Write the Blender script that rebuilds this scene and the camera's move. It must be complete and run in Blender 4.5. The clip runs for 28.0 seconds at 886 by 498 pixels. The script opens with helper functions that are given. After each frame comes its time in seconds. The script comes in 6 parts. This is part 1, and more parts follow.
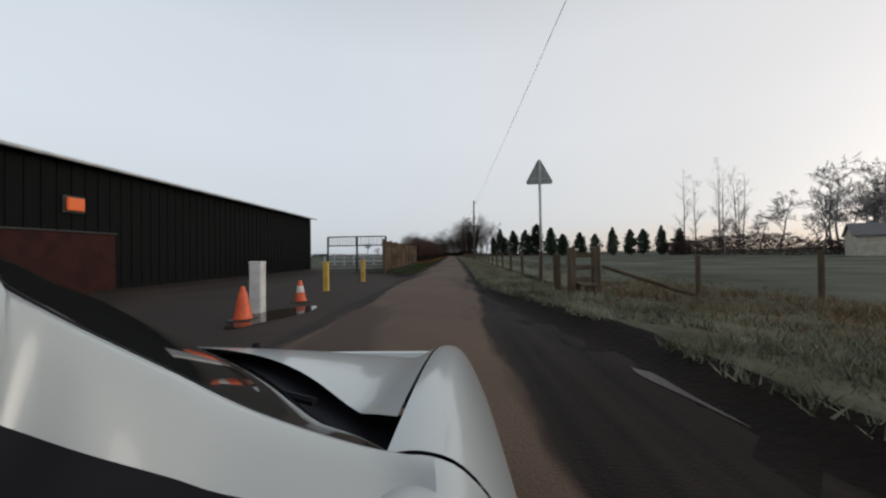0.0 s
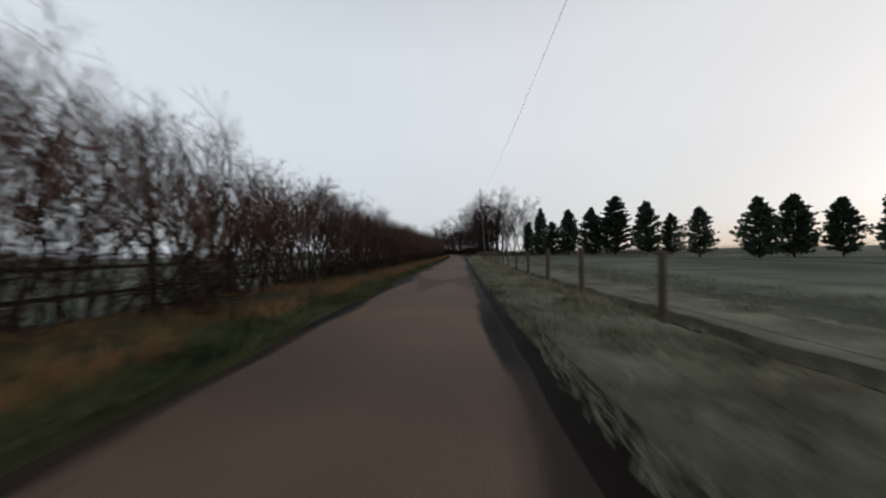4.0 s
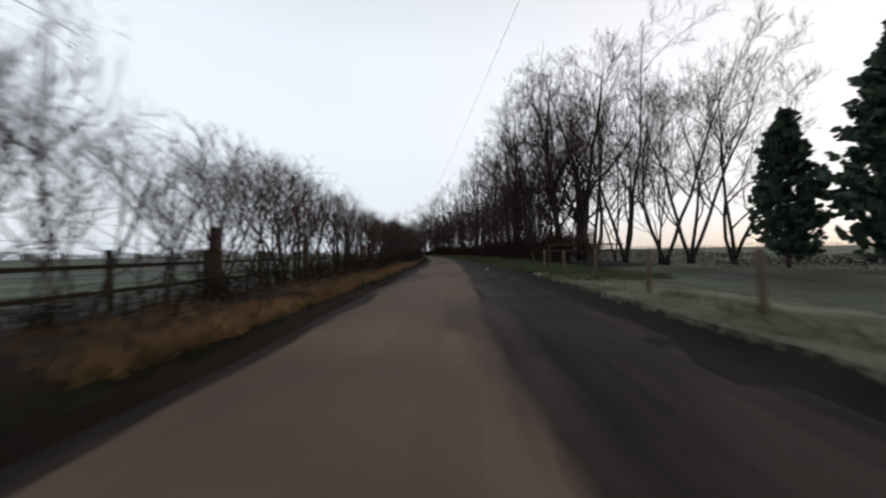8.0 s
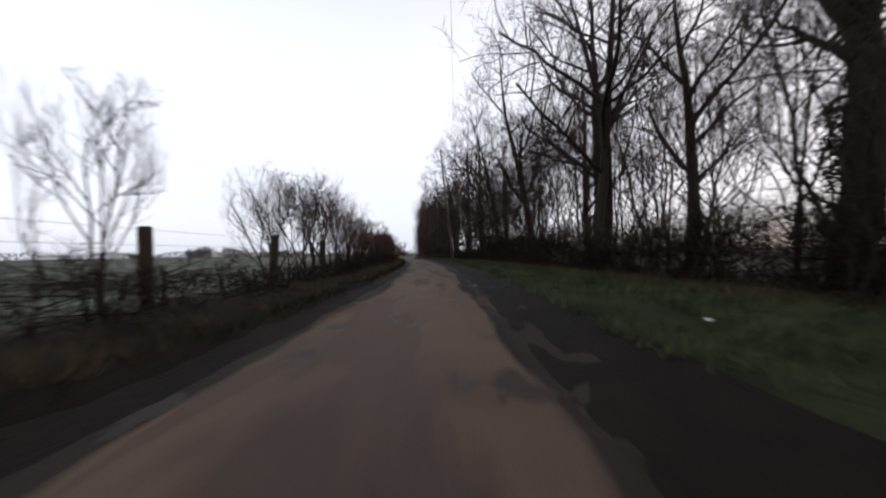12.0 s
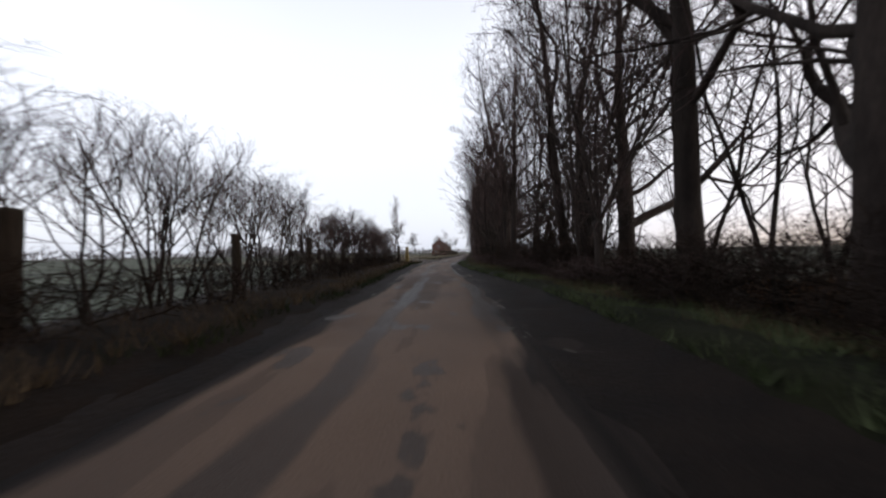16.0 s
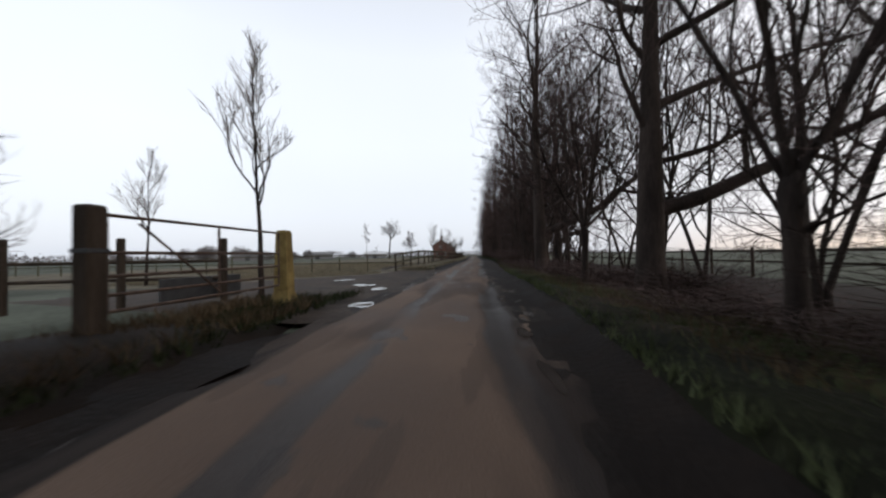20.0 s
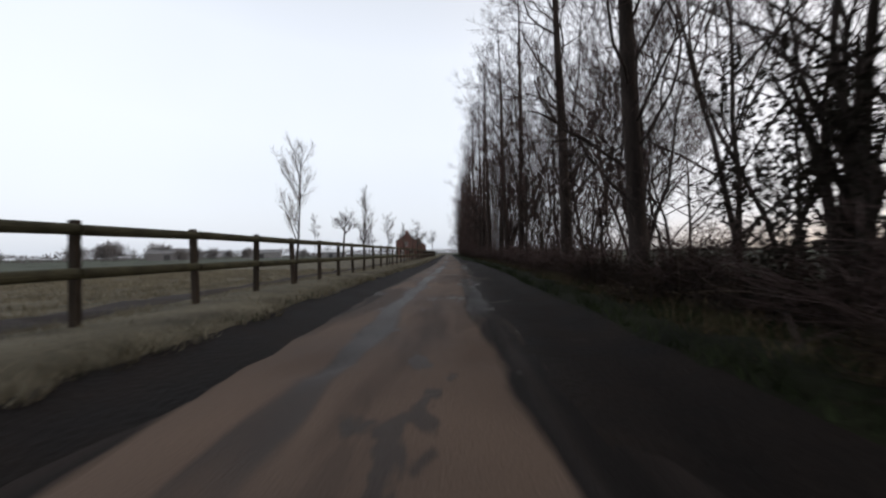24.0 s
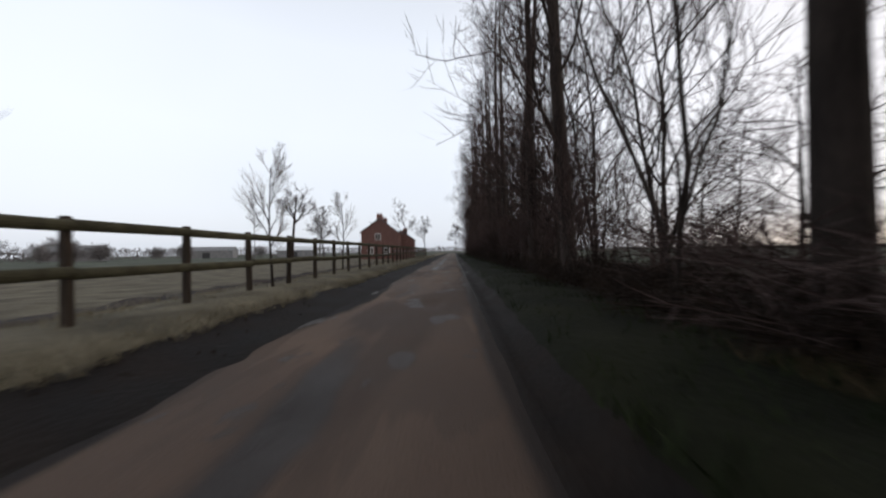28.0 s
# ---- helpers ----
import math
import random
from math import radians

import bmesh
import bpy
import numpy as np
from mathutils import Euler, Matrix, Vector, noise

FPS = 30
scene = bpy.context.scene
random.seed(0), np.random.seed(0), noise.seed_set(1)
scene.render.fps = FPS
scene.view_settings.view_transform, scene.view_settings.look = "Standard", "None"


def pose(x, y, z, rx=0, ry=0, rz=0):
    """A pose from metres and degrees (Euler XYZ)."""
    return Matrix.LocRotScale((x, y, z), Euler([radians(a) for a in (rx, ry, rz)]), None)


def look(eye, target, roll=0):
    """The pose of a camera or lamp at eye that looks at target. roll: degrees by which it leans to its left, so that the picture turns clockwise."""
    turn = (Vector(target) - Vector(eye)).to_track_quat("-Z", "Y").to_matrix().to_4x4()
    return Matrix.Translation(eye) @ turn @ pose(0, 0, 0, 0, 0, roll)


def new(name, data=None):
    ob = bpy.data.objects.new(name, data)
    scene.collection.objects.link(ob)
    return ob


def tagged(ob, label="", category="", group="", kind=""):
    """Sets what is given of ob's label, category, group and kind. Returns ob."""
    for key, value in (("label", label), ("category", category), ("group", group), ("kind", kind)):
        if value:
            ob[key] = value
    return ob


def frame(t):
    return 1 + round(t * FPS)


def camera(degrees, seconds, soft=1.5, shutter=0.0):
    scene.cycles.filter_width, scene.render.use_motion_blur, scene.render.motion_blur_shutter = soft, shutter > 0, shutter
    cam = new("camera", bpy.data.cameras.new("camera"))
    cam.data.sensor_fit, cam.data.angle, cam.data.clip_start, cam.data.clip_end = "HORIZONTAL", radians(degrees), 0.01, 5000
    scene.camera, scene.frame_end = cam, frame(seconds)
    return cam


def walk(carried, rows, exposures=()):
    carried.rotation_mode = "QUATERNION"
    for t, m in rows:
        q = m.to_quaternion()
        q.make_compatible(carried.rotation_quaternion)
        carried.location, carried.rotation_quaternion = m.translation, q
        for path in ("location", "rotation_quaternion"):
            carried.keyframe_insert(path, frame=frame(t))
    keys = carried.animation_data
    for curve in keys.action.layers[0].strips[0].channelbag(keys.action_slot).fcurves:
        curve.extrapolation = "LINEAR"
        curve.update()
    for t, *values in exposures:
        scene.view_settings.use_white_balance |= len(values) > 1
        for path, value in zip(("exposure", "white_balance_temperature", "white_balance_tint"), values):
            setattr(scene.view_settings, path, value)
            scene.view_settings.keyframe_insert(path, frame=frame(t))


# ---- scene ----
cam = camera(105.1, 28.0, soft=2.2, shutter=0.2)
# seconds, x, y, z, yaw and pitch in degrees
PATH = [
    (0.0, 0.00, 0.00, 1.10, 2.33, 0.91),
    (0.034, 0.00, 0.00, 1.10, 2.33, 0.91),
    (0.1, 0.00, 1.65, 1.10, 2.32, 0.92),
    (0.5, 0.01, 8.21, 1.10, 2.25, 0.97),
    (1.0, 0.02, 16.21, 1.10, 2.41, 0.85),
    (1.5, 0.02, 24.06, 1.10, 2.38, 0.71),
    (2.0, 0.02, 31.81, 1.10, 2.41, 0.56),
    (2.5, -0.00, 39.61, 1.10, 2.65, 0.53),
    (3.0, -0.07, 47.60, 1.10, 3.09, 0.67),
    (3.5, -0.21, 55.88, 1.10, 3.59, 0.56),
    (4.0, -0.39, 64.52, 1.10, 3.56, 0.60),
    (4.5, -0.54, 73.49, 1.10, 3.21, 0.60),
    (5.0, -0.64, 82.70, 1.10, 2.79, 0.60),
    (5.5, -0.69, 92.03, 1.10, 2.54, 0.65),
    (6.0, -0.73, 101.35, 1.10, 2.80, 0.65),
    (6.5, -0.83, 110.53, 1.10, 3.17, 0.81),
    (7.0, -0.92, 119.54, 1.10, 2.82, 0.47),
    (7.5, -1.04, 128.44, 1.10, 3.38, 0.52),
    (8.0, -1.23, 137.28, 1.10, 3.86, 0.51),
    (8.5, -1.47, 146.10, 1.10, 4.11, 0.50),
    (9.0, -1.78, 154.85, 1.10, 4.67, 0.42),
    (9.5, -2.16, 163.50, 1.10, 5.21, 0.35),
    (10.0, -2.67, 172.03, 1.10, 6.39, 0.43),
    (10.5, -3.40, 180.40, 1.10, 8.32, 0.74),
    (11.0, -4.32, 188.54, 1.10, 9.35, 0.86),
    (11.5, -5.36, 196.37, 1.10, 10.61, 0.86),
    (12.0, -6.55, 203.78, 1.10, 12.40, 0.58),
    (12.5, -7.87, 210.73, 1.10, 13.98, 0.79),
    (13.0, -9.28, 217.18, 1.10, 15.61, 0.60),
    (13.5, -10.77, 223.13, 1.10, 17.26, 0.60),
    (14.0, -12.28, 228.53, 1.10, 18.89, 0.60),
    (14.5, -13.79, 233.39, 1.10, 20.38, 0.33),
    (15.0, -15.24, 237.71, 1.10, 21.60, 0.48),
    (15.5, -16.60, 241.56, 1.10, 22.04, 0.12),
    (16.0, -17.84, 245.05, 1.10, 21.87, 0.54),
    (16.5, -18.99, 248.33, 1.10, 21.55, 0.38),
    (17.0, -20.13, 251.56, 1.10, 22.34, 0.73),
    (17.5, -21.33, 254.75, 1.10, 23.31, 0.20),
    (18.0, -22.58, 257.92, 1.10, 24.59, 1.16),
    (18.5, -23.90, 261.08, 1.10, 25.74, 0.37),
    (19.0, -25.32, 264.27, 1.10, 26.81, 0.59),
    (19.5, -26.76, 267.57, 1.10, 25.31, 0.86),
    (20.0, -28.09, 270.94, 1.10, 22.40, 0.97),
    (20.5, -29.26, 274.32, 1.10, 20.40, 0.82),
    (21.0, -30.32, 277.72, 1.10, 19.23, 0.58),
    (21.5, -31.33, 281.09, 1.10, 18.99, 0.75),
    (22.0, -32.31, 284.37, 1.10, 18.97, 0.26),
    (22.5, -33.25, 287.52, 1.10, 19.01, 1.00),
    (23.0, -34.18, 290.62, 1.10, 18.80, 0.60),
    (23.5, -35.15, 293.83, 1.10, 18.56, 0.60),
    (24.0, -36.21, 297.36, 1.10, 18.19, 0.60),
    (24.5, -37.40, 301.35, 1.10, 17.56, 0.42),
    (25.0, -38.69, 305.81, 1.10, 16.82, 0.75),
    (25.5, -40.02, 310.61, 1.10, 16.30, 0.53),
    (26.0, -41.37, 315.57, 1.10, 16.26, 0.86),
    (26.5, -42.75, 320.60, 1.10, 16.71, 0.53),
    (27.0, -44.18, 325.65, 1.10, 17.03, 0.62),
    (27.5, -45.65, 330.68, 1.10, 17.72, 0.82),
    (28.0, -47.21, 335.69, 1.10, 19.12, 0.30),
]

LEAN = -1.03  # the mount leans a little to the right


def aim(x, y, z, yaw, pitch):
    a, p = radians(yaw), radians(pitch)
    way = (-math.sin(a) * math.cos(p), math.cos(a) * math.cos(p), math.sin(p))
    return look((x, y, z), (x + way[0], y + way[1], z + way[2]), LEAN)


walk(cam, [(t, aim(x, y, z, yaw, pitch)) for t, x, y, z, yaw, pitch in PATH],
     exposures=[(0.0, 0.05, 6500, 10), (6.0, 0.1, 6500, 10), (8.0, 0.42, 6500, 12), (10.0, 0.58, 6500, 17), (15.0, 0.62, 6500, 17), (20.0, 0.5, 6500, 14), (24.5, 0.45, 6500, 14), (28.0, 0.45, 6500, 14)])

# ---- light: an overcast winter dawn, the low sun far to the right behind cloud ----
world = bpy.data.worlds.new("overcast_dawn")
scene.world = world
world.use_nodes = True
wn, wl = world.node_tree.nodes, world.node_tree.links
wn.clear()
sky = wn.new("ShaderNodeTexSky")
sky.sky_type, sky.sun_disc = "NISHITA", False
sky.sun_elevation, sky.sun_rotation = radians(6), radians(80)
sky.air_density, sky.dust_density = 1.0, 3.0
grey = wn.new("ShaderNodeHueSaturation")
grey.inputs["Saturation"].default_value = 0.35
wl.new(sky.outputs[0], grey.inputs["Color"])
bg_sky = wn.new("ShaderNodeBackground")
bg_sky.inputs[1].default_value = 0.05
wl.new(grey.outputs[0], bg_sky.inputs[0])
# the cloud layer: pale blue-grey, a little warmer low down on the sun's side
tc = wn.new("ShaderNodeTexCoord")
cloud = wn.new("ShaderNodeTexNoise")
cloud.inputs["Scale"].default_value, cloud.inputs["Detail"].default_value = 1.6, 3
wl.new(tc.outputs["Generated"], cloud.inputs["Vector"])
sep = wn.new("ShaderNodeSeparateXYZ")
wl.new(tc.outputs["Generated"], sep.inputs[0])
warm = wn.new("ShaderNodeMapRange")
warm.inputs["From Min"].default_value, warm.inputs["From Max"].default_value = -0.3, 0.95
sunward = wn.new("ShaderNodeVectorMath")
sunward.operation = "DOT_PRODUCT"
sunward.inputs[1].default_value = (0.67, 0.74, 0.0)
wl.new(tc.outputs["Generated"], sunward.inputs[0])
wl.new(sep.outputs["X"], warm.inputs["Value"])
tone = wn.new("ShaderNodeMixRGB")
tone.inputs[1].default_value, tone.inputs[2].default_value = (0.69, 0.755, 0.82, 1), (0.785, 0.753, 0.745, 1)
wl.new(warm.outputs[0], tone.inputs[0])
soft_cloud = wn.new("ShaderNodeMixRGB")
soft_cloud.blend_type = "MULTIPLY"
soft_cloud.inputs[0].default_value = 0.12
zen = wn.new("ShaderNodeMapRange")  # the mostly unseen sky overhead is dimmed, so the ground gets less light
zen.inputs["From Min"].default_value, zen.inputs["From Max"].default_value = 0.5, 1.0
zen.inputs["To Min"].default_value, zen.inputs["To Max"].default_value = 1.0, 0.5
wl.new(sep.outputs["Z"], zen.inputs["Value"])
dome = wn.new("ShaderNodeVectorMath")
dome.operation = "SCALE"
# the dawn glows low on the horizon through a gap in the cloud
near = wn.new("ShaderNodeMapRange")
near.inputs["From Min"].default_value, near.inputs["From Max"].default_value = 0.8, 1.0
near.inputs["To Max"].default_value = 0.6
wl.new(sunward.outputs["Value"], near.inputs["Value"])
flat = wn.new("ShaderNodeMapRange")
flat.inputs["From Min"].default_value, flat.inputs["From Max"].default_value = 0.075, 0.0
wl.new(sep.outputs["Z"], flat.inputs["Value"])
both_glow = wn.new("ShaderNodeMath")
both_glow.operation = "MULTIPLY"
wl.new(near.outputs[0], both_glow.inputs[0])
wl.new(flat.outputs[0], both_glow.inputs[1])
dawn = wn.new("ShaderNodeMixRGB")
dawn.inputs[2].default_value = (1.0, 0.74, 0.46, 1)
wl.new(both_glow.outputs[0], dawn.inputs[0])
wl.new(tone.outputs[0], dawn.inputs[1])
wl.new(dawn.outputs[0], dome.inputs[0])
wl.new(zen.outputs[0], dome.inputs["Scale"])
low = wn.new("ShaderNodeMapRange")  # mist dims the lowest sky
low.inputs["From Min"].default_value, low.inputs["From Max"].default_value = 0.0, 0.3
low.inputs["To Min"].default_value, low.inputs["To Max"].default_value = 0.86, 1.0
wl.new(sep.outputs["Z"], low.inputs["Value"])
mist = wn.new("ShaderNodeVectorMath")
mist.operation = "SCALE"
wl.new(dome.outputs[0], mist.inputs[0])
wl.new(low.outputs[0], mist.inputs["Scale"])
wl.new(mist.outputs[0], soft_cloud.inputs[1])
wl.new(cloud.outputs[0], soft_cloud.inputs[2])
bg_cloud = wn.new("ShaderNodeBackground")
bg_cloud.inputs[1].default_value = 0.88
wl.new(soft_cloud.outputs[0], bg_cloud.inputs[0])
both = wn.new("ShaderNodeAddShader")
wl.new(bg_sky.outputs[0], both.inputs[0])
wl.new(bg_cloud.outputs[0], both.inputs[1])
wout = wn.new("ShaderNodeOutputWorld")
wl.new(both.outputs[0], wout.inputs[0])
sun = new("sun", bpy.data.lights.new("sun", "SUN"))
sun.data.energy, sun.data.angle, sun.data.color = 0.5, radians(30), (1.0, 0.9, 0.8)
sun.matrix_world = look((60, 10, 16), (0, 0, 0))


# ---- materials ----
def mat(name, dark, light, scale=4.0, rough=0.8, bump=0.3, fine=60.0, metal=0.0, coat=0.0, stretch=(1, 1, 1), rough_var=0.1, vary=0.0, coords="Object"):
    """Two tones mixed by coarse noise, darkened by fine grain, with a relief of the grain."""
    m = bpy.data.materials.new(name)
    m.use_nodes = True
    n, l = m.node_tree.nodes, m.node_tree.links
    b = n["Principled BSDF"]
    co = n.new("ShaderNodeTexCoord")
    mp = n.new("ShaderNodeMapping")
    mp.inputs["Scale"].default_value = stretch
    l.new(co.outputs[coords], mp.inputs[0])
    big, small = n.new("ShaderNodeTexNoise"), n.new("ShaderNodeTexNoise")
    big.inputs["Scale"].default_value, big.inputs["Detail"].default_value = scale, 4
    small.inputs["Scale"].default_value, small.inputs["Detail"].default_value = fine, 3
    l.new(mp.outputs[0], big.inputs["Vector"])
    l.new(mp.outputs[0], small.inputs["Vector"])
    ramp = n.new("ShaderNodeMapRange")
    ramp.inputs["From Min"].default_value, ramp.inputs["From Max"].default_value = 0.3, 0.7
    l.new(big.outputs[0], ramp.inputs["Value"])
    mix = n.new("ShaderNodeMixRGB")
    mix.inputs[1].default_value, mix.inputs[2].default_value = (*dark, 1), (*light, 1)
    l.new(ramp.outputs[0], mix.inputs[0])
    grain = n.new("ShaderNodeMixRGB")
    grain.blend_type = "OVERLAY"
    grain.inputs[0].default_value = 0.45
    l.new(mix.outputs[0], grain.inputs[1])
    l.new(small.outputs[0], grain.inputs[2])
    out = grain.outputs[0]
    if vary:
        info = n.new("ShaderNodeObjectInfo")
        hs = n.new("ShaderNodeHueSaturation")
        vr = n.new("ShaderNodeMapRange")
        vr.inputs["To Min"].default_value, vr.inputs["To Max"].default_value = 1 - vary, 1 + vary
        l.new(info.outputs["Random"], vr.inputs["Value"])
        l.new(vr.outputs[0], hs.inputs["Value"])
        l.new(out, hs.inputs["Color"])
        out = hs.outputs[0]
    l.new(out, b.inputs["Base Color"])
    rr = n.new("ShaderNodeMapRange")
    rr.inputs["To Min"].default_value, rr.inputs["To Max"].default_value = max(0.02, rough - rough_var), min(1, rough + rough_var)
    l.new(big.outputs[0], rr.inputs["Value"])
    l.new(rr.outputs[0], b.inputs["Roughness"])
    b.inputs["Metallic"].default_value = metal
    b.inputs["Coat Weight"].default_value = coat
    if rough >= 0.78:
        b.inputs["Specular IOR Level"].default_value = 0.12
    if bump:
        bp = n.new("ShaderNodeBump")
        bp.inputs["Strength"].default_value, bp.inputs["Distance"].default_value = bump, 0.02
        l.new(small.outputs[0], bp.inputs["Height"])
        l.new(bp.outputs[0], b.inputs["Normal"])
    return m


def road_material():
    """Worn brown lane: pale crown, darker wet wheel tracks, mud creeping in from the edges. UV: metres across and along."""
    m = mat("worn_asphalt", (0.078, 0.054, 0.041), (0.142, 0.099, 0.073), 0.35, 0.78, 0.5, 55, coords="UV", rough_var=0.25)
    n, l = m.node_tree.nodes, m.node_tree.links
    b = n["Principled BSDF"]
    old = b.inputs["Base Color"].links[0].from_socket
    co = n.new("ShaderNodeTexCoord")
    sp = n.new("ShaderNodeSeparateXYZ")
    l.new(co.outputs["UV"], sp.inputs[0])
    mp = n.new("ShaderNodeMapping")
    mp.inputs["Scale"].default_value = (1.0, 0.22, 1)
    l.new(co.outputs["UV"], mp.inputs[0])
    nz = n.new("ShaderNodeTexNoise")
    nz.inputs["Scale"].default_value, nz.inputs["Detail"].default_value = 0.9, 5
    l.new(mp.outputs[0], nz.inputs["Vector"])
    # across = |u - middle| / half width, wobbling
    sub = n.new("ShaderNodeMath")
    sub.operation = "ADD"
    sub.inputs[1].default_value = 0.85
    l.new(sp.outputs["X"], sub.inputs[0])
    ab = n.new("ShaderNodeMath")
    ab.operation = "ABSOLUTE"
    l.new(sub.outputs[0], ab.inputs[0])
    wob = n.new("ShaderNodeMath")
    wob.operation = "MULTIPLY_ADD"
    wob.inputs[1].default_value, wob.inputs[2].default_value = 1.5, -0.75
    l.new(nz.outputs[0], wob.inputs[0])
    edge = n.new("ShaderNodeMath")
    edge.operation = "ADD"
    l.new(ab.outputs[0], edge.inputs[0])
    l.new(wob.outputs[0], edge.inputs[1])
    mud = n.new("ShaderNodeMapRange")
    mud.inputs["From Min"].default_value, mud.inputs["From Max"].default_value = 1.24, 1.37
    l.new(edge.outputs[0], mud.inputs["Value"])
    mx = n.new("ShaderNodeMixRGB")
    st = n.new("ShaderNodeMapping")  # tracks drawn out along the lane
    st.inputs["Scale"].default_value = (3.2, 0.07, 1)
    l.new(co.outputs["UV"], st.inputs[0])
    sn = n.new("ShaderNodeTexNoise")
    sn.inputs["Scale"].default_value, sn.inputs["Detail"].default_value = 1.0, 4
    l.new(st.outputs[0], sn.inputs["Vector"])
    sr = n.new("ShaderNodeMapRange")
    sr.inputs["From Min"].default_value, sr.inputs["From Max"].default_value = 0.4, 0.65
    l.new(sn.outputs[0], sr.inputs["Value"])
    wet = n.new("ShaderNodeMixRGB")
    wet.inputs[1].default_value, wet.inputs[2].default_value = (0.009, 0.0068, 0.0058, 1), (0.026, 0.0192, 0.0158, 1)
    l.new(sr.outputs[0], wet.inputs[0])
    l.new(wet.outputs[0], mx.inputs[2])
    l.new(mud.outputs[0], mx.inputs[0])
    l.new(old, mx.inputs[1])
    # dark damp patches
    pt = n.new("ShaderNodeTexNoise")
    pt.inputs["Scale"].default_value, pt.inputs["Detail"].default_value = 0.55, 4
    l.new(mp.outputs[0], pt.inputs["Vector"])
    pr = n.new("ShaderNodeMapRange")
    pr.inputs["From Min"].default_value, pr.inputs["From Max"].default_value = 0.53, 0.6
    pr.inputs["To Max"].default_value = 0.65
    l.new(pt.outputs[0], pr.inputs["Value"])
    mx2 = n.new("ShaderNodeMixRGB")
    mx2.inputs[2].default_value = (0.042, 0.031, 0.026, 1)
    l.new(pr.outputs[0], mx2.inputs[0])
    l.new(mx.outputs[0], mx2.inputs[1])
    # from the trees on: two wet wheel ruts, a pale crest of mud beside them, ragged potholes
    def math_node(op, a, c=None, d=None):
        q = n.new("ShaderNodeMath")
        q.operation = op
        for k, v in enumerate((a, c, d)):
            if v is None:
                continue
            if isinstance(v, (int, float)):
                q.inputs[k].default_value = v
            else:
                l.new(v, q.inputs[k])
        return q.outputs[0]

    def ramp_node(v, lo, hi, a=0.0, c=1.0):
        q = n.new("ShaderNodeMapRange")
        q.interpolation_type = "SMOOTHSTEP"
        q.inputs["From Min"].default_value, q.inputs["From Max"].default_value = lo, hi
        q.inputs["To Min"].default_value, q.inputs["To Max"].default_value = a, c
        l.new(v, q.inputs["Value"])
        return q.outputs[0]

    def tone_over(under, factor, colour):
        q = n.new("ShaderNodeMixRGB")
        q.inputs[2].default_value = (*colour, 1)
        l.new(factor, q.inputs[0])
        l.new(under, q.inputs[1])
        return q.outputs[0]

    def noise_at(sx, sy, detail, off):
        mq, nq = n.new("ShaderNodeMapping"), n.new("ShaderNodeTexNoise")
        mq.inputs["Scale"].default_value, mq.inputs["Location"].default_value = (sx, sy, 1), (off, off, 0)
        nq.inputs["Scale"].default_value, nq.inputs["Detail"].default_value = 1.0, detail
        l.new(co.outputs["UV"], mq.inputs[0])
        l.new(mq.outputs[0], nq.inputs["Vector"])
        return nq.outputs[0]

    u, along_s = sp.outputs["X"], sp.outputs["Y"]
    bend = math_node("MULTIPLY_ADD", noise_at(1.3, 0.35, 5, 3.0), 0.7, -0.35)
    ub = math_node("ADD", u, bend)
    pair = math_node("ABSOLUTE", math_node("SUBTRACT", math_node("ABSOLUTE", math_node("ADD", ub, 0.35)), 0.85))
    rut = math_node("MULTIPLY", ramp_node(pair, 0.26, 0.14), ramp_node(noise_at(0.5, 0.12, 3, 9.0), 0.4, 0.54))
    rut = math_node("MULTIPLY", rut, ramp_node(along_s, 215, 262))
    hole = math_node("MULTIPLY", ramp_node(noise_at(1.5, 0.8, 4, 17.0), 0.6, 0.635), ramp_node(along_s, 186, 204))
    crest = math_node("ABSOLUTE", math_node("ADD", ub, -0.92))
    crest = math_node("MULTIPLY", ramp_node(crest, 0.12, 0.03), math_node("MULTIPLY", ramp_node(along_s, 250, 275), ramp_node(along_s, 312, 296)))
    crest = math_node("MULTIPLY", crest, ramp_node(noise_at(0.8, 0.22, 4, 31.0), 0.47, 0.56))
    patch = math_node("MULTIPLY", ramp_node(noise_at(0.9, 0.16, 5, 47.0), 0.55, 0.57, 0.0, 0.5), ramp_node(along_s, 100, 190))
    out = tone_over(mx2.outputs[0], patch, (0.066, 0.048, 0.038))
    out = tone_over(out, math_node("MULTIPLY", crest, 0.8), (0.15, 0.108, 0.08))
    out = tone_over(out, math_node("MULTIPLY", hole, 0.8), (0.03, 0.0225, 0.0185))
    out = tone_over(out, math_node("MULTIPLY", rut, 0.85), (0.02, 0.0155, 0.0135))
    l.new(out, b.inputs["Base Color"])
    damp = math_node("MAXIMUM", rut, hole)
    rough_old = b.inputs["Roughness"].links[0].from_socket
    l.new(math_node("MULTIPLY", rough_old, math_node("MULTIPLY_ADD", damp, -0.35, 1.0)), b.inputs["Roughness"])
    return m


def plain(name, colour, rough=0.5, metal=0.0, coat=0.0):
    m = bpy.data.materials.new(name)
    m.use_nodes = True
    b = m.node_tree.nodes["Principled BSDF"]
    b.inputs["Base Color"].default_value = (*colour, 1)
    b.inputs["Roughness"].default_value, b.inputs["Metallic"].default_value = rough, metal
    b.inputs["Coat Weight"].default_value = coat
    return m


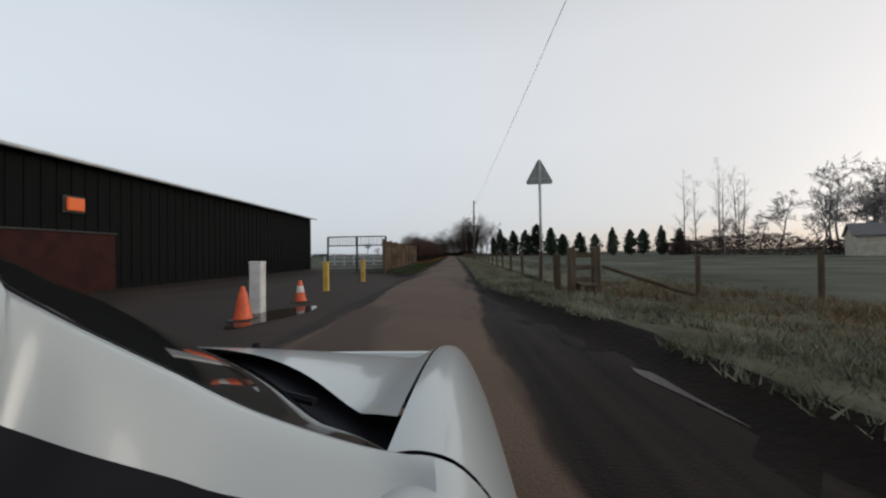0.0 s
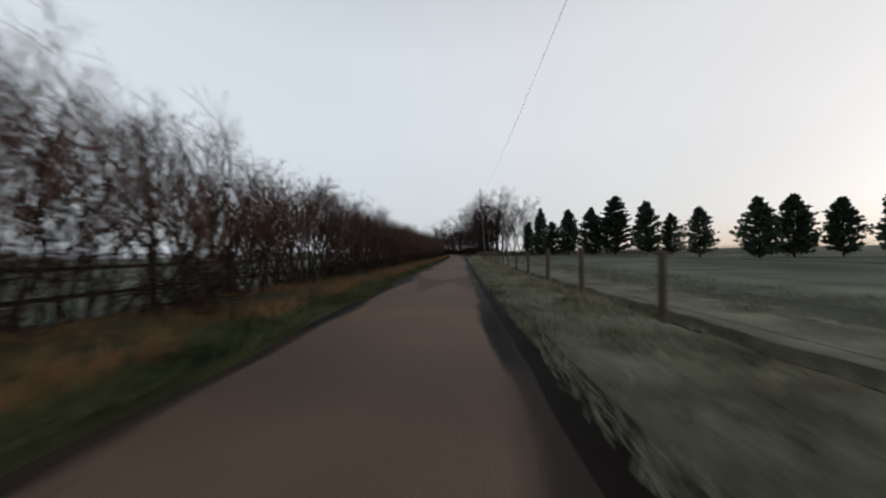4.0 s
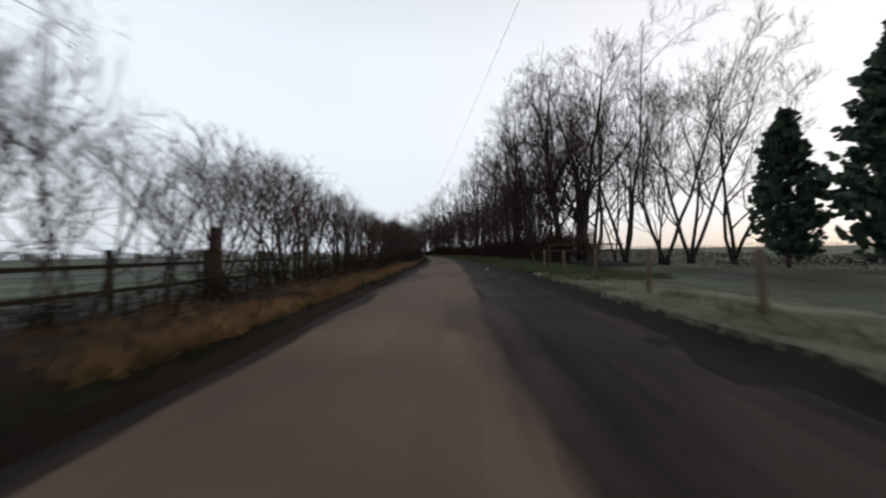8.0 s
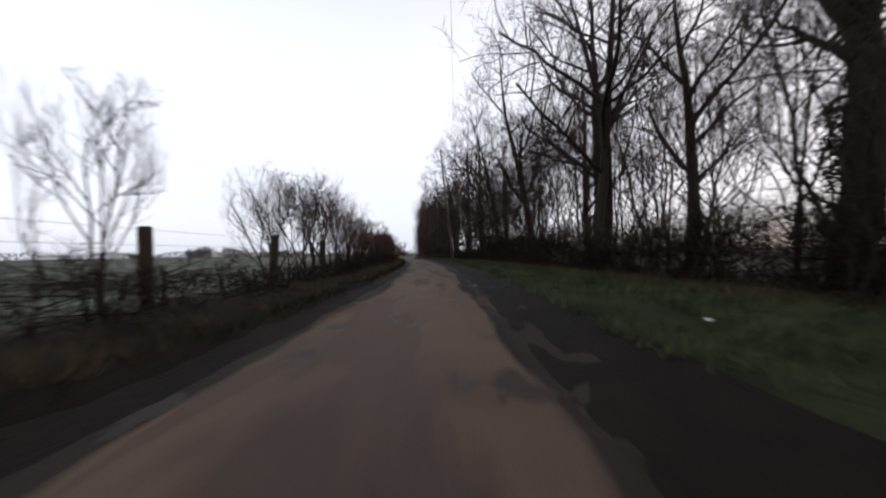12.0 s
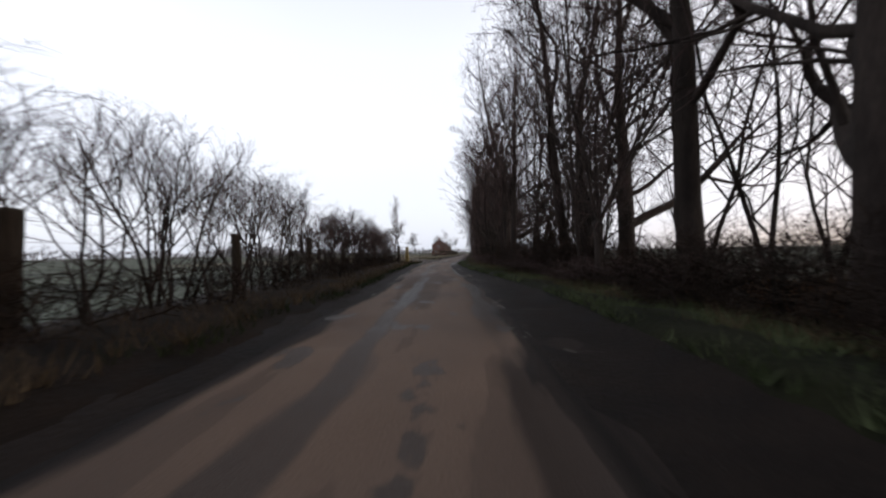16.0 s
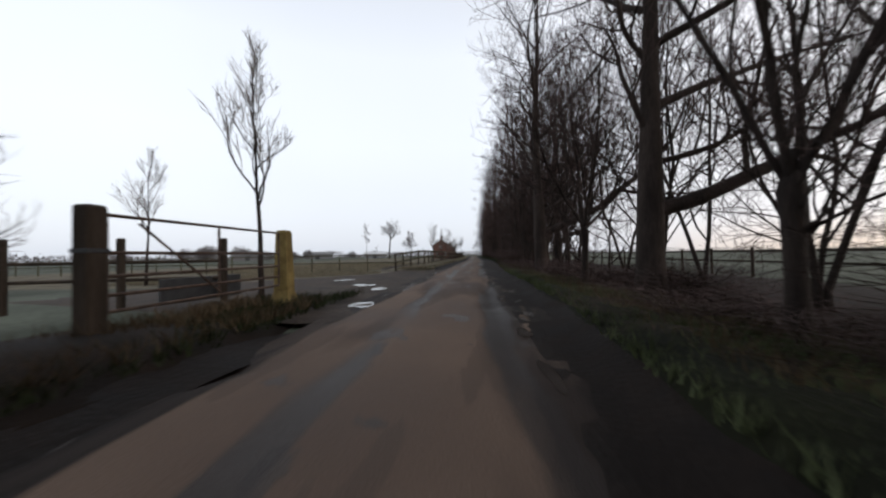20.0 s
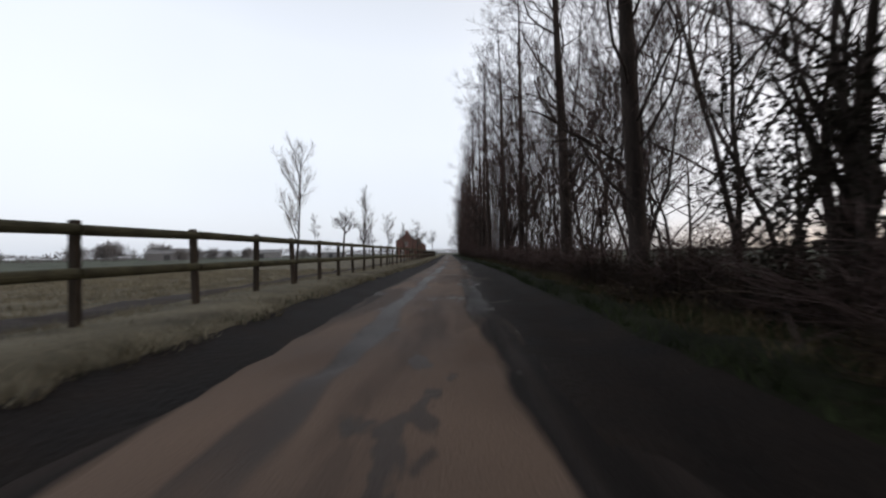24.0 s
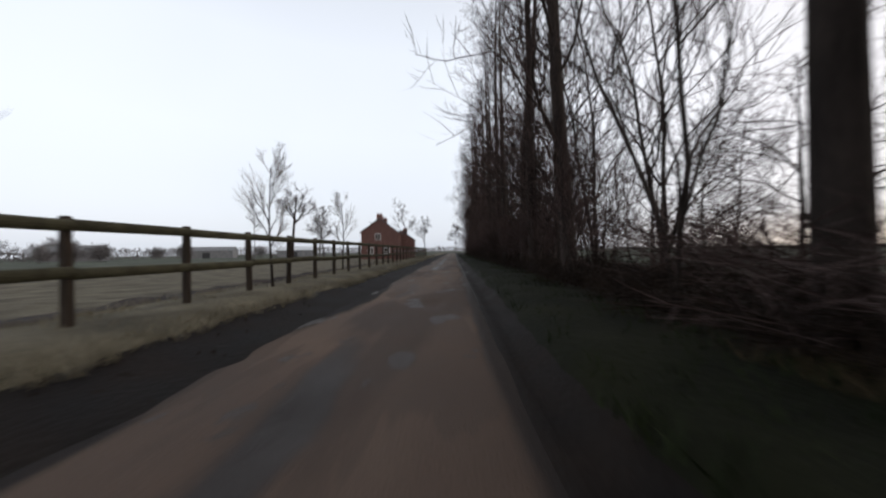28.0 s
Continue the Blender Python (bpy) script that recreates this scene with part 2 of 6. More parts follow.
M_ROAD = road_material()
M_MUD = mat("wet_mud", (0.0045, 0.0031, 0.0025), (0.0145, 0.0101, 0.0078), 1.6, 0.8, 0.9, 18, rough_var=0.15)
M_YARD = mat("dark_yard", (0.022, 0.017, 0.015), (0.05, 0.04, 0.034), 0.6, 0.8, 0.6, 30, rough_var=0.2)
M_CHURN = mat("churned_mud", (0.02, 0.0145, 0.011), (0.056, 0.041, 0.031), 0.9, 0.8, 1.0, 9)
M_FIELD = mat("frosty_field", (0.022, 0.0275, 0.0155), (0.092, 0.104, 0.079), 0.22, 0.9, 1.0, 5.0)


def streak(m, scale, stretch, lo, hi):
    """Broad drifts of lighter and darker tone over a ground."""
    n, l = m.node_tree.nodes, m.node_tree.links
    b = n["Principled BSDF"]
    old = b.inputs["Base Color"].links[0].from_socket
    co, mp, nz = n.new("ShaderNodeTexCoord"), n.new("ShaderNodeMapping"), n.new("ShaderNodeTexNoise")
    mp.inputs["Scale"].default_value = stretch
    nz.inputs["Scale"].default_value, nz.inputs["Detail"].default_value = scale, 5
    l.new(co.outputs["Object"], mp.inputs[0])
    l.new(mp.outputs[0], nz.inputs["Vector"])
    mr, hs = n.new("ShaderNodeMapRange"), n.new("ShaderNodeHueSaturation")
    mr.inputs["From Min"].default_value, mr.inputs["From Max"].default_value = 0.32, 0.68
    mr.inputs["To Min"].default_value, mr.inputs["To Max"].default_value = lo, hi
    l.new(nz.outputs[0], mr.inputs["Value"])
    l.new(mr.outputs[0], hs.inputs["Value"])
    l.new(old, hs.inputs["Color"])
    l.new(hs.outputs[0], b.inputs["Base Color"])


streak(M_FIELD, 0.12, (1.0, 0.35, 1.0), 0.55, 1.4)
M_FROST = mat("frosty_turf", (0.034, 0.036, 0.018), (0.145, 0.145, 0.105), 0.9, 0.9, 1.0, 14)
# turf under the trees, darkened in colour to stand for their shade
M_TURF_SHADED = mat("shaded_turf", (0.004, 0.0048, 0.002), (0.0115, 0.0122, 0.005), 0.8, 0.9, 1.0, 14)
# brown litter, its colour lowered further for the shade under branches
M_LITTER_SHADED = mat("shaded_leaf_litter", (0.005, 0.0035, 0.0025), (0.015, 0.009, 0.0055), 1.5, 0.9, 1.0, 22)
M_BLADE_FROST = mat("frosty_blades", (0.07, 0.076, 0.04), (0.25, 0.252, 0.188), 1.0, 0.8, 0, 9)
# green blades with shade put into their colour
M_BLADE_GREEN_SHADED = mat("shaded_green_blades", (0.008064, 0.0121, 0.004032), (0.0288, 0.03629, 0.01498), 1.0, 0.8, 0, 9)
M_BLADE_PALE = mat("pale_dead_blades", (0.11, 0.095, 0.062), (0.25, 0.225, 0.165), 1.0, 0.85, 0, 9)
M_DEADTURF = mat("dead_turf", (0.048, 0.041, 0.026), (0.145, 0.126, 0.086), 0.9, 0.9, 1.0, 14)
M_PLOUGH = mat("dark_furrow", (0.016, 0.012, 0.010), (0.045, 0.034, 0.028), 1.1, 0.9, 1.0, 8)
M_BLADE_DULL = mat("dull_dead_blades", (0.04, 0.027, 0.015), (0.105, 0.075, 0.044), 1.0, 0.85, 0, 9)
M_BLADE_STRAW = mat("straw_blades", (0.09, 0.05, 0.022), (0.20, 0.122, 0.06), 1.0, 0.85, 0, 9)
M_BARK = mat("bark", (0.014, 0.0105, 0.009), (0.044, 0.034, 0.029), 2.5, 0.9, 1.0, 24, stretch=(1, 1, 0.25), vary=0.2)
M_TWIG = mat("twigs", (0.036, 0.024, 0.0215), (0.08, 0.054, 0.049), 1.5, 0.9, 0, 20, vary=0.2)
M_TWIG_PALE = mat("pale_twigs", (0.10, 0.085, 0.07), (0.17, 0.15, 0.13), 1.5, 0.9, 0, 20, vary=0.15)
M_TWIG_RED = mat("red_brown_twigs", (0.052, 0.029, 0.0225), (0.10, 0.058, 0.046), 1.5, 0.9, 0, 20, vary=0.2)
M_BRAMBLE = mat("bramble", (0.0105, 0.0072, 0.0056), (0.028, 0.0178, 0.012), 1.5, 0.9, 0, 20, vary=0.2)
M_NEEDLE = mat("conifer_needles", (0.02, 0.034, 0.023), (0.055, 0.076, 0.052), 2.0, 0.8, 0, 12, vary=0.25)
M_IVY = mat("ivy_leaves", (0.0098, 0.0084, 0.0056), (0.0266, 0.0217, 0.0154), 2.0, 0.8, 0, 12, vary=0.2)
M_WOOD = mat("weathered_wood", (0.062, 0.0465, 0.031), (0.1302, 0.1023, 0.0713), 3, 0.85, 0.6, 40, stretch=(1, 1, 0.15), vary=0.2)
M_WOOD_DARK = mat("wet_dark_wood", (0.022, 0.017, 0.013), (0.055, 0.042, 0.032), 3, 0.85, 0.6, 40, stretch=(1, 1, 0.15), vary=0.2)
M_RAIL = mat("lichened_rail", (0.035, 0.032, 0.02), (0.085, 0.08, 0.05), 3, 0.85, 0.5, 40, vary=0.1)
M_LICHEN = mat("lichened_post", (0.12, 0.085, 0.03), (0.25, 0.19, 0.075), 4, 0.85, 0.6, 35)
M_POLE = mat("pole_wood", (0.07, 0.058, 0.048), (0.125, 0.108, 0.092), 2, 0.85, 0.5, 40, stretch=(1, 1, 0.1))
M_GALV = mat("galvanised_steel", (0.30, 0.30, 0.30), (0.42, 0.42, 0.42), 5, 0.5, 0.1, 60, metal=0.6)
M_SIGN_BACK = mat("sign_back", (0.20, 0.21, 0.21), (0.28, 0.29, 0.28), 4, 0.55, 0.1, 50, metal=0.3)
M_WIRE = plain("wire", (0.05, 0.05, 0.05), 0.6, 0.5)
M_CLAD = mat("black_cladding", (0.0036, 0.0048, 0.0048), (0.0072, 0.0084, 0.0078), 0.8, 0.85, 0.1, 30)
# red brick of the far house, lightened in colour for the mist
M_BRICK = mat("hazed_red_brick", (0.125, 0.066, 0.056), (0.185, 0.105, 0.09), 3, 0.85, 0.4, 30, vary=0.2)
M_FASCIA = mat("pale_fascia", (0.42, 0.45, 0.47), (0.55, 0.57, 0.58), 2, 0.5, 0.05, 40)
M_CONC = mat("stained_concrete", (0.0217, 0.01488, 0.00868), (0.1054, 0.07316, 0.0434), 0.8, 0.85, 0.5, 30, vary=0.45)
M_CONC_POST = mat("concrete_post", (0.062, 0.0465, 0.031), (0.1364, 0.1085, 0.0775), 1.5, 0.85, 0.4, 50, vary=0.2)
M_STEEL_DARK = mat("dark_steel", (0.02, 0.022, 0.025), (0.045, 0.047, 0.05), 3, 0.6, 0.1, 40, metal=0.3)
M_WHITE = mat("dirty_white_plastic", (0.5, 0.5, 0.48), (0.68, 0.68, 0.66), 5, 0.5, 0.05, 50)
M_ORANGE = mat("orange_plastic", (0.55, 0.07, 0.02), (0.75, 0.13, 0.04), 5, 0.45, 0.05, 50)
M_YELLOW = mat("yellow_paint", (0.42, 0.27, 0.04), (0.58, 0.40, 0.08), 4, 0.6, 0.1, 50)
M_RUBBER = mat("black_rubber", (0.012, 0.012, 0.013), (0.03, 0.03, 0.032), 6, 0.6, 0.2, 80)
M_SLATE = mat("roof_slate", (0.07, 0.07, 0.075), (0.13, 0.13, 0.135), 4, 0.7, 0.4, 30)
M_TIMBER_PALE = mat("pale_render", (0.30, 0.27, 0.22), (0.45, 0.42, 0.36), 1.5, 0.85, 0.2, 30)
# pale grey twigs: the haze of distance is painted into this colour
M_FARTREE_HAZED = mat("hazed_far_twigs", (0.10, 0.095, 0.095), (0.16, 0.15, 0.15), 0.2, 0.95, 0, 3, vary=0.2)
M_WATER = plain("puddle_water", (0.035, 0.026, 0.02), 0.08)
M_WATER.node_tree.nodes["Principled BSDF"].inputs["IOR"].default_value = 1.33
M_SLURRY = mat("wet_slurry", (0.02025, 0.0153, 0.0126), (0.03825, 0.02925, 0.02385), 2.2, 0.22, 0.2, 24, rough_var=0.12)
M_SILT = mat("wet_silt", (0.028, 0.022, 0.0195), (0.052, 0.042, 0.037), 2.5, 0.5, 0.3, 24, rough_var=0.15)
# brick of the barn's plinth, its shade mixed into the colour
M_BRICK_SHADED = mat("shaded_brick", (0.022, 0.010, 0.009), (0.045, 0.017, 0.013), 2, 0.85, 0.4, 30)
M_RUST = mat("rusty_bar", (0.045, 0.032, 0.026), (0.10, 0.07, 0.055), 6, 0.8, 0.3, 40)
# sheet of the far sheds, paled in colour to stand for distance haze
M_MISTED = mat("misted_grey_sheet", (0.13, 0.135, 0.14), (0.2, 0.205, 0.21), 1, 0.8, 0.1, 30)
M_ROOFDARK = mat("dark_sheet_roof", (0.03, 0.034, 0.036), (0.05, 0.055, 0.058), 1, 0.8, 0.1, 30)
M_BLADE_MID = mat("fresh_green_blades", (0.022, 0.031, 0.012), (0.085, 0.1, 0.048), 1.0, 0.8, 0, 9)
M_TURF_MID = mat("fresh_turf", (0.0096, 0.0128, 0.0048), (0.0288, 0.0336, 0.0144), 0.8, 0.9, 1.0, 14)


# ---- the line of the lane: s metres along it, u metres to the right of it ----
LINE = [(0.0, 0.0), (0.0, 16.2), (0.0, 31.8), (-0.1, 47.6), (-0.4, 64.5), (-0.6, 82.7), (-0.7, 101.3), (-0.9, 119.5), (-1.2, 137.3), (-1.8, 154.8), (-2.7, 172.0), (-4.3, 188.5), (-6.5, 203.8), (-9.3, 217.2), (-12.3, 228.5), (-15.2, 237.7), (-17.8, 245.1), (-20.1, 251.6), (-22.6, 257.9), (-25.3, 264.3), (-28.1, 270.9), (-30.3, 277.7), (-32.3, 284.4), (-34.2, 290.6), (-36.2, 297.4), (-38.7, 305.8), (-41.4, 315.6), (-44.2, 325.6), (-47.2, 335.7)]


def lane_table():
    pts = [Vector((x, y, 0)) for x, y in LINE]
    end = Vector((-math.sin(radians(17.3)), math.cos(radians(17.3)), 0))
    pts = [Vector((0, -60, 0)), Vector((0, -30, 0))] + pts + [pts[-1] + end * d for d in (20, 60, 120, 300)]
    fine = []
    for i in range(len(pts) - 1):
        a, b = pts[i], pts[i + 1]
        p, q = pts[max(0, i - 1)], pts[min(len(pts) - 1, i + 2)]
        ta, tb = (b - p) / 2, (q - a) / 2
        if (b - a).length < 0.6 * (a - p).length or (b - a).length > 1.7 * max(0.1, (a - p).length):
            ta = (b - a) * 0.9
        if (q - b).length > 1.7 * (b - a).length:
            tb = (b - a)
        for k in range(12):
            t = k / 12
            fine.append(a * (2 * t**3 - 3 * t**2 + 1) + ta * (t**3 - 2 * t**2 + t) + b * (3 * t**2 - 2 * t**3) + tb * (t**3 - t**2))
    fine.append(pts[-1])
    ss = [0.0]
    for a, b in zip(fine, fine[1:]):
        ss.append(ss[-1] + (b - a).length)
    return np.array(ss) - 60.0, np.array([p.x for p in fine]), np.array([p.y for p in fine])


LS, LX, LY = lane_table()


def heading(s):
    dx = np.interp(s + 1.5, LS, LX) - np.interp(s - 1.5, LS, LX)
    dy = np.interp(s + 1.5, LS, LY) - np.interp(s - 1.5, LS, LY)
    return math.atan2(-dx, dy)


def at(s, u, z=0.0):
    a = heading(s)
    return Vector((float(np.interp(s, LS, LX)) + u * math.cos(a), float(np.interp(s, LS, LY)) + u * math.sin(a), z))


def on(s, u, z=0.0, turn=0.0, lean=(0, 0)):
    """The pose of a thing beside the lane, its y axis along the lane, turned by turn degrees."""
    p = at(s, u, z)
    return pose(p.x, p.y, p.z, lean[0], lean[1], math.degrees(heading(s)) + turn)


def sm(a, b, x):
    t = min(1, max(0, (x - a) / (b - a)))
    return t * t * (3 - 2 * t)


# ---- mesh helpers ----
class Geo:
    """Gathers vertices and faces, and becomes one mesh."""

    def __init__(self):
        self.v, self.f = [], []

    def add(self, verts, faces):
        k = len(self.v)
        self.v += [tuple(p) for p in verts]
        self.f += [tuple(k + i for i in f) for f in faces]

    def tube(self, pts, radii, sides=6, cap=True):
        pts = [Vector(p) for p in pts]
        k, n = len(self.v), len(pts)
        side = None
        for i, p in enumerate(pts):
            d = (pts[min(n - 1, i + 1)] - pts[max(0, i - 1)]).normalized()
            if side is None:
                side = d.orthogonal().normalized()
            side = (side - d * side.dot(d)).normalized()
            up = d.cross(side)
            for j in range(sides):
                a = 2 * math.pi * j / sides
                self.v.append(tuple(p + (side * math.cos(a) + up * math.sin(a)) * radii[i]))
        for i in range(n - 1):
            for j in range(sides):
                j2 = (j + 1) % sides
                self.f.append((k + i * sides + j, k + i * sides + j2, k + (i + 1) * sides + j2, k + (i + 1) * sides + j))
        if cap:
            self.f.append(tuple(k + j for j in reversed(range(sides))))
            self.f.append(tuple(k + (n - 1) * sides + j for j in range(sides)))

    def strip(self, a, b, w0, w1, turn):
        a, b = Vector(a), Vector(b)
        d = (b - a)
        s = d.orthogonal().normalized()
        s = Matrix.Rotation(turn, 3, d.normalized()) @ s
        self.add([a - s * w0, a + s * w0, b + s * w1, b - s * w1], [(0, 1, 2, 3)])

    def box(self, lo, hi, bevel=0.0):
        x0, y0, z0 = lo
        x1, y1, z1 = hi
        if not bevel:
            v = [(x0, y0, z0), (x1, y0, z0), (x1, y1, z0), (x0, y1, z0), (x0, y0, z1), (x1, y0, z1), (x1, y1, z1), (x0, y1, z1)]
            self.add(v, [(3, 2, 1, 0), (4, 5, 6, 7), (0, 1, 5, 4), (1, 2, 6, 5), (2, 3, 7, 6), (3, 0, 4, 7)])
            return
        c = bevel
        rings = []
        for z, e in ((z0, c), (z0 + c, 0), (z1 - c, 0), (z1, c)):
            rings.append([(x0 + c, y0 + e, z), (x1 - c, y0 + e, z), (x1 - e, y0 + c, z), (x1 - e, y1 - c, z), (x1 - c, y1 - e, z), (x0 + c, y1 - e, z), (x0 + e, y1 - c, z), (x0 + e, y0 + c, z)])
        fs = [tuple(reversed(range(8))), tuple(24 + j for j in range(8))]
        for i in range(3):
            for j in range(8):
                fs.append((i * 8 + j, i * 8 + (j + 1) % 8, i * 8 + 8 + (j + 1) % 8, i * 8 + 8 + j))
        self.add([p for r in rings for p in r], fs)

    def mesh(self, name, material, smooth=False):
        me = bpy.data.meshes.new(name)
        me.from_pydata(self.v, [], self.f)
        me.materials.append(material)
        if smooth:
            me.polygons.foreach_set("use_smooth", [True] * len(me.polygons))
        me.update()
        return me


def part(name, geo, material, parent, label="", smooth=False):
    ob = new(name, geo if isinstance(geo, bpy.types.Mesh) else geo.mesh(name, material, smooth))
    ob.parent = parent
    if label:
        ob["label"] = label
    return ob


def thing(name, label, category, m=None, group="", kind=""):
    e = new(name)
    e.empty_display_size = 0.2
    if m is not None:
        e.matrix_world = m
    return tagged(e, label, category, group, kind)


def solo(name, geo, material, label, category, m=None, group="", kind="", smooth=False):
    ob = new(name, geo if isinstance(geo, bpy.types.Mesh) else geo.mesh(name, material, smooth))
    if m is not None:
        ob.matrix_world = m
    return tagged(ob, label, category, group, kind)


def ribbon(name, s0, s1, ds, profile, material, label, category, kind="structure", rough=0.0, fade=0.0):
    """A strip along the lane. profile(s) gives its points (u, z) from left to right. UV: metres across and along."""
    ss = np.arange(s0, s1 + ds / 2, ds)
    rows, uv = [], []
    for s in ss:
        pr = profile(s)
        for u, z in pr:
            p = at(s, u, z)
            if fade:
                p.z -= 0.34 * (1 - sm(s0, s0 + fade, s) * (1 - sm(s1 - fade, s1, s)))
            if rough:
                p.z += rough * noise.noise((p.x * 1.3, p.y * 1.3, 0)) + 0.5 * rough * noise.noise((p.x * 4, p.y * 4, 3))
            rows.append(tuple(p))
            uv.append((u, s))
    w = len(profile(s0))
    faces = [(i * w + j, i * w + j + 1, (i + 1) * w + j + 1, (i + 1) * w + j) for i in range(len(ss) - 1) for j in range(w - 1)]
    me = bpy.data.meshes.new(name)
    me.from_pydata(rows, [], faces)
    me.materials.append(material)
    lay = me.uv_layers.new(name="UVMap")
    idx = np.empty(len(me.loops), dtype=np.int32)
    me.loops.foreach_get("vertex_index", idx)
    lay.data.foreach_set("uv", np.array(uv)[idx].ravel())
    me.polygons.foreach_set("use_smooth", [True] * len(me.polygons))
    return tagged(new(name, me), label, category, kind=kind)


# ---- the ground, the lane, the verges ----
def left_edge(s):
    return -2.25 - 0.25 * sm(140, 170, s) + 0.18 * noise.noise((s * 0.35, 1.7, 0)) + 0.3 * sm(296, 305, s) - 0.15 * sm(330, 345, s)


VERGE = [(-60, 2.1), (4, 2.1), (10, 0.8), (105, 0.78), (116, 1.0), (121, 1.25), (125.5, 2.1), (129, 2.9), (150, 3.05), (172, 1.9), (240, 1.75), (248, 2.1), (256, 2.0), (264, 1.25), (268, 1.05), (274, 1.15), (281, 1.85), (292, 1.75), (300, 1.9), (308, 2.15), (318, 2.2), (330, 1.9), (338, 1.4), (344, 0.9), (480, 0.9)]
BRUSH = [(160, 6.6), (205, 6.2), (222, 5.6), (238, 4.6), (247, 3.7), (258, 2.8), (268, 2.15), (280, 2.9), (296, 2.7), (310, 3.3), (324, 3.6), (334, 3.4), (345, 2.9), (480, 3.0)]
BELT = [(160, 9.6), (180, 9.0), (205, 8.6), (222, 7.6), (238, 6.0), (247, 5.2), (252, 4.8), (258, 4.0), (268, 3.2), (285, 3.6), (296, 3.2), (310, 3.8), (324, 4.2), (334, 4.1), (341, 3.3), (480, 3.5)]


def along(table, s):
    return float(np.interp(s, [a for a, _ in table], [b for _, b in table]))


def right_edge(s):
    """Where the mud beside the lane ends and the verge begins to rise, less half a metre."""
    return along(VERGE, s) - 0.5 + 0.1 * noise.noise((s * 0.4, 5.2, 0))


def brush_u(s):
    """The front of the brambles below the trees."""
    return along(BRUSH, s)


def belt_u(s):
    """The line of the front trunks."""
    return along(BELT, s)


def build_ground():
    # one sheet, finely divided near the lane, out to the horizon
    xs = sorted(set([-3000, -1500, -800, -500] + list(range(-350, 301, 25)) + [500, 800, 1500, 3000]))
    ys = sorted(set([-3000, -1500, -700, -300] + list(range(-150, 701, 25)) + [1000, 1500, 3000]))
    v = [(x, y, -0.16) for y in ys for x in xs]
    w = len(xs)
    f = [(j * w + i, j * w + i + 1, (j + 1) * w + i + 1, (j + 1) * w + i) for j in range(len(ys) - 1) for i in range(w - 1)]
    g = Geo()
    g.v, g.f = v, f
    solo("ground", g, M_FIELD, "flat winter fields of pale frosty grass", "field", kind="structure")


def lane_profile(s):
    l, r = left_edge(s) - 0.25, right_edge(s) + 0.45
    worn = sm(165, 250, s)
    sway = 0.12 * noise.noise((s * 0.12, 3.3, 1))
    rut = worn * (0.35 + 0.65 * max(0.0, min(1.0, 0.5 + 1.4 * noise.noise((s * 0.16, 8.1, 2)))))
    out = []
    for k in range(33):
        u = l + (r - l) * k / 32
        t = (u + 0.85) / 1.6
        z = -0.035 * min(1.1, abs(t)) ** 2
        z -= 0.025 * max(0, noise.noise((u * 1.4, s * 0.5, 9))) * sm(150, 260, s)
        z -= 0.04 * rut * math.exp(-((u - 0.52 - sway) / 0.17) ** 2) + 0.035 * rut * math.exp(-((u + 1.25 - sway) / 0.2) ** 2)
        z += 0.02 * rut * math.exp(-((u - 0.9 - sway) / 0.12) ** 2)
        z -= 0.05 * sm(0.38, 0.6, noise.noise((u * 0.9, s * 0.75, 21))) * sm(188, 200, s)  # potholes
        out.append((u, z))
    return out


def verge_left(s):
    e = left_edge(s)
    bank = 0.16 + 0.12 * sm(20, 60, s)
    w = 0.6 * sm(299, 305, s)
    return [(e - 0.15 - w, -0.12), (e - 0.25 - w, 0.02 + 0.1 * w), (e - 0.5 - 0.7 * w, 0.07 + 0.12 * w), (e - 0.9 - 0.2 * w, bank * 0.7), (e - 1.4, bank), (e - 2.2, bank), (e - 3.2, bank * 0.8), (e - 4.6, 0.0), (e - 6, -0.18)]


def verge_right(s):
    e = right_edge(s)
    bank = 0.13 + 0.1 * sm(225, 250, s) + 0.15 * sm(108, 116, s) * (1 - sm(128, 140, s))
    w = 0.62 + 0.45 * sm(9, 15, s) * (1 - sm(105, 119, s))
    if s > 152:
        w += sm(152, 160, s) * ((brush_u(s) - e - 0.3) / 2 - 0.62)
    cut = 0.06 * noise.noise((s * 0.9, 2.2, 6))
    return [(e + 0.4 + cut, -0.1), (e + 0.48 + cut, 0.05), (e + 0.62 + cut * 0.6, bank * 0.9), (e + 0.82, bank + 0.03), (e + 0.4 + w, bank + 0.01), (e + 0.4 + 2 * w, bank * 0.7), (e + 0.6 + 2 * w, -0.02), (e + 0.85 + 2 * w, -0.06), (e + 1.2 + 2 * w, 0.0), (e + 2.6 + 2 * w, -0.05), (e + 4.2 + 2 * w, -0.18)]


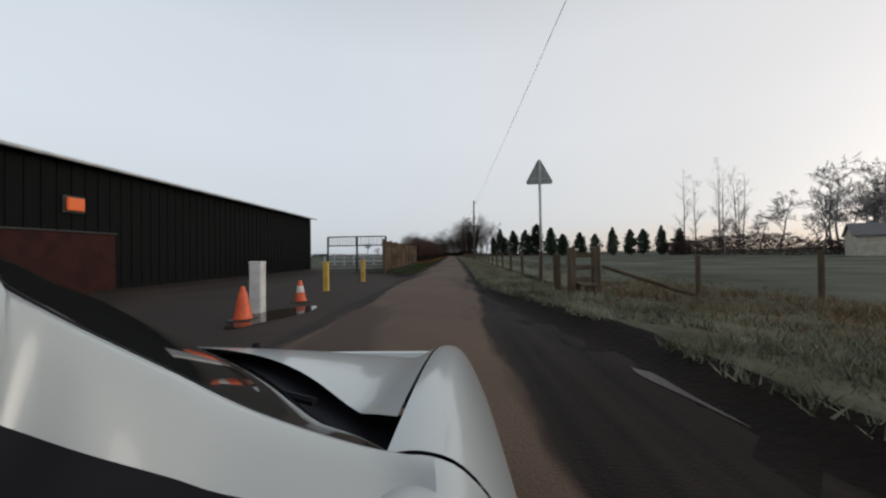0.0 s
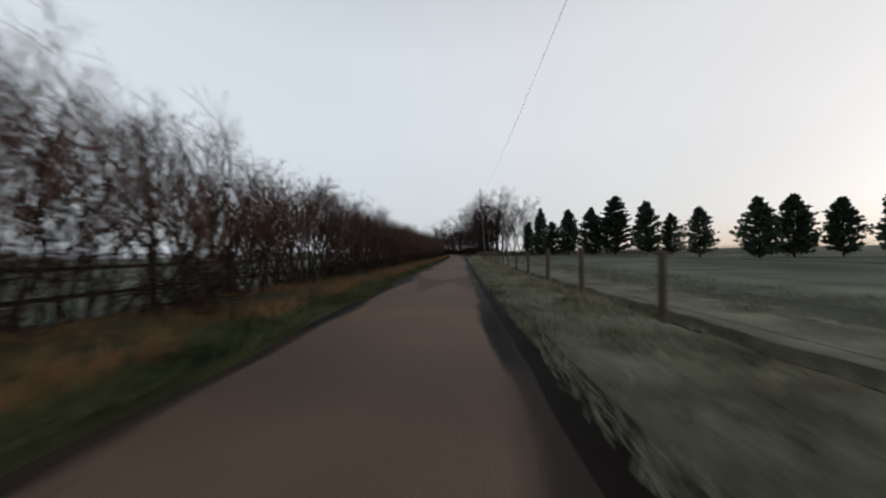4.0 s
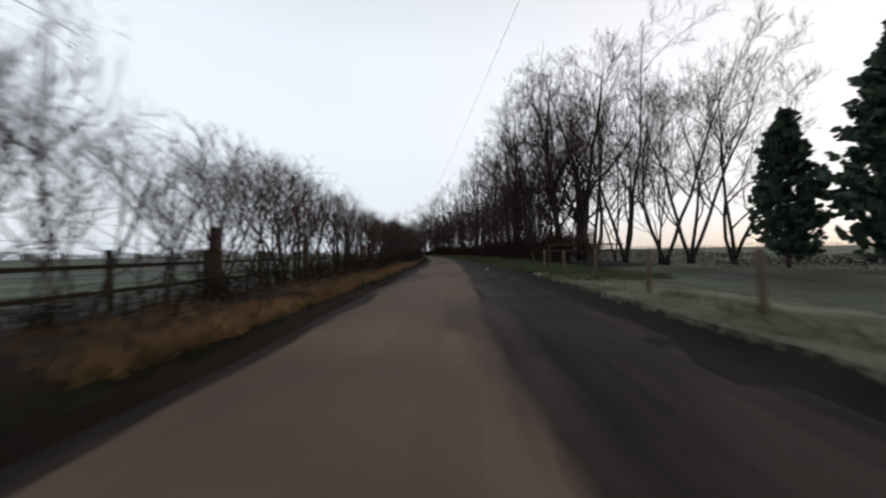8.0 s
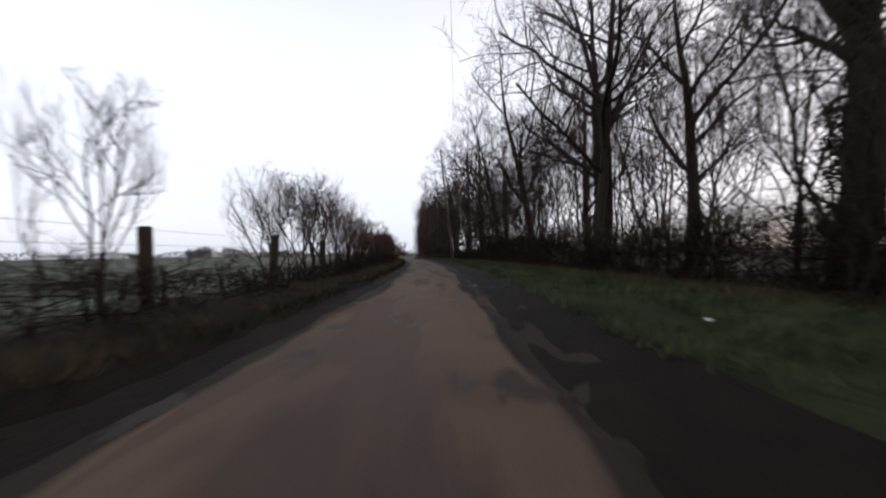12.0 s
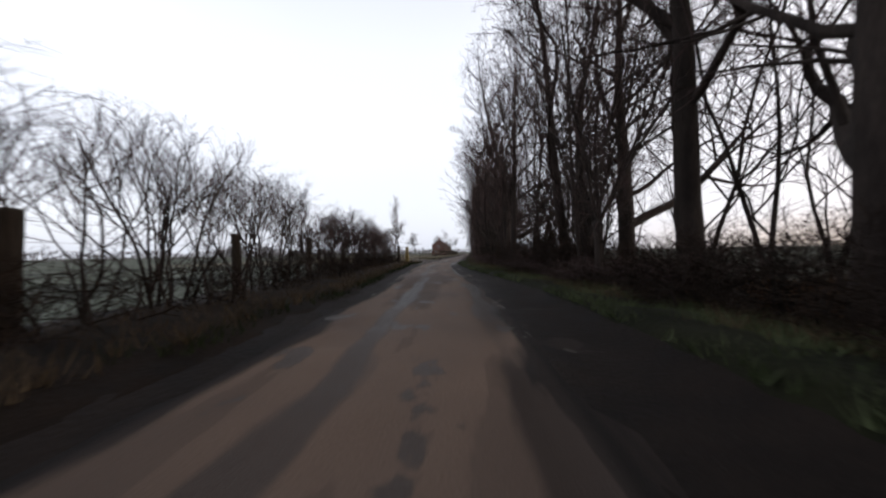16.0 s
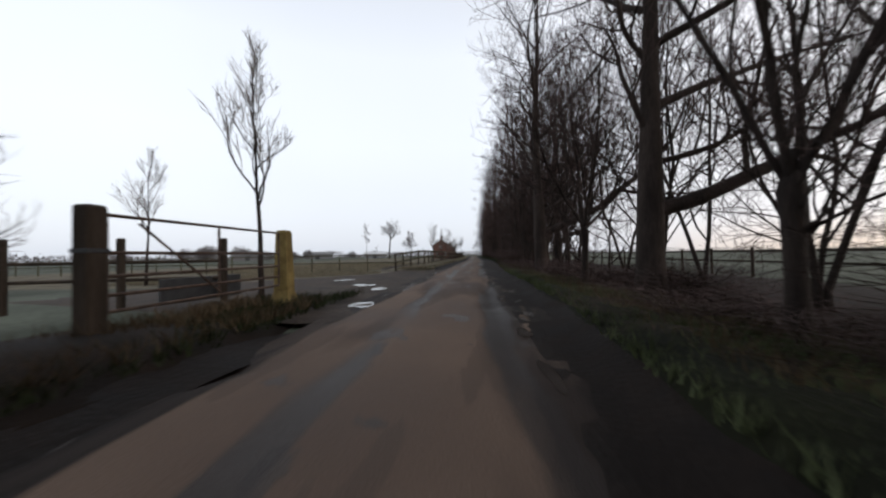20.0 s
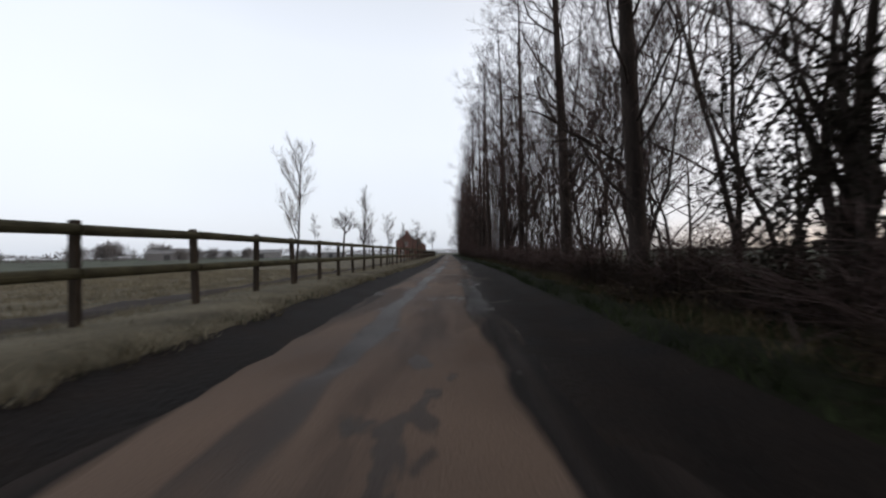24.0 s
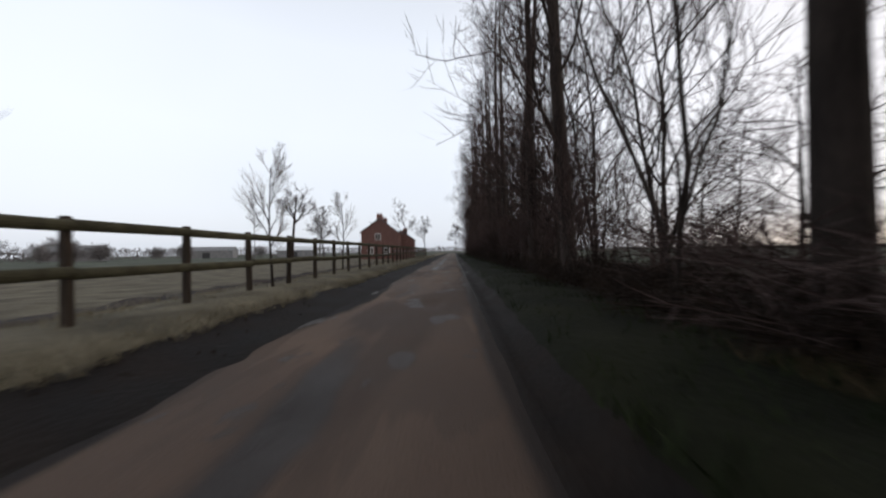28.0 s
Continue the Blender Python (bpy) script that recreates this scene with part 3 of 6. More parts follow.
def shoulder(side):
    def prof(s):
        if side < 0:
            e = left_edge(s)
            w = 0.4 * sm(298, 304, s)
            return [(e - 0.55 - w, 0.05 + 0.25 * w), (e - 0.3 - w, 0.035 + 0.15 * w), (e - 0.08, -0.005), (e + 0.14, -0.05)]
        e = right_edge(s)
        cut = 0.06 * noise.noise((s * 0.9, 2.2, 6))
        deep = sm(152, 168, s)
        a, b = max(e - 0.3, 0.48), e + 0.42 + cut
        a += deep * (min(a, 0.74 + 0.2 * noise.noise((s * 0.35, 5.1, 3))) - a)
        ridge = 0.03 * deep * (0.6 + noise.noise((s * 0.5, 2.7, 8)))
        # the last points take the dark mud up the bank's face, as shade
        return [(a, -0.075), (a + 0.12 * (b - a), -0.05 + 0.022 * deep), (a + 0.35 * (b - a), -0.05 + ridge), (a + 0.7 * (b - a), -0.04 + 0.4 * ridge), (b, 0.03), (e + 0.54 + cut, 0.11), (e + 0.66 + cut * 0.6, 0.15)]
    return prof


build_ground()
ribbon("road", -60, 480, 0.3, lane_profile, M_ROAD, "narrow worn brown asphalt lane with muddy edges", "road")
ribbon("verge_left_frosty", 19, 100, 0.4, verge_left, M_TURF_MID, "grassy bank below the roadside hedge", "verge", fade=4.0, rough=0.05)
ribbon("verge_left_rough", 100, 281.5, 0.4, verge_left, M_LITTER_SHADED, "bank of dead grass and leaves below the hedge", "verge", fade=4.0, rough=0.06)
ribbon("verge_left_fence", 299, 480, 0.4, verge_left, M_DEADTURF, "rough grass bank along the rail fence", "verge", fade=4.0, rough=0.05)
ribbon("verge_right_frosty", -60, 118, 0.4, verge_right, M_FROST, "frosted grass verge beside the lane", "verge", rough=0.06)
ribbon("verge_right_bay", 118, 152, 0.4, verge_right, M_FROST, "frosted grass verge beside the passing place", "verge", rough=0.06)
ribbon("verge_right_green", 152, 240, 0.4, verge_right, M_TURF_MID, "green grass verge below the trees", "verge", rough=0.07)
ribbon("verge_right_shaded", 240, 480, 0.4, verge_right, M_TURF_SHADED, "green grass verge with the trees' shade put into its colour", "verge", rough=0.07)
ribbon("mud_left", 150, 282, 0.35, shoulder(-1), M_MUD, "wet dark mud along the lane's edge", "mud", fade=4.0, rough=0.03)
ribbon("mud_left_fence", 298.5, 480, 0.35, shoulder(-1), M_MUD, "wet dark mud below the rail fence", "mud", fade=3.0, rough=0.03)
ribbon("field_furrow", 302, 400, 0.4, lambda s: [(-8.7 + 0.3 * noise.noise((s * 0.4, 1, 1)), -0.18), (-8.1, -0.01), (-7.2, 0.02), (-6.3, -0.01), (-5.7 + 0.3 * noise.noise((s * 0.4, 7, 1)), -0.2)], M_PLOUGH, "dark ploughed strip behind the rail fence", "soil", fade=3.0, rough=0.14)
# real mud by the lane; on the bank's face its dark colour paints shade
ribbon("mud_right_and_bank_shade", -60, 480, 0.35, shoulder(1), M_MUD, "wet dark mud along the lane's edge", "mud", rough=0.03)
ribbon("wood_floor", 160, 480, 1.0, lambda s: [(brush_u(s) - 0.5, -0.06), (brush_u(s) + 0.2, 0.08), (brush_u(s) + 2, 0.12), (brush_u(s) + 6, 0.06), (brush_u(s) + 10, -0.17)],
       M_LITTER_SHADED, "leaf litter on the tree belt's floor, darkened in colour for shade", "woodland floor", fade=4.0, rough=0.1)
# a darker turf strip laid over the verge's trough
ribbon("ditch", 9.2, 118, 0.4, lambda s: [(u, z + 0.012) for u, z in verge_right(s)[5:9]], M_TURF_MID, "dark green ditch at the foot of the fence", "ditch", rough=0.06)
ribbon("barn_yard", -60, 33, 1.0, lambda s: [(-40, -0.14), (-12, -0.06), (-6, -0.05), (-4.2, -0.045), (-3.0, -0.04), (-2.35, -0.05)],
       M_YARD, "dark damp yard in front of the barn", "yard")
ribbon("rough_field", 286, 430, 1.2, lambda s: [(-46, -0.19), (-40, -0.125), (-26, -0.115), (-14, -0.12), (-9, -0.115), (-5.2, -0.13), (-4.6, -0.19)], M_DEADTURF, "rough field of pale dead grass beyond the rail fence", "field", fade=3.0, rough=0.05)
ribbon("gateway_mud", 280.5, 299.8, 0.5, lambda s: [(-4.4 - 11 * sm(281, 284.5, s) * (1 - 0.78 * sm(289, 297, s)), -0.19), (-3.9 - 6 * sm(281, 284.5, s) * (1 - 0.7 * sm(289, 297, s)), -0.05), (-3.6 - 2 * sm(281, 284.5, s), -0.045), (-3.1, -0.04), (-2.3, -0.045)],
       M_CHURN, "churned brown mud in the field gateway", "mud", rough=0.05)


def puddle(s, u, ls, lu, z, seed, slurry=False):
    g = Geo()
    rnd = random.Random(seed)
    ring = []
    for k in range(40):
        a = 2 * math.pi * k / 40
        r = 1 + 0.2 * math.sin(2 * a + seed) + 0.12 * math.sin(3 * a + 2 * seed) + rnd.uniform(-0.04, 0.04)
        ring.append((lu / 2 * r * math.cos(a), ls / 2 * r * math.sin(a), 0))
    g.add([(0, 0, 0)] + ring, [(0, 1 + k, 1 + (k + 1) % 40) for k in range(40)])
    if slurry:
        solo("mud_patch", g, M_SLURRY, "pale patch of wet slurry in the wheel rut", "mud", on(s, u, z), "mud patches in the rut")
        return
    solo("puddle", g, M_WATER, "shallow puddle of still water on the muddy lane", "puddle", on(s, u, z), "puddles on the lane")


for k, (s, u, ls, lu, z) in enumerate([
        (6.6, -3.6, 2.2, 0.9, -0.03), (123.2, 1.02, 3.2, 0.42, -0.02),
        (282.5, -2.5, 1.0, 0.5, -0.026), (287.6, -4.2, 0.9, 0.9, -0.022), (286.2, -3.2, 0.9, 0.6, -0.024),
        (295.4, -2.36, 0.8, 0.36, -0.026), (290.6, -6.2, 0.8, 0.9, -0.03), (298.6, -2.42, 0.8, 0.14, -0.024), (301.5, -2.15, 2.4, 0.2, -0.03)]):
    puddle(s, u, ls, lu, z, k)
for k, (s, u, ls, lu) in enumerate([(278.0, 0.8, 0.8, 0.14), (279.7, 0.8, 0.5, 0.24), (283.2, 0.78, 0.6, 0.2)]):
    puddle(s, u, ls, lu, -0.022, 60 + k, True)

g = Geo()
for k in range(25):
    v = k / 24
    w = 0.15 * math.sin(math.pi * min(1, v * 1.02 + 0.01)) ** 0.6 + 0.015 * math.sin(9 * v)
    mid = 1.98 + 0.03 * math.sin(4 * v) - 0.28 * v
    g.v += [tuple(at(1.95 + 1.45 * v, mid - w * 0.8, -0.034)), tuple(at(1.95 + 1.45 * v, mid + w, -0.034))]
g.f = [(2 * k, 2 * k + 1, 2 * k + 3, 2 * k + 2) for k in range(24)]
solo("mud_patch", g, M_SILT, "dull brown film of water and silt on the muddy edge", "mud")


# ---- grass: blades in tufts, as stuff ----
def grass(name, s0, s1, band, density, height, material, label, seed, kind="stuff"):
    rnd = random.Random(seed)
    v, f = [], []
    n = int((s1 - s0) * 2.0 * density)
    for _ in range(n):
        s = rnd.uniform(s0, s1)
        lo, hi, zz = band(s)
        u = rnd.uniform(lo, hi)
        if noise.noise((u * 0.9, s * 0.6, seed)) < -0.25:
            continue
        p = at(s, u, zz(u) if callable(zz) else zz)
        h = height * rnd.uniform(0.5, 1.25)
        for _b in range(4):
            a, w = rnd.uniform(0, 6.28), rnd.uniform(0.006, 0.014)
            lx, ly = rnd.gauss(0, 0.45) * h, rnd.gauss(0, 0.45) * h
            bx, by = p.x + rnd.uniform(-0.06, 0.06), p.y + rnd.uniform(-0.06, 0.06)
            k = len(v)
            v += [(bx - w * math.cos(a), by - w * math.sin(a), p.z - 0.02), (bx + w * math.cos(a), by + w * math.sin(a), p.z - 0.02), (bx + lx, by + ly, p.z + h * rnd.uniform(0.6, 1))]
            f.append((k, k + 1, k + 2))
    g = Geo()
    g.v, g.f = v, f
    solo(name, g, material, label, "grass", kind=kind)


def band_r(a, b, z=0.08):
    return lambda s: (right_edge(s) + a, right_edge(s) + b, z)


def band_l(a, b, z=0.12):
    return lambda s: (left_edge(s) - b, left_edge(s) - a, z)


grass("frosty_grass", -12, 60, band_r(0.5, 2.3, 0.13), 120, 0.13, M_BLADE_FROST, "frost-whitened tufts on the verge", 1)
grass("frosty_grass", 10, 118, band_r(0.52, 0.85, 0.09), 90, 0.11, M_BLADE_FROST, "frost-whitened grass hanging over the verge's lip", 32)
grass("frosty_grass", 60, 150, band_r(0.5, 2.3, 0.12), 80, 0.15, M_BLADE_FROST, "frost-whitened tufts on the verge", 2)
grass("field_grass", 9, 130, band_r(2.7, 9.4, -0.1), 60, 0.14, M_BLADE_FROST, "pale frosted field grass behind the fence", 3)
grass("dead_grass", 14, 118, band_r(1.2, 2.5, 0.1), 45, 0.2, M_BLADE_PALE, "tan dead grass on the frosted verge", 31)
grass("dead_grass", -14, 12, band_r(0.9, 7.0, -0.03), 190, 0.17, M_BLADE_PALE, "long dead tan grass by the stile", 4)
grass("dead_grass", -14, 13, band_r(1.6, 7.0, -0.03), 60, 0.2, M_BLADE_STRAW, "rusty tufts among the dead grass by the stile", 44)
grass("green_grass", -14, 12, band_r(0.6, 3.0, 0.0), 50, 0.12, M_BLADE_MID, "short green grass by the stile", 45)
grass("green_grass", 148, 240, lambda s: (right_edge(s) + 0.5, brush_u(s) + 0.4, 0.13), 150, 0.2, M_BLADE_MID, "tufted fresh green grass along the verge", 5)
grass("green_grass", 240, 303, lambda s: (right_edge(s) + 0.5, brush_u(s) + 0.5, 0.16), 110, 0.19, M_BLADE_MID, "tufted pale green grass along the verge", 15)
# from here on the blades take the shade-darkened green
grass("green_grass", 303, 345, lambda s: (right_edge(s) + 0.5, brush_u(s) + 0.5, 0.16), 100, 0.2, M_BLADE_GREEN_SHADED, "tufted green grass along the verge, darkened in colour for shade", 25)
grass("green_grass", 12, 118, band_r(2.4, 3.0, 0.0), 40, 0.13, M_BLADE_MID, "green grass along the foot of the fence", 26)
grass("dead_grass", 290, 299.4, lambda s: (-18, -15.6 + 8.8 * sm(289, 297, s), -0.12), 330, 0.2, M_BLADE_PALE, "pale dead grass at the edge of the gateway", 16)
grass("dead_grass", 300, 330, lambda s: (-26, -8.4, -0.12), 420, 0.17, M_BLADE_PALE, "pale dead grass in the field", 17)
grass("dead_grass", 165, 345, lambda s: (brush_u(s) - 0.7, brush_u(s) + 0.6, 0.14), 34, 0.28, M_BLADE_DULL, "dead grass among the green verge", 6)
grass("green_grass", 345, 420, band_r(0.6, 2.4, 0.15), 30, 0.2, M_BLADE_GREEN_SHADED, "tufted green grass along the verge", 7)
grass("green_grass", 18, 110, band_l(0.15, 1.3), 150, 0.14, M_BLADE_MID, "green grass below the hedge", 8)
grass("dead_grass", 36, 165, band_l(0.5, 2.9, 0.14), 150, 0.26, M_BLADE_STRAW, "rusty dead grass below the hedge", 9)
grass("dead_grass", 165, 282, band_l(0.6, 2.6, 0.14), 50, 0.28, M_BLADE_DULL, "dull brown dead grass below the hedge", 19)
grass("green_grass", 110, 282, band_l(0.3, 1.4), 25, 0.18, M_BLADE_GREEN_SHADED, "green grass below the hedge", 10)
grass("dead_grass", 299.5, 380, band_l(0.8, 1.35, 0.08), 55, 0.2, M_BLADE_PALE, "dead grass overhanging the muddy edge", 41)
grass("green_grass", 299.5, 345, band_l(0.9, 2.0), 35, 0.18, M_BLADE_GREEN_SHADED, "green tufts along the rail fence", 11)
grass("dead_grass", 299.5, 400, band_l(1.0, 3.4, 0.12), 150, 0.22, M_BLADE_PALE, "pale dead grass along the rail fence", 12)
grass("bracken", 248.5, 254.5, lambda s: (brush_u(s) + 1.6, brush_u(s) + 4.6, 0.14), 260, 0.42, M_BLADE_STRAW, "rusty flattened bracken under the trees", 51)
grass("green_grass", 276, 284.5, lambda s: (-5.5, -3.2, 0.02), 110, 0.2, M_BLADE_GREEN_SHADED, "tufted grass at the foot of the gate", 13)


# ---- bare trees, shrubs, conifers ----
def grow(wood, twigs, rnd, p, d, length, r, level, top, spread, up, sides=6, wiggle=0.18, fork=(3, 5), thin=0.004):
    """One limb and all that grows on it. Thick wood is tubes, the last two orders are fine strips."""
    n = 2 if level >= top else (3 if level == top - 1 else (7 if level < 2 else 5))
    pts, rad, q, w = [Vector(p)], [r], Vector(p), Vector(d).normalized()
    for i in range(n):
        w = (w + Vector((rnd.gauss(0, wiggle), rnd.gauss(0, wiggle), rnd.gauss(0, wiggle * 0.6) + up * 0.5 / n))).normalized()
        q = q + w * (length / n)
        pts.append(q.copy())
        rad.append(r * (1 - 0.6 * (i + 1) / n) + 0.002)
    if level < top - 1:
        wood.tube(pts, rad, max(3, sides - level), cap=False)
    else:
        turn = rnd.uniform(0, 3.1)
        for i, (a, b, ra, rb) in enumerate(zip(pts, pts[1:], rad, rad[1:])):
            if level >= top and i == n - 1:
                w = Matrix.Rotation(turn, 3, (b - a).normalized()) @ (b - a).orthogonal().normalized() * max(ra, thin)
                twigs.add([a - w, a + w, b], [(0, 1, 2)])
            else:
                twigs.strip(a, b, max(ra, thin), max(rb, thin), turn)
    if level >= top:
        return
    k = rnd.randint(*fork)
    if level >= 1:
        k += 1
    for j in range(k):
        t = 0.25 + 0.75 * (j + rnd.random()) / k
        i = min(n - 1, int(t * n))
        base = pts[i].lerp(pts[i + 1], t * n - i)
        axis = (pts[i + 1] - pts[i]).normalized()
        side = axis.orthogonal().normalized()
        side = Matrix.Rotation(rnd.uniform(0, 6.28), 3, axis) @ side
        out = (axis * (1 - spread) + side * spread * rnd.uniform(0.7, 1.3) + Vector((0, 0, up * 0.25))).normalized()
        grow(wood, twigs, rnd, base, out, length * rnd.uniform(0.45, 0.7) * (1.15 - 0.4 * t), rad[i] * rnd.uniform(0.4, 0.6), level + 1, top, spread, up, sides, wiggle, fork, thin)


def tree_meshes(name, seed, height, girth, stems, top, spread, up, fork, first=0.25, lean=0.1, bark=None, twig=None, limbs=7, crook=0.09, thin=0.006, reach=(0.26, 0.42), stout=(0.4, 0.62)):
    """A bare tree: one or more stems, limbs on each, twigs on those. Returns the meshes of trunk and crown."""
    rnd = random.Random(seed)
    wood, twigs = Geo(), Geo()
    for sidx in range(stems):
        a = 6.28 * sidx / stems + rnd.uniform(-0.5, 0.5)
        l = lean * (1.6 if stems > 1 else 1)
        d = Vector((math.cos(a) * l, math.sin(a) * l, 1))
        b = Vector((math.cos(a), math.sin(a), 0)) * (girth * 0.35 if stems > 1 else 0)
        h, r = height * rnd.uniform(0.8, 1.0), girth / 2 * (0.72 if stems > 1 else 1)
        n, pts, rad, q = 9, [b + Vector((0, 0, -0.25))], [r * 1.5], b.copy()
        pts.append(b + Vector((0, 0, 0.35)))
        rad.append(r)
        q = pts[-1].copy()
        for i in range(n):
            d = (d.normalized() + Vector((rnd.gauss(0, crook), rnd.gauss(0, crook), 0.16))).normalized()
            q = q + d * (h / n)
            pts.append(q.copy())
            rad.append(max(0.015, r * (1 - 0.93 * (i + 1) / n)))
        wood.tube(pts, rad, 9)
        for j in range(limbs):
            t = first + (1 - first) * (j + rnd.random()) / limbs
            f = 1 + t * n
            i = min(n, int(f))
            base = pts[i].lerp(pts[i + 1], f - i)
            an = rnd.uniform(0, 6.28)
            out = Vector((math.cos(an) * spread * 1.4, math.sin(an) * spread * 1.4, 0.35 + up))
            grow(wood, twigs, rnd, base, out, h * rnd.uniform(*reach) * (1.15 - 0.65 * t), rad[i] * rnd.uniform(*stout), 1, top, spread, up, 7, 0.16, fork, thin)
    return wood.mesh(name + "_trunk", bark or M_BARK, True), twigs.mesh(name + "_crown", twig or M_TWIG)


def bare_tree(meshes, m, label, category="tree", group="", name="bare_tree", scale=1.0):
    e = thing(name, label, category, m @ Matrix.Scale(scale, 4), group)
    part("trunk", meshes[0], None, e)
    part("crown", meshes[1], None, e)
    return e


def leaf_cloud(g, rnd, centre, size, n, leaf, upright=0.0):
    for _ in range(n):
        while True:
            p = Vector((rnd.uniform(-1, 1), rnd.uniform(-1, 1), rnd.uniform(-1, 1)))
            if p.length <= 1 and p.length > 0.35:
                break
        c = Vector(centre) + Vector((p.x * size[0], p.y * size[1], p.z * size[2]))
        a = Vector((rnd.gauss(0, 1), rnd.gauss(0, 1), rnd.gauss(0, 1) + upright)).normalized() * leaf * rnd.uniform(0.6, 1.4)
        b = a.orthogonal().normalized() * leaf * rnd.uniform(0.35, 0.7)
        g.add([c - a, c + b, c + a, c - b], [(0, 1, 2, 3)])


def shrub_meshes(name, seed, height, width, stems, twig, top=3, fork=(4, 6), up=0.35, spread=0.6, thin=0.004, trim=None):
    rnd = random.Random(seed)
    wood, twigs = Geo(), Geo()
    for k in range(stems):
        p = Vector((rnd.uniform(-0.4, 0.4) * width, rnd.uniform(-0.4, 0.4) * width, -0.1))
        d = Vector((rnd.gauss(0, 0.16), rnd.gauss(0, 0.16), 1))
        grow(wood, twigs, rnd, p, d, height * rnd.uniform(0.8, 1.1), rnd.uniform(0.016, 0.034), 0, top, spread, up, 5, 0.13, fork, thin)
    if trim:  # cut back by the flail: what reaches past the top or the sides is short
        for g in (wood, twigs):
            for i, (x, y, z) in enumerate(g.v):
                d = math.hypot(x, y)
                k = 1 if d < trim[0] else (trim[0] + 0.3 * (d - trim[0])) / d
                g.v[i] = (x * k, y * k, z if z < trim[1] else trim[1] + 0.25 * (z - trim[1]))
    return wood.mesh(name + "_stems", M_BARK, True), twigs.mesh(name + "_twigs", twig)


def shrub(meshes, m, label, category="hedge", group="", name="hedge_shrub"):
    e = thing(name, label, category, m, group)
    tagged(part("stem", meshes[0], None, e), kind="stuff")
    tagged(part("crown", meshes[1], None, e), kind="stuff")
    return e


def conifer_meshes(seed, height, width):
    rnd = random.Random(seed)
    wood, needles = Geo(), Geo()
    wood.tube([(0, 0, -0.2), (0.02, 0, height * 0.5), (0, 0.02, height * 0.97)], [height * 0.018, height * 0.012, 0.01], 7)
    tiers = int(height * 5.0)
    for k in range(tiers):
        t = (k + rnd.random()) / tiers
        for j in range(rnd.randint(5, 7)):
            a = rnd.uniform(0, 6.28)
            z = height * (0.05 + 0.92 * t) + rnd.uniform(-0.25, 0.25)
            r = width / 2 * (1 - t ** 1.9) ** 0.85 * rnd.uniform(0.6, 1.12) * (0.7 + 0.3 * min(1, t / 0.2)) * (1 + 0.14 * math.sin(2 * a + seed) + 0.1 * math.sin(9 * t + seed + a))
            tip = Vector((math.cos(a) * r, math.sin(a) * r, z + 0.3 * r))
            root = Vector((0, 0, z))
            wood.tube([root, root.lerp(tip, 0.6) + Vector((0, 0, -0.05)), tip], [0.03, 0.02, 0.006], 3, cap=False)
            for q in range(18):
                f = rnd.uniform(0.2, 1.0)
                c = root.lerp(tip, f) + Vector((rnd.gauss(0, 0.09), rnd.gauss(0, 0.09), rnd.gauss(0.03, 0.07)))
                b = Vector((math.cos(a) + rnd.gauss(0, 0.6), math.sin(a) + rnd.gauss(0, 0.6), rnd.gauss(0.45, 0.35))).normalized() * rnd.uniform(0.2, 0.42)
                w = b.orthogonal().normalized() * 0.1
                needles.add([c - w, c + b * 0.5 - w * 1.4, c + b, c + b * 0.5 + w * 1.4, c + w], [(0, 1, 2, 3, 4)])
    return wood.mesh("conifer_trunk", M_BARK), needles.mesh("conifer_foliage", M_NEEDLE)


def formed_tree(name, seed, line, limbs, top=4, fork=(3, 4), twig=None, thin=0.005, fine=0):
    """A bare tree whose trunk follows line (x, y, z, radius); each limb leaves it at height z, towards an azimuth, at a rise in degrees, with a length and a radius."""
    rnd = random.Random(seed)
    wood, twigs = Geo(), Geo()
    pts, rad = [Vector(q[:3]) for q in line], [q[3] for q in line]
    wood.tube(pts, rad, 12)
    more = []
    for _ in range(fine):
        z = rnd.uniform(0.3, 0.97) * pts[-1].z
        more.append((z, rnd.uniform(0, 360), rnd.uniform(20, 60), rnd.uniform(1.6, 3.2), 0.03))
    for z, az, el, length, r in list(limbs) + more:
        i = next((k for k in range(len(pts) - 1) if pts[k + 1].z > z), len(pts) - 2)
        base = pts[i].lerp(pts[i + 1], min(1, max(0, (z - pts[i].z) / max(0.01, pts[i + 1].z - pts[i].z))))
        a, b = radians(az), radians(el)
        grow(wood, twigs, rnd, base, (math.cos(a) * math.cos(b), math.sin(a) * math.cos(b), math.sin(b)), length, r, 1, top, 0.55, 0.45, 9, 0.13, fork, thin)
    return wood.mesh(name + "_trunk", M_BARK, True), twigs.mesh(name + "_crown", twig or M_TWIG)


# -- the kinds
OAK = [tree_meshes("oak", 100 + k, 15 + k % 3, 0.5 + 0.06 * (k % 3), 1 + k % 2, 4, 0.58, 0.4, (4, 5), 0.2, 0.06, limbs=12 - 4 * (k % 2), crook=0.07, thin=0.0045) for k in range(5)]
ALDER = [tree_meshes("alder", 200 + k, 13, 0.32, 3 - k % 2, 4, 0.48, 0.5, (4, 5), 0.15, 0.2, limbs=8, thin=0.005) for k in range(3)]
POPLAR = [tree_meshes("poplar", 300 + k, 22, 0.41 + 0.05 * (k % 2), 1, 4, 0.52, 0.5, (3, 5), 0.07, 0.015, limbs=28, crook=0.02, reach=(0.11, 0.21), stout=(0.16, 0.3), thin=0.005) for k in range(4)]
SAPLING = [tree_meshes("sapling", 400 + k, 9 + k, 0.15, 2, 4, 0.45, 0.5, (3, 4), 0.06, 0.12, limbs=10, thin=0.0045) for k in range(4)]
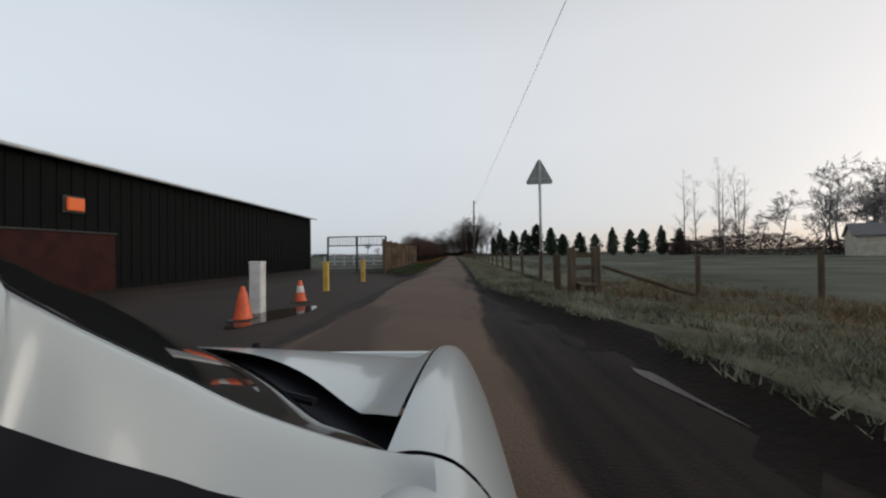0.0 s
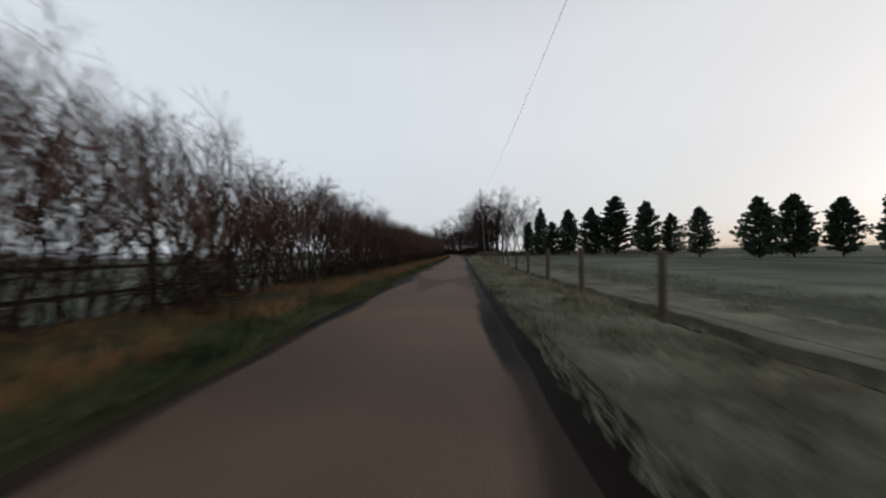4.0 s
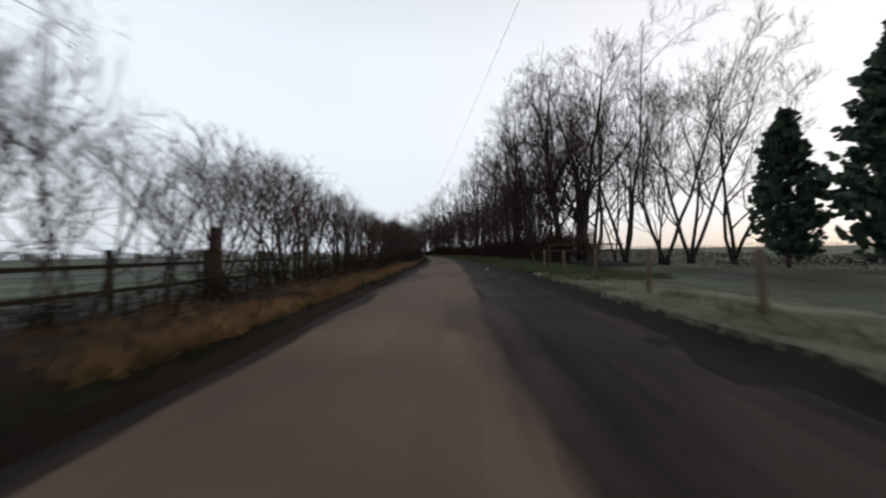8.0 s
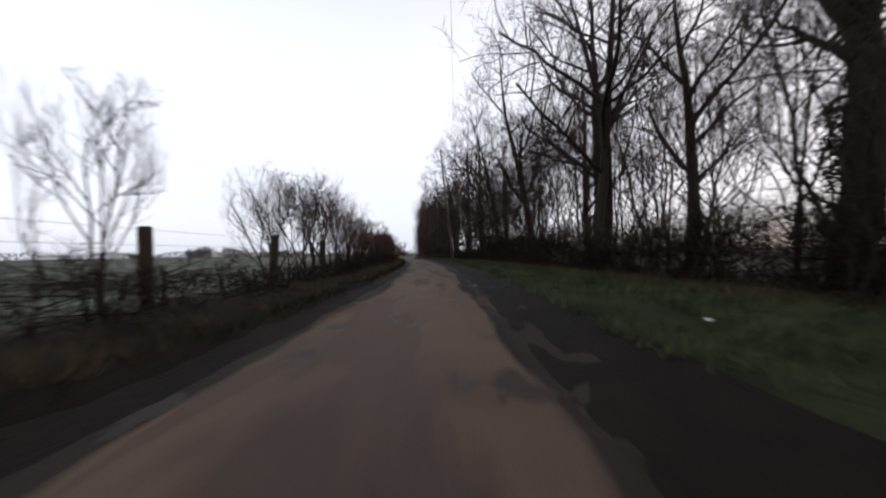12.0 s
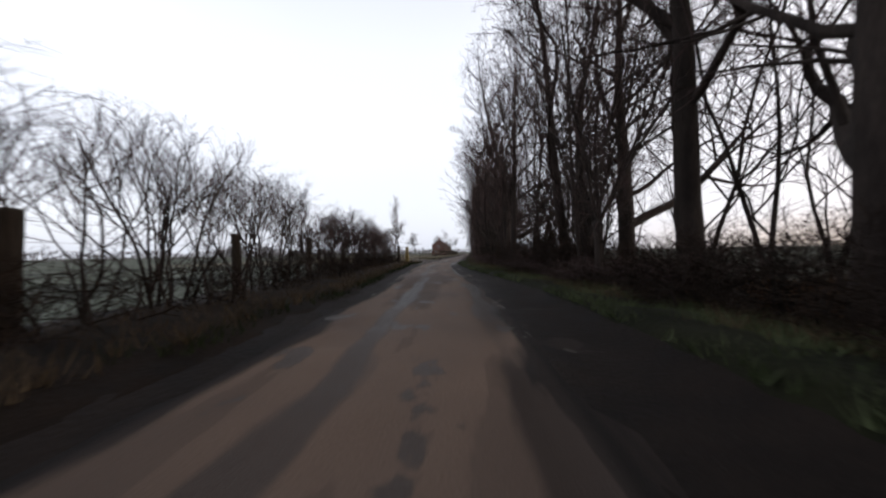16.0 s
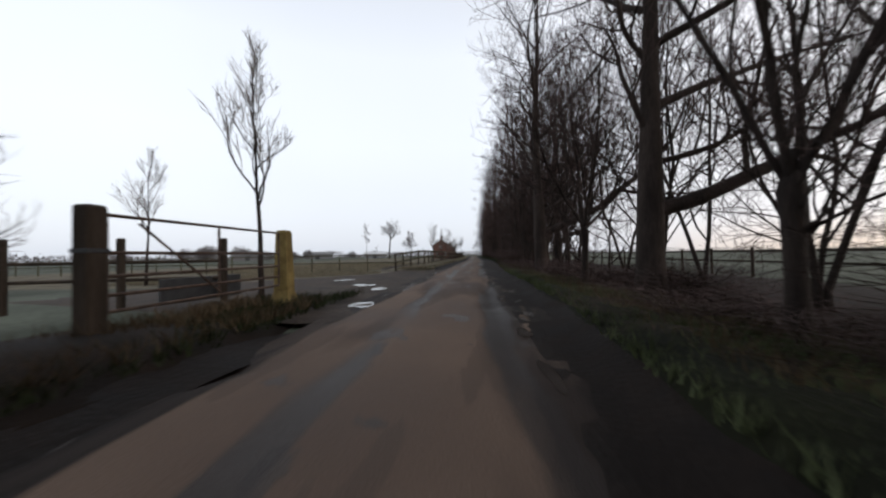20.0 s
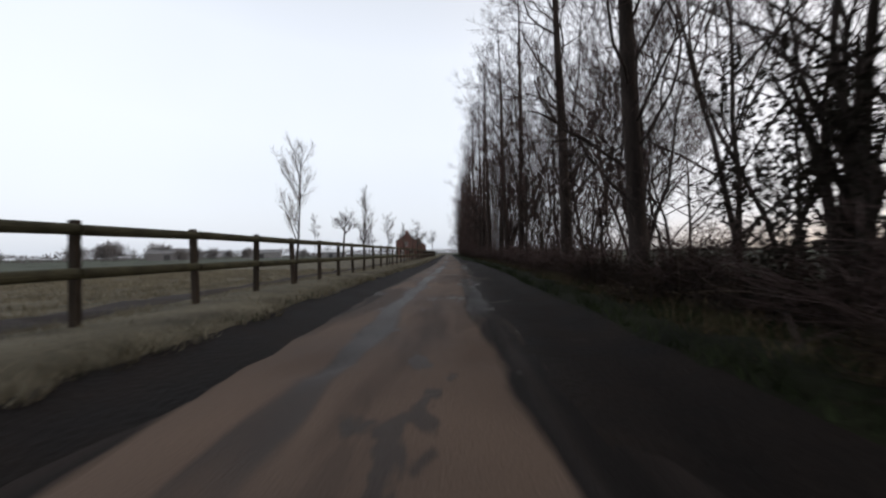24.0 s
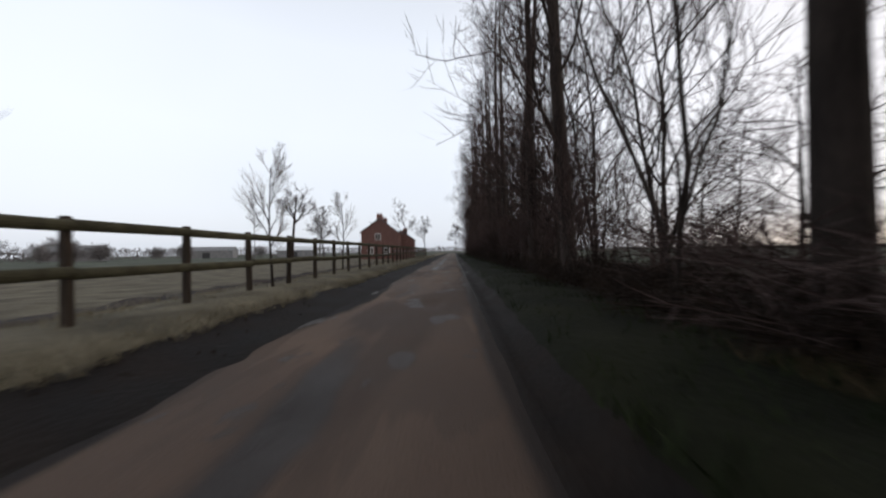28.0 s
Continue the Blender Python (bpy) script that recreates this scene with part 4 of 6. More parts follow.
BIRCH = [tree_meshes("birch", 500 + k, 22, 0.32, 1, 3, 0.42, 0.45, (4, 5), 0.12, 0.02, twig=M_FARTREE_HAZED, limbs=20, crook=0.03, reach=(0.12, 0.2)) for k in range(2)]
YOUNG = [tree_meshes("young_tree", 600 + k, 4.6, 0.10, 1, 3, 0.4, 0.7, (5, 7), 0.32, 0.03, twig=M_TWIG_PALE, limbs=14, crook=0.04, thin=0.004) for k in range(2)]
LIMBED = [
    formed_tree("limbed_oak", 150, [(0, 0, -0.3, 0.44), (0, 0, 0.15, 0.34), (0, 0, 1.0, 0.28), (0.04, 0, 2.2, 0.27), (0.1, 0.05, 4.0, 0.2), (0.2, 0.1, 6.5, 0.15), (0.3, 0, 9.5, 0.1), (0.45, 0.1, 13, 0.03)],
                [(1.9, 0, 24, 7.5, 0.17), (3.0, 12, 12, 3.6, 0.07), (3.6, 185, 50, 2.6, 0.07), (4.2, 25, 28, 6.5, 0.1), (5.0, 215, 50, 2.8, 0.07), (5.6, -20, 25, 6.0, 0.09), (6.4, 95, 35, 5.5, 0.08), (7.0, 265, 40, 4.5, 0.08), (8.0, 10, 40, 4.5, 0.07), (8.6, 170, 55, 2.6, 0.06), (9.5, 60, 45, 3.5, 0.05), (10.5, 300, 50, 3.0, 0.05), (11.5, 200, 55, 2.6, 0.04)], 4, (4, 5), fine=8),
    formed_tree("limbed_oak", 151, [(0, 0, -0.3, 0.42), (0, 0, 0.15, 0.33), (-0.03, 0, 1.0, 0.27), (-0.05, 0, 2.4, 0.25), (-0.1, 0, 4.2, 0.19), (-0.15, 0.1, 7, 0.14), (0, 0.1, 10, 0.09), (0.1, 0, 13.5, 0.03)],
                [(1.8, 4, 30, 6.5, 0.18), (2.9, -15, 22, 4.2, 0.09), (3.4, 20, 35, 5.0, 0.08), (3.9, 170, 45, 2.4, 0.07), (4.8, 200, 50, 2.8, 0.07), (5.4, 40, 40, 5.0, 0.08), (6.2, -35, 40, 5.0, 0.08), (7.2, 120, 45, 4.2, 0.07), (8.2, 250, 45, 4.0, 0.06), (9.2, 0, 50, 3.6, 0.05), (10.4, 180, 50, 3.0, 0.04), (11.6, 80, 55, 2.6, 0.04)], 4, (4, 5), fine=8),
    formed_tree("twin_oak", 152, [(0, 0, -0.3, 0.46), (0, 0, 0.15, 0.36), (0, 0, 0.9, 0.3), (-0.15, 0, 2.0, 0.24), (-0.35, 0, 4.5, 0.18), (-0.45, 0.1, 8, 0.13), (-0.5, 0, 14, 0.03)],
                [(0.9, 10, 68, 9.0, 0.2), (2.4, 0, 38, 5.5, 0.1), (3.6, 190, 55, 2.2, 0.06), (4.6, 340, 40, 5.0, 0.08), (5.6, 160, 50, 2.4, 0.06), (6.6, 60, 45, 4.2, 0.07), (7.8, 230, 50, 3.6, 0.06), (9.0, 20, 50, 3.4, 0.05), (10.5, 140, 55, 3.0, 0.04), (12, 280, 55, 2.4, 0.04)], 4, (4, 5), fine=8)]
POLLARD = [formed_tree("pollard", 160 + k, [(0, 0, -0.3, 0.28), (0, 0, 0.15, 0.21), (0.02, 0, 1.0, 0.17), (0.05, 0, 1.9, 0.19), (0.05, 0, 2.3, 0.23), (0.05, 0, 2.55, 0.14)],
                       [(2.2 + 0.04 * j, 51 * j + 20 * k, 54 + 8 * (j % 4), 5.6 + 0.8 * (j % 3), 0.06 + 0.012 * (j % 3)) for j in range(7)], 4, (3, 5), fine=4) for k in range(2)]
HEDGE = [shrub_meshes("hedge", 700 + k, 3.0, 1.0, 4, M_TWIG, 3, (5, 6), 0.45, 0.5, thin=0.0035, trim=(1.0, 3.3)) for k in range(6)]
HEDGE_RED = [shrub_meshes("red_hedge", 720 + k, 2.8, 1.0, 4, M_TWIG_RED, 3, (4, 6), 0.45, 0.5, thin=0.0035, trim=(1.0, 3.05)) for k in range(4)]
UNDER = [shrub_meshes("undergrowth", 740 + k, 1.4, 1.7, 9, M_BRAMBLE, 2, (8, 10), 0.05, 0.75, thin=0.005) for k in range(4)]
THICKET = [shrub_meshes("thicket", 760 + k, 3.4, 1.8, 7, M_TWIG, 2, (8, 11), 0.35, 0.55, thin=0.006) for k in range(4)]
THICKET_RED = [shrub_meshes("red_thicket", 780 + k, 2.7, 1.5, 6, M_TWIG_RED, 2, (7, 9), 0.4, 0.5, thin=0.005, trim=(1.0, 2.9)) for k in range(3)]
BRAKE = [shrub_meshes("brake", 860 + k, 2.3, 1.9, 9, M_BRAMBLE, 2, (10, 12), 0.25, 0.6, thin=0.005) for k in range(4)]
SCRUB = [tree_meshes("scrub_tree", 840 + k, 6.0, 0.13, 1 + k % 2, 4, 0.68, 0.15, (3, 5), 0.08, 0.12, limbs=13, thin=0.004, reach=(0.36, 0.55)) for k in range(3)]
CONIFER = [conifer_meshes(800 + k, 7.0, 4.4 + 0.4 * (k % 2)) for k in range(3)]

rnd = random.Random(7)

# -- hedge on the left
s = 38.3
while s < 277.6:
    gap = 200.5 < s < 213.5
    if not gap or rnd.random() < 0.1:
        red = s < 118 and rnd.random() < 0.65 or 222 < s < 240
        kit = rnd.choice(HEDGE_RED if red else HEDGE)
        u = -5.1 + rnd.uniform(-0.25, 0.25)
        k = rnd.uniform(0.88, 1.12) * (0.8 if gap else 1) * (1 - 0.1 * sm(225, 240, s) - 0.1 * sm(252, 262, s))
        shrub(kit, on(s, u, 0.12, rnd.uniform(0, 360)) @ Matrix.Diagonal((1, 1, k, 1)),
              "bare reddish-brown hedge shrub on the bank" if red else "bare grey-brown hawthorn in the roadside hedge", group="roadside hedge")
    s += rnd.uniform(1.1, 1.5) if s < 62 else rnd.uniform(0.65, 0.95) if s < 116 else rnd.uniform(0.8, 1.15) if s < 165 else rnd.uniform(0.9, 1.3)

for s, u, k in [(209.1, -5.4, 1.1), (199.4, -5.3, 1.2)]:
    shrub(HEDGE[int(s) % 6], on(s, u, 0.1, s * 7) @ Matrix.Diagonal((0.75, 0.75, k, 1)), "taller bare thorn bush standing in the hedge's gap", group="roadside hedge")
s = 40.0
while s < 278:
    shrub(rnd.choice(UNDER), on(s, rnd.uniform(-5.0, -4.5), 0.1, rnd.uniform(0, 360)) @ Matrix.Diagonal((0.9, 0.9, rnd.uniform(0.4, 0.75), 1)),
          "low dark brambles at the hedge's foot", "bramble", "undergrowth", "bramble")
    s += rnd.uniform(1.7, 2.5)

s = 38.4
while s < 114:
    shrub(rnd.choice(THICKET_RED), on(s, rnd.uniform(-5.5, -5.0), 0.1, rnd.uniform(0, 360)) @ Matrix.Diagonal((1, 1, rnd.uniform(0.8, 1.05), 1)),
          "dense fine red-brown twigs filling the roadside hedge", group="roadside hedge")
    s += rnd.uniform(2.0, 2.8) if s < 60 else rnd.uniform(0.9, 1.4)

# -- belt of trees on the right: the thick trunks where they stand, others between
def ivy_sleeve(tree, r, h, n, seed):
    """Ivy climbing a trunk."""
    q = random.Random(seed)
    g = Geo()
    for k in range(14):
        z = h * (k + q.random()) / 14
        leaf_cloud(g, q, (q.gauss(0, 0.05), q.gauss(0, 0.05), z), (r * q.uniform(0.85, 1.25), r * q.uniform(0.85, 1.25), h / 16), n // 14, 0.05)
    part("ivy", g, M_IVY, tree, "dark ivy leaves climbing the trunk")


BIG = [(167.6, 9.7, 0), (167.9, 11.9, 1), (172.5, 8.0, 1), (180.5, 9.0, 2), (188.4, 9.6, 3), (195.0, 9.2, 0), (200.8, 9.1, 1), (201.6, 11.8, 4), (205.3, 8.4, 3), (212.2, 9.5, 2), (219.3, 7.1, 1), (222.6, 8.7, 4), (229.0, 7.2, 0), (235.5, 6.5, 3), (241.5, 6.0, 2),
       (246.9, 5.3, 2), (254.3, 5.0, 4), (260.5, 5.0, 1), (271.5, 4.6, 4), (305.0, 5.0, 1)]
IVIED = {180.5: 6.0, 212.2: 3.5, 246.9: 4.5}
for s, u, k in BIG:
    e = bare_tree(OAK[k], on(s, u, 0.05, rnd.uniform(0, 360)), "large bare tree with a thick dark ivy-clad trunk" if s in IVIED else "large bare tree with a thick dark trunk and spreading limbs", group="trees of the belt", scale=rnd.uniform(0.95, 1.08) * (1.2 if s < 230 else 1.0))
    if s in IVIED:
        ivy_sleeve(e, 0.36, IVIED[s], 2400, int(s))
for s, u, k, turn in [(282.6, 3.95, 0, 0), (290.6, 3.1, 1, 0), (297.6, 4.6, 2, 10), (300.6, 6.2, 1, 30), (259.0, 6.2, 1, 20), (250.9, 4.7, 1, 60), (265.5, 3.6, 0, 330), (329.2, 4.1, 2, 0)]:
    bare_tree(LIMBED[k], on(s, u, 0.05, turn) @ Matrix.Diagonal((0.62, 0.62, 0.9, 1) if s == 265.5 else (1, 1, 1, 1)), "large bare tree with a stout limb reaching over the field", group="trees of the belt")
for s, u, k in [(255.4, 3.5, 1), (275.6, 3.6, 0), (278.5, 3.35, 1), (285.4, 3.4, 0)]:
    bare_tree(POLLARD[k], on(s, u, 0.05, 70 * k) @ Matrix.Diagonal((0.75, 0.75, 1, 1)), "old pollarded tree with a swollen head of upright limbs", group="trees of the belt", scale=0.72)
for s, u, sc in [(268.2, 2.85, 1.25), (257.3, 3.9, 1.3), (262.8, 4.0, 1.2), (296.2, 3.3, 1.05), (293.6, 3.6, 1.2), (319.6, 6.4, 1.3), (307.6, 6.2, 1.3), (303.0, 6.6, 1.2), (321.0, 5.6, 1.2)]:
    bare_tree(SAPLING[int(s) % 4], on(s, u, 0.1, 40), "slim straight bare tree by the verge", group="trees of the belt", scale=sc)
for s, u, k, sc in [(178.5, 10.6, 0, 1.4), (173.4, 11.4, 1, 1.5), (169.8, 13.6, 2, 1.5), (163.1, 15.9, 1, 1.2), (166.0, 14.5, 0, 1.3), (164.2, 18.6, 0, 1.2), (162.4, 20.4, 2, 1.1)]:
    bare_tree(ALDER[k], on(s, u, -0.1, rnd.uniform(0, 360)), "bare many-stemmed alder at the field's corner", group="trees of the belt", scale=sc)
for s, u, k, sc in [(176.0, 9.6, 0, 1.5), (171.6, 11.8, 3, 1.6), (167.6, 14.4, 1, 1.5), (165.2, 16.8, 2, 1.3), (174.6, 9.0, 3, 1.4), (169.6, 12.0, 0, 1.5), (182.5, 9.4, 1, 1.4), (177.0, 8.4, 2, 1.4), (170.0, 9.8, 3, 1.4), (184.8, 8.8, 0, 1.4)]:
    bare_tree(SAPLING[k], on(s, u, -0.1, rnd.uniform(0, 360)), "slender upright alder stems with fine twigs", group="trees of the belt", scale=sc)
TALL = [(310.4, 4.3), (315.6, 4.25), (324.5, 4.16), (333.4, 4.0), (337.1, 3.45), (341.0, 3.2), (345.2, 3.2), (352.4, 3.4)]
TALL += [(356.8 + 4.0 * k, 3.4 + 0.4 * (k % 2)) for k in range(17)]
for i, (s, u) in enumerate(TALL):
    bare_tree(POPLAR[i % 4], on(s, u, 0.05, rnd.uniform(0, 360)), "tall straight bare poplar in the roadside row", group="poplar row", scale=rnd.uniform(0.95, 1.08))
s = 174.0
while s < 420:
    bare_tree(rnd.choice(SAPLING), on(s, belt_u(s) + rnd.uniform(-0.3, 2.2), 0.05, rnd.uniform(0, 360)), "slender bare young tree in the belt", group="trees of the belt", scale=rnd.uniform(0.75, 1.2))
    s += rnd.uniform(1.1, 1.7) if s < 205 else rnd.uniform(0.8, 1.3) if s < 245 else rnd.uniform(2.6, 4.0) if s < 350 else rnd.uniform(1.6, 2.4)
s = 172.0
while s < 258:
    bare_tree(rnd.choice(OAK + ALDER), on(s, belt_u(s) + rnd.uniform(2.6, 4.5), 0.0, rnd.uniform(0, 360)), "bare tree in the back row of the belt", group="trees of the belt", scale=rnd.uniform(0.75, 1.0))
    s += rnd.uniform(6.0, 9.0) if s < 240 else rnd.uniform(16.0, 22.0)
s = 243.0
while s < 350:
    bare_tree(rnd.choice(SAPLING), on(s, belt_u(s) + rnd.uniform(2.4, 6.0), 0.0, rnd.uniform(0, 360)), "thin bare young tree behind the front trunks", group="trees of the belt", scale=rnd.uniform(0.8, 1.3))
    s += rnd.uniform(1.6, 2.4) if s < 262 else rnd.uniform(3.2, 4.8)
s = 236.0
while s < 420:
    bare_tree(rnd.choice(SCRUB), on(s, belt_u(s) + rnd.uniform(0.3, 3.5), 0.05, rnd.uniform(0, 360)), "spreading bare scrub tree among the poplars", group="trees of the belt", name="scrub_tree", scale=rnd.uniform(0.6, 1.05))
    s += rnd.uniform(6.0, 9.0) if s < 300 else rnd.uniform(1.6, 2.4) if s < 350 else rnd.uniform(1.2, 1.8)
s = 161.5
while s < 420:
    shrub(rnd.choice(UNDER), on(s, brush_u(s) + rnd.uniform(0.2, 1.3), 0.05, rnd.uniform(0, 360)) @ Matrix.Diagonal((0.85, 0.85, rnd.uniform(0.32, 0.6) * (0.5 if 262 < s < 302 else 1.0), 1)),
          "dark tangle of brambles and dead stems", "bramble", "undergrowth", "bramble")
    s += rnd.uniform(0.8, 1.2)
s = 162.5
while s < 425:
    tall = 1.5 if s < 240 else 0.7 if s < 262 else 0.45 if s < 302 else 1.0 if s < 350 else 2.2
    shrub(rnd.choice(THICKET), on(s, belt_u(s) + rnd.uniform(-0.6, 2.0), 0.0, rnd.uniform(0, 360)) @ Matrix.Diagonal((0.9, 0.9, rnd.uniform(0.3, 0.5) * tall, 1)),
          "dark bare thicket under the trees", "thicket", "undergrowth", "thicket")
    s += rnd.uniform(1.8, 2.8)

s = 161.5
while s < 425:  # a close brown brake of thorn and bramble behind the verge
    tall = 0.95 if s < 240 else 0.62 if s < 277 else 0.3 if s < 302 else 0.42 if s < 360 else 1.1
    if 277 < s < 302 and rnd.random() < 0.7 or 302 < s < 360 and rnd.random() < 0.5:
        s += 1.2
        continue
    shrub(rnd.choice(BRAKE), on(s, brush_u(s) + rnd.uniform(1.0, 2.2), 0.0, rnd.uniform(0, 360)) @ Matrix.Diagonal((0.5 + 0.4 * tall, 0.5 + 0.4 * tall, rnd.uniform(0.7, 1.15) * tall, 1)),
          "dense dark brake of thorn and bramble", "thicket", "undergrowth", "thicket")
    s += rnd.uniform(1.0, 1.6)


def ivy_bush(m, label, w, h, n, seed):
    r = random.Random(seed)
    g, stems = Geo(), Geo()
    for k in range(5):
        stems.tube([(r.uniform(-0.3, 0.3), r.uniform(-0.3, 0.3), -0.2), (r.uniform(-0.4, 0.4), r.uniform(-0.4, 0.4), h * 0.5), (r.uniform(-0.5, 0.5), r.uniform(-0.5, 0.5), h * 0.95)], [0.09, 0.06, 0.02], 6)
    for k in range(9):
        c = (r.uniform(-0.4, 0.4) * w, r.uniform(-0.4, 0.4) * w, h * (0.15 + 0.75 * k / 8))
        leaf_cloud(g, r, c, (w * 0.5, w * 0.5, h * 0.16), n // 9, 0.045)
    e = thing("ivy_bush", label, "bush", m, "undergrowth")
    part("stem", stems, M_BARK, e)
    part("foliage", g, M_IVY, e)


for k, (s, u, w, h) in enumerate([(262.0, 4.2, 1.6, 4.2), (258.4, 4.6, 1.6, 4.6), (303.4, 4.6, 1.5, 3.0), (306.6, 4.5, 1.5, 3.4), (272.6, 3.6, 1.3, 3.0)]):
    ivy_bush(on(s, u, 0.05, 37 * k), "dark ivy-clad thicket at the verge", w, h, 3000, 40 + k)

# -- conifers along the far side of the first fields
ROW = [(30.7, 111.4, 6.6), (31.9, 103.8, 6.6), (38.0, 106.5, 7.2), (42.3, 105.5, 6.6), (47.0, 104.3, 8.3), (52.0, 104.0, 7.7), (54.2, 101.0, 7.5), (58.4, 99.3, 8.2), (60.3, 94.3, 7.0)]
FARROW = [(17.2, 158.0, 8.9), (19.8, 154.9, 12.1), (20.8, 147.5, 8.1), (24.1, 146.0, 10.5), (29.0, 145.0, 10.7), (32.9, 141.6, 12.8), (38.1, 138.6, 11.0), (43.0, 138.5, 8.4)]
for i, (x, y, h) in enumerate(ROW + FARROW):
    slim = 0.72 if h in (8.3, 8.2, 8.9, 12.1) else rnd.uniform(0.92, 1.1)
    e = thing("conifer", "broad dark green conifer in a row behind the frosty field", "conifer", pose(x, y, -0.16, 0, 0, 67 * i) @ Matrix.Diagonal((slim * h / 7, slim * h / 7, h / 7, 1)), "conifer row")
    part("trunk", CONIFER[i % 3][0], None, e)
    part("foliage", CONIFER[i % 3][1], None, e)
for i, (x, y, k) in enumerate([(60, 92, 0.95), (64, 93, 0.95), (70.5, 94, 1.1), (73.5, 97, 1.0), (76, 95, 1.0), (79, 98, 1.0), (75, 92, 0.9)]):
    bare_tree(BIRCH[i % 2], pose(x, y, -0.16, 0, 0, 71 * i), "thin tall bare birch against the sky", group="birches", scale=k)


# ---- barn, yard and panel wall (first stretch, left) ----
def build_barn():
    e = thing("barn", "long black metal-clad barn with a red brick plinth", "barn", on(0, 0))
    u1, u0, s0, s1, h, ridge = -13.8, -29.0, -26.0, 31.6, 4.69, 5.35
    um = (u0 + u1) / 2
    wall = Geo()
    wall.box((u0, s0, -0.2), (u0 + 0.2, s1, h))
    wall.box((u0 + 0.2, s0, -0.2), (u1 - 0.2, s0 + 0.2, h))
    wall.box((u0 + 0.2, s1 - 0.2, -0.2), (u1 - 0.2, s1, h))
    wall.box((u1 - 0.2, s0, -0.2), (u1, s1, h))
    for sy in (s0, s1 - 0.2):
        wall.add([(u0, sy, h), (u1, sy, h), (um, sy, ridge), (u0, sy + 0.2, h), (u1, sy + 0.2, h), (um, sy + 0.2, ridge)], [(0, 1, 2), (5, 4, 3), (1, 4, 5, 2), (0, 2, 5, 3)])
    w = part("wall", wall, M_CLAD, e)
    rib = Geo()
    rib.box((0, -0.05, 0), (0.03, 0.05, 2.0))
    rm = rib.mesh("rib", M_CLAD)
    sy = -14.0
    while sy < s1 - 0.2:
        z = 2.2 if sy < 13.1 else 0.05
        r = part("cladding_rib", rm, None, w)
        r.matrix_basis = pose(u1 + 0.001, sy, z) @ Matrix.Diagonal((1, 1, (h - 0.1 - z) / 2.0, 1))
        sy += 0.45
    pl = Geo()
    pl.box((u1 + 0.002, s0, -0.2), (u1 + 0.09, 13.1, 2.13), 0.01)
    part("plinth", pl, M_BRICK_SHADED, e, "red brick lower wall with shade put into its colour")
    cp = Geo()
    cp.box((u1 - 0.01, s0, 2.13), (u1 + 0.13, 13.15, 2.19), 0.01)
    part("coping", cp, M_STEEL_DARK, e)
    roof = Geo()
    for a, b in ((u1 + 0.35, um), (u0 - 0.35, um)):
        za = h - 0.05
        roof.add([(a, s0 - 0.3, za), (a, s1 + 0.3, za), (b, s1 + 0.3, ridge + 0.1), (b, s0 - 0.3, ridge + 0.1), (a, s0 - 0.3, za + 0.08), (a, s1 + 0.3, za + 0.08), (b, s1 + 0.3, ridge + 0.18), (b, s0 - 0.3, ridge + 0.18)],
                 [(0, 1, 2, 3), (7, 6, 5, 4), (0, 4, 5, 1), (1, 5, 6, 2), (3, 2, 6, 7), (0, 3, 7, 4)])
    part("roof", roof, M_ROOFDARK, e, "dark grey sheet roof")
    gut = Geo()
    gut.tube([(u1 + 0.4, s0 - 0.3, h - 0.03), (u1 + 0.4, s1 + 0.3, h - 0.03)], [0.07, 0.07], 8)
    part("gutter", gut, M_FASCIA, e)
    dn = Geo()
    dn.tube([(u1 + 0.1, s1 - 0.4, h - 0.1), (u1 + 0.1, s1 - 0.4, 0.0)], [0.05, 0.05], 8)
    part("downpipe", dn, M_STEEL_DARK, e)
    # the lit orange lamp on its wall
    m = bpy.data.materials.new("orange_lamp_glow")
    m.use_nodes = True
    b = m.node_tree.nodes["Principled BSDF"]
    b.inputs["Base Color"].default_value = (0.5, 0.1, 0.02, 1)
    b.inputs["Emission Color"].default_value = (1.0, 0.16, 0.03, 1)
    b.inputs["Emission Strength"].default_value = 0.2
    lamp = thing("wall_lamp", "square orange warning lamp glowing on the barn wall", "lamp", on(0, 0))
    g = Geo()
    g.box((u1 + 0.09, 11.35, 2.9), (u1 + 0.2, 11.9, 3.36), 0.03)
    part("lens", g, m, lamp)
    g = Geo()
    g.box((u1 + 0.031, 11.27, 2.82), (u1 + 0.09, 11.98, 3.44), 0.01)
    part("housing", g, M_STEEL_DARK, lamp)


build_barn()


def build_panel_wall():
    e = thing("panel_wall", "stained concrete panel wall between slotted posts", "wall", on(0, 0))
    pan = Geo()
    pan.box((-0.03, 0, 0), (0.03, 1.92, 0.401), 0.005)
    pm = pan.mesh("panel", M_CONC)
    post = Geo()
    post.box((-0.08, -0.07, -0.3), (0.08, 0.07, 2.1), 0.015)
    qm = post.mesh("post", M_CONC_POST)
    r = random.Random(3)
    for k in range(9):
        s = 21.2 + 2.06 * k
        p = part("post", qm, None, e)
        p.matrix_basis = pose(-4.55, s, 0)
        if k < 8:
            for j in range(5):
                q = part("panel", pm, None, e)
                q.matrix_basis = pose(-4.55 + r.uniform(-0.012, 0.012), s + 0.07, 0.02 + 0.4015 * j)
    end = Geo()
    end.box((-4.64, 20.98, -0.3), (-4.46, 21.11, 2.12), 0.02)
    part("end_pier", end, M_CONC_POST, e)


build_panel_wall()


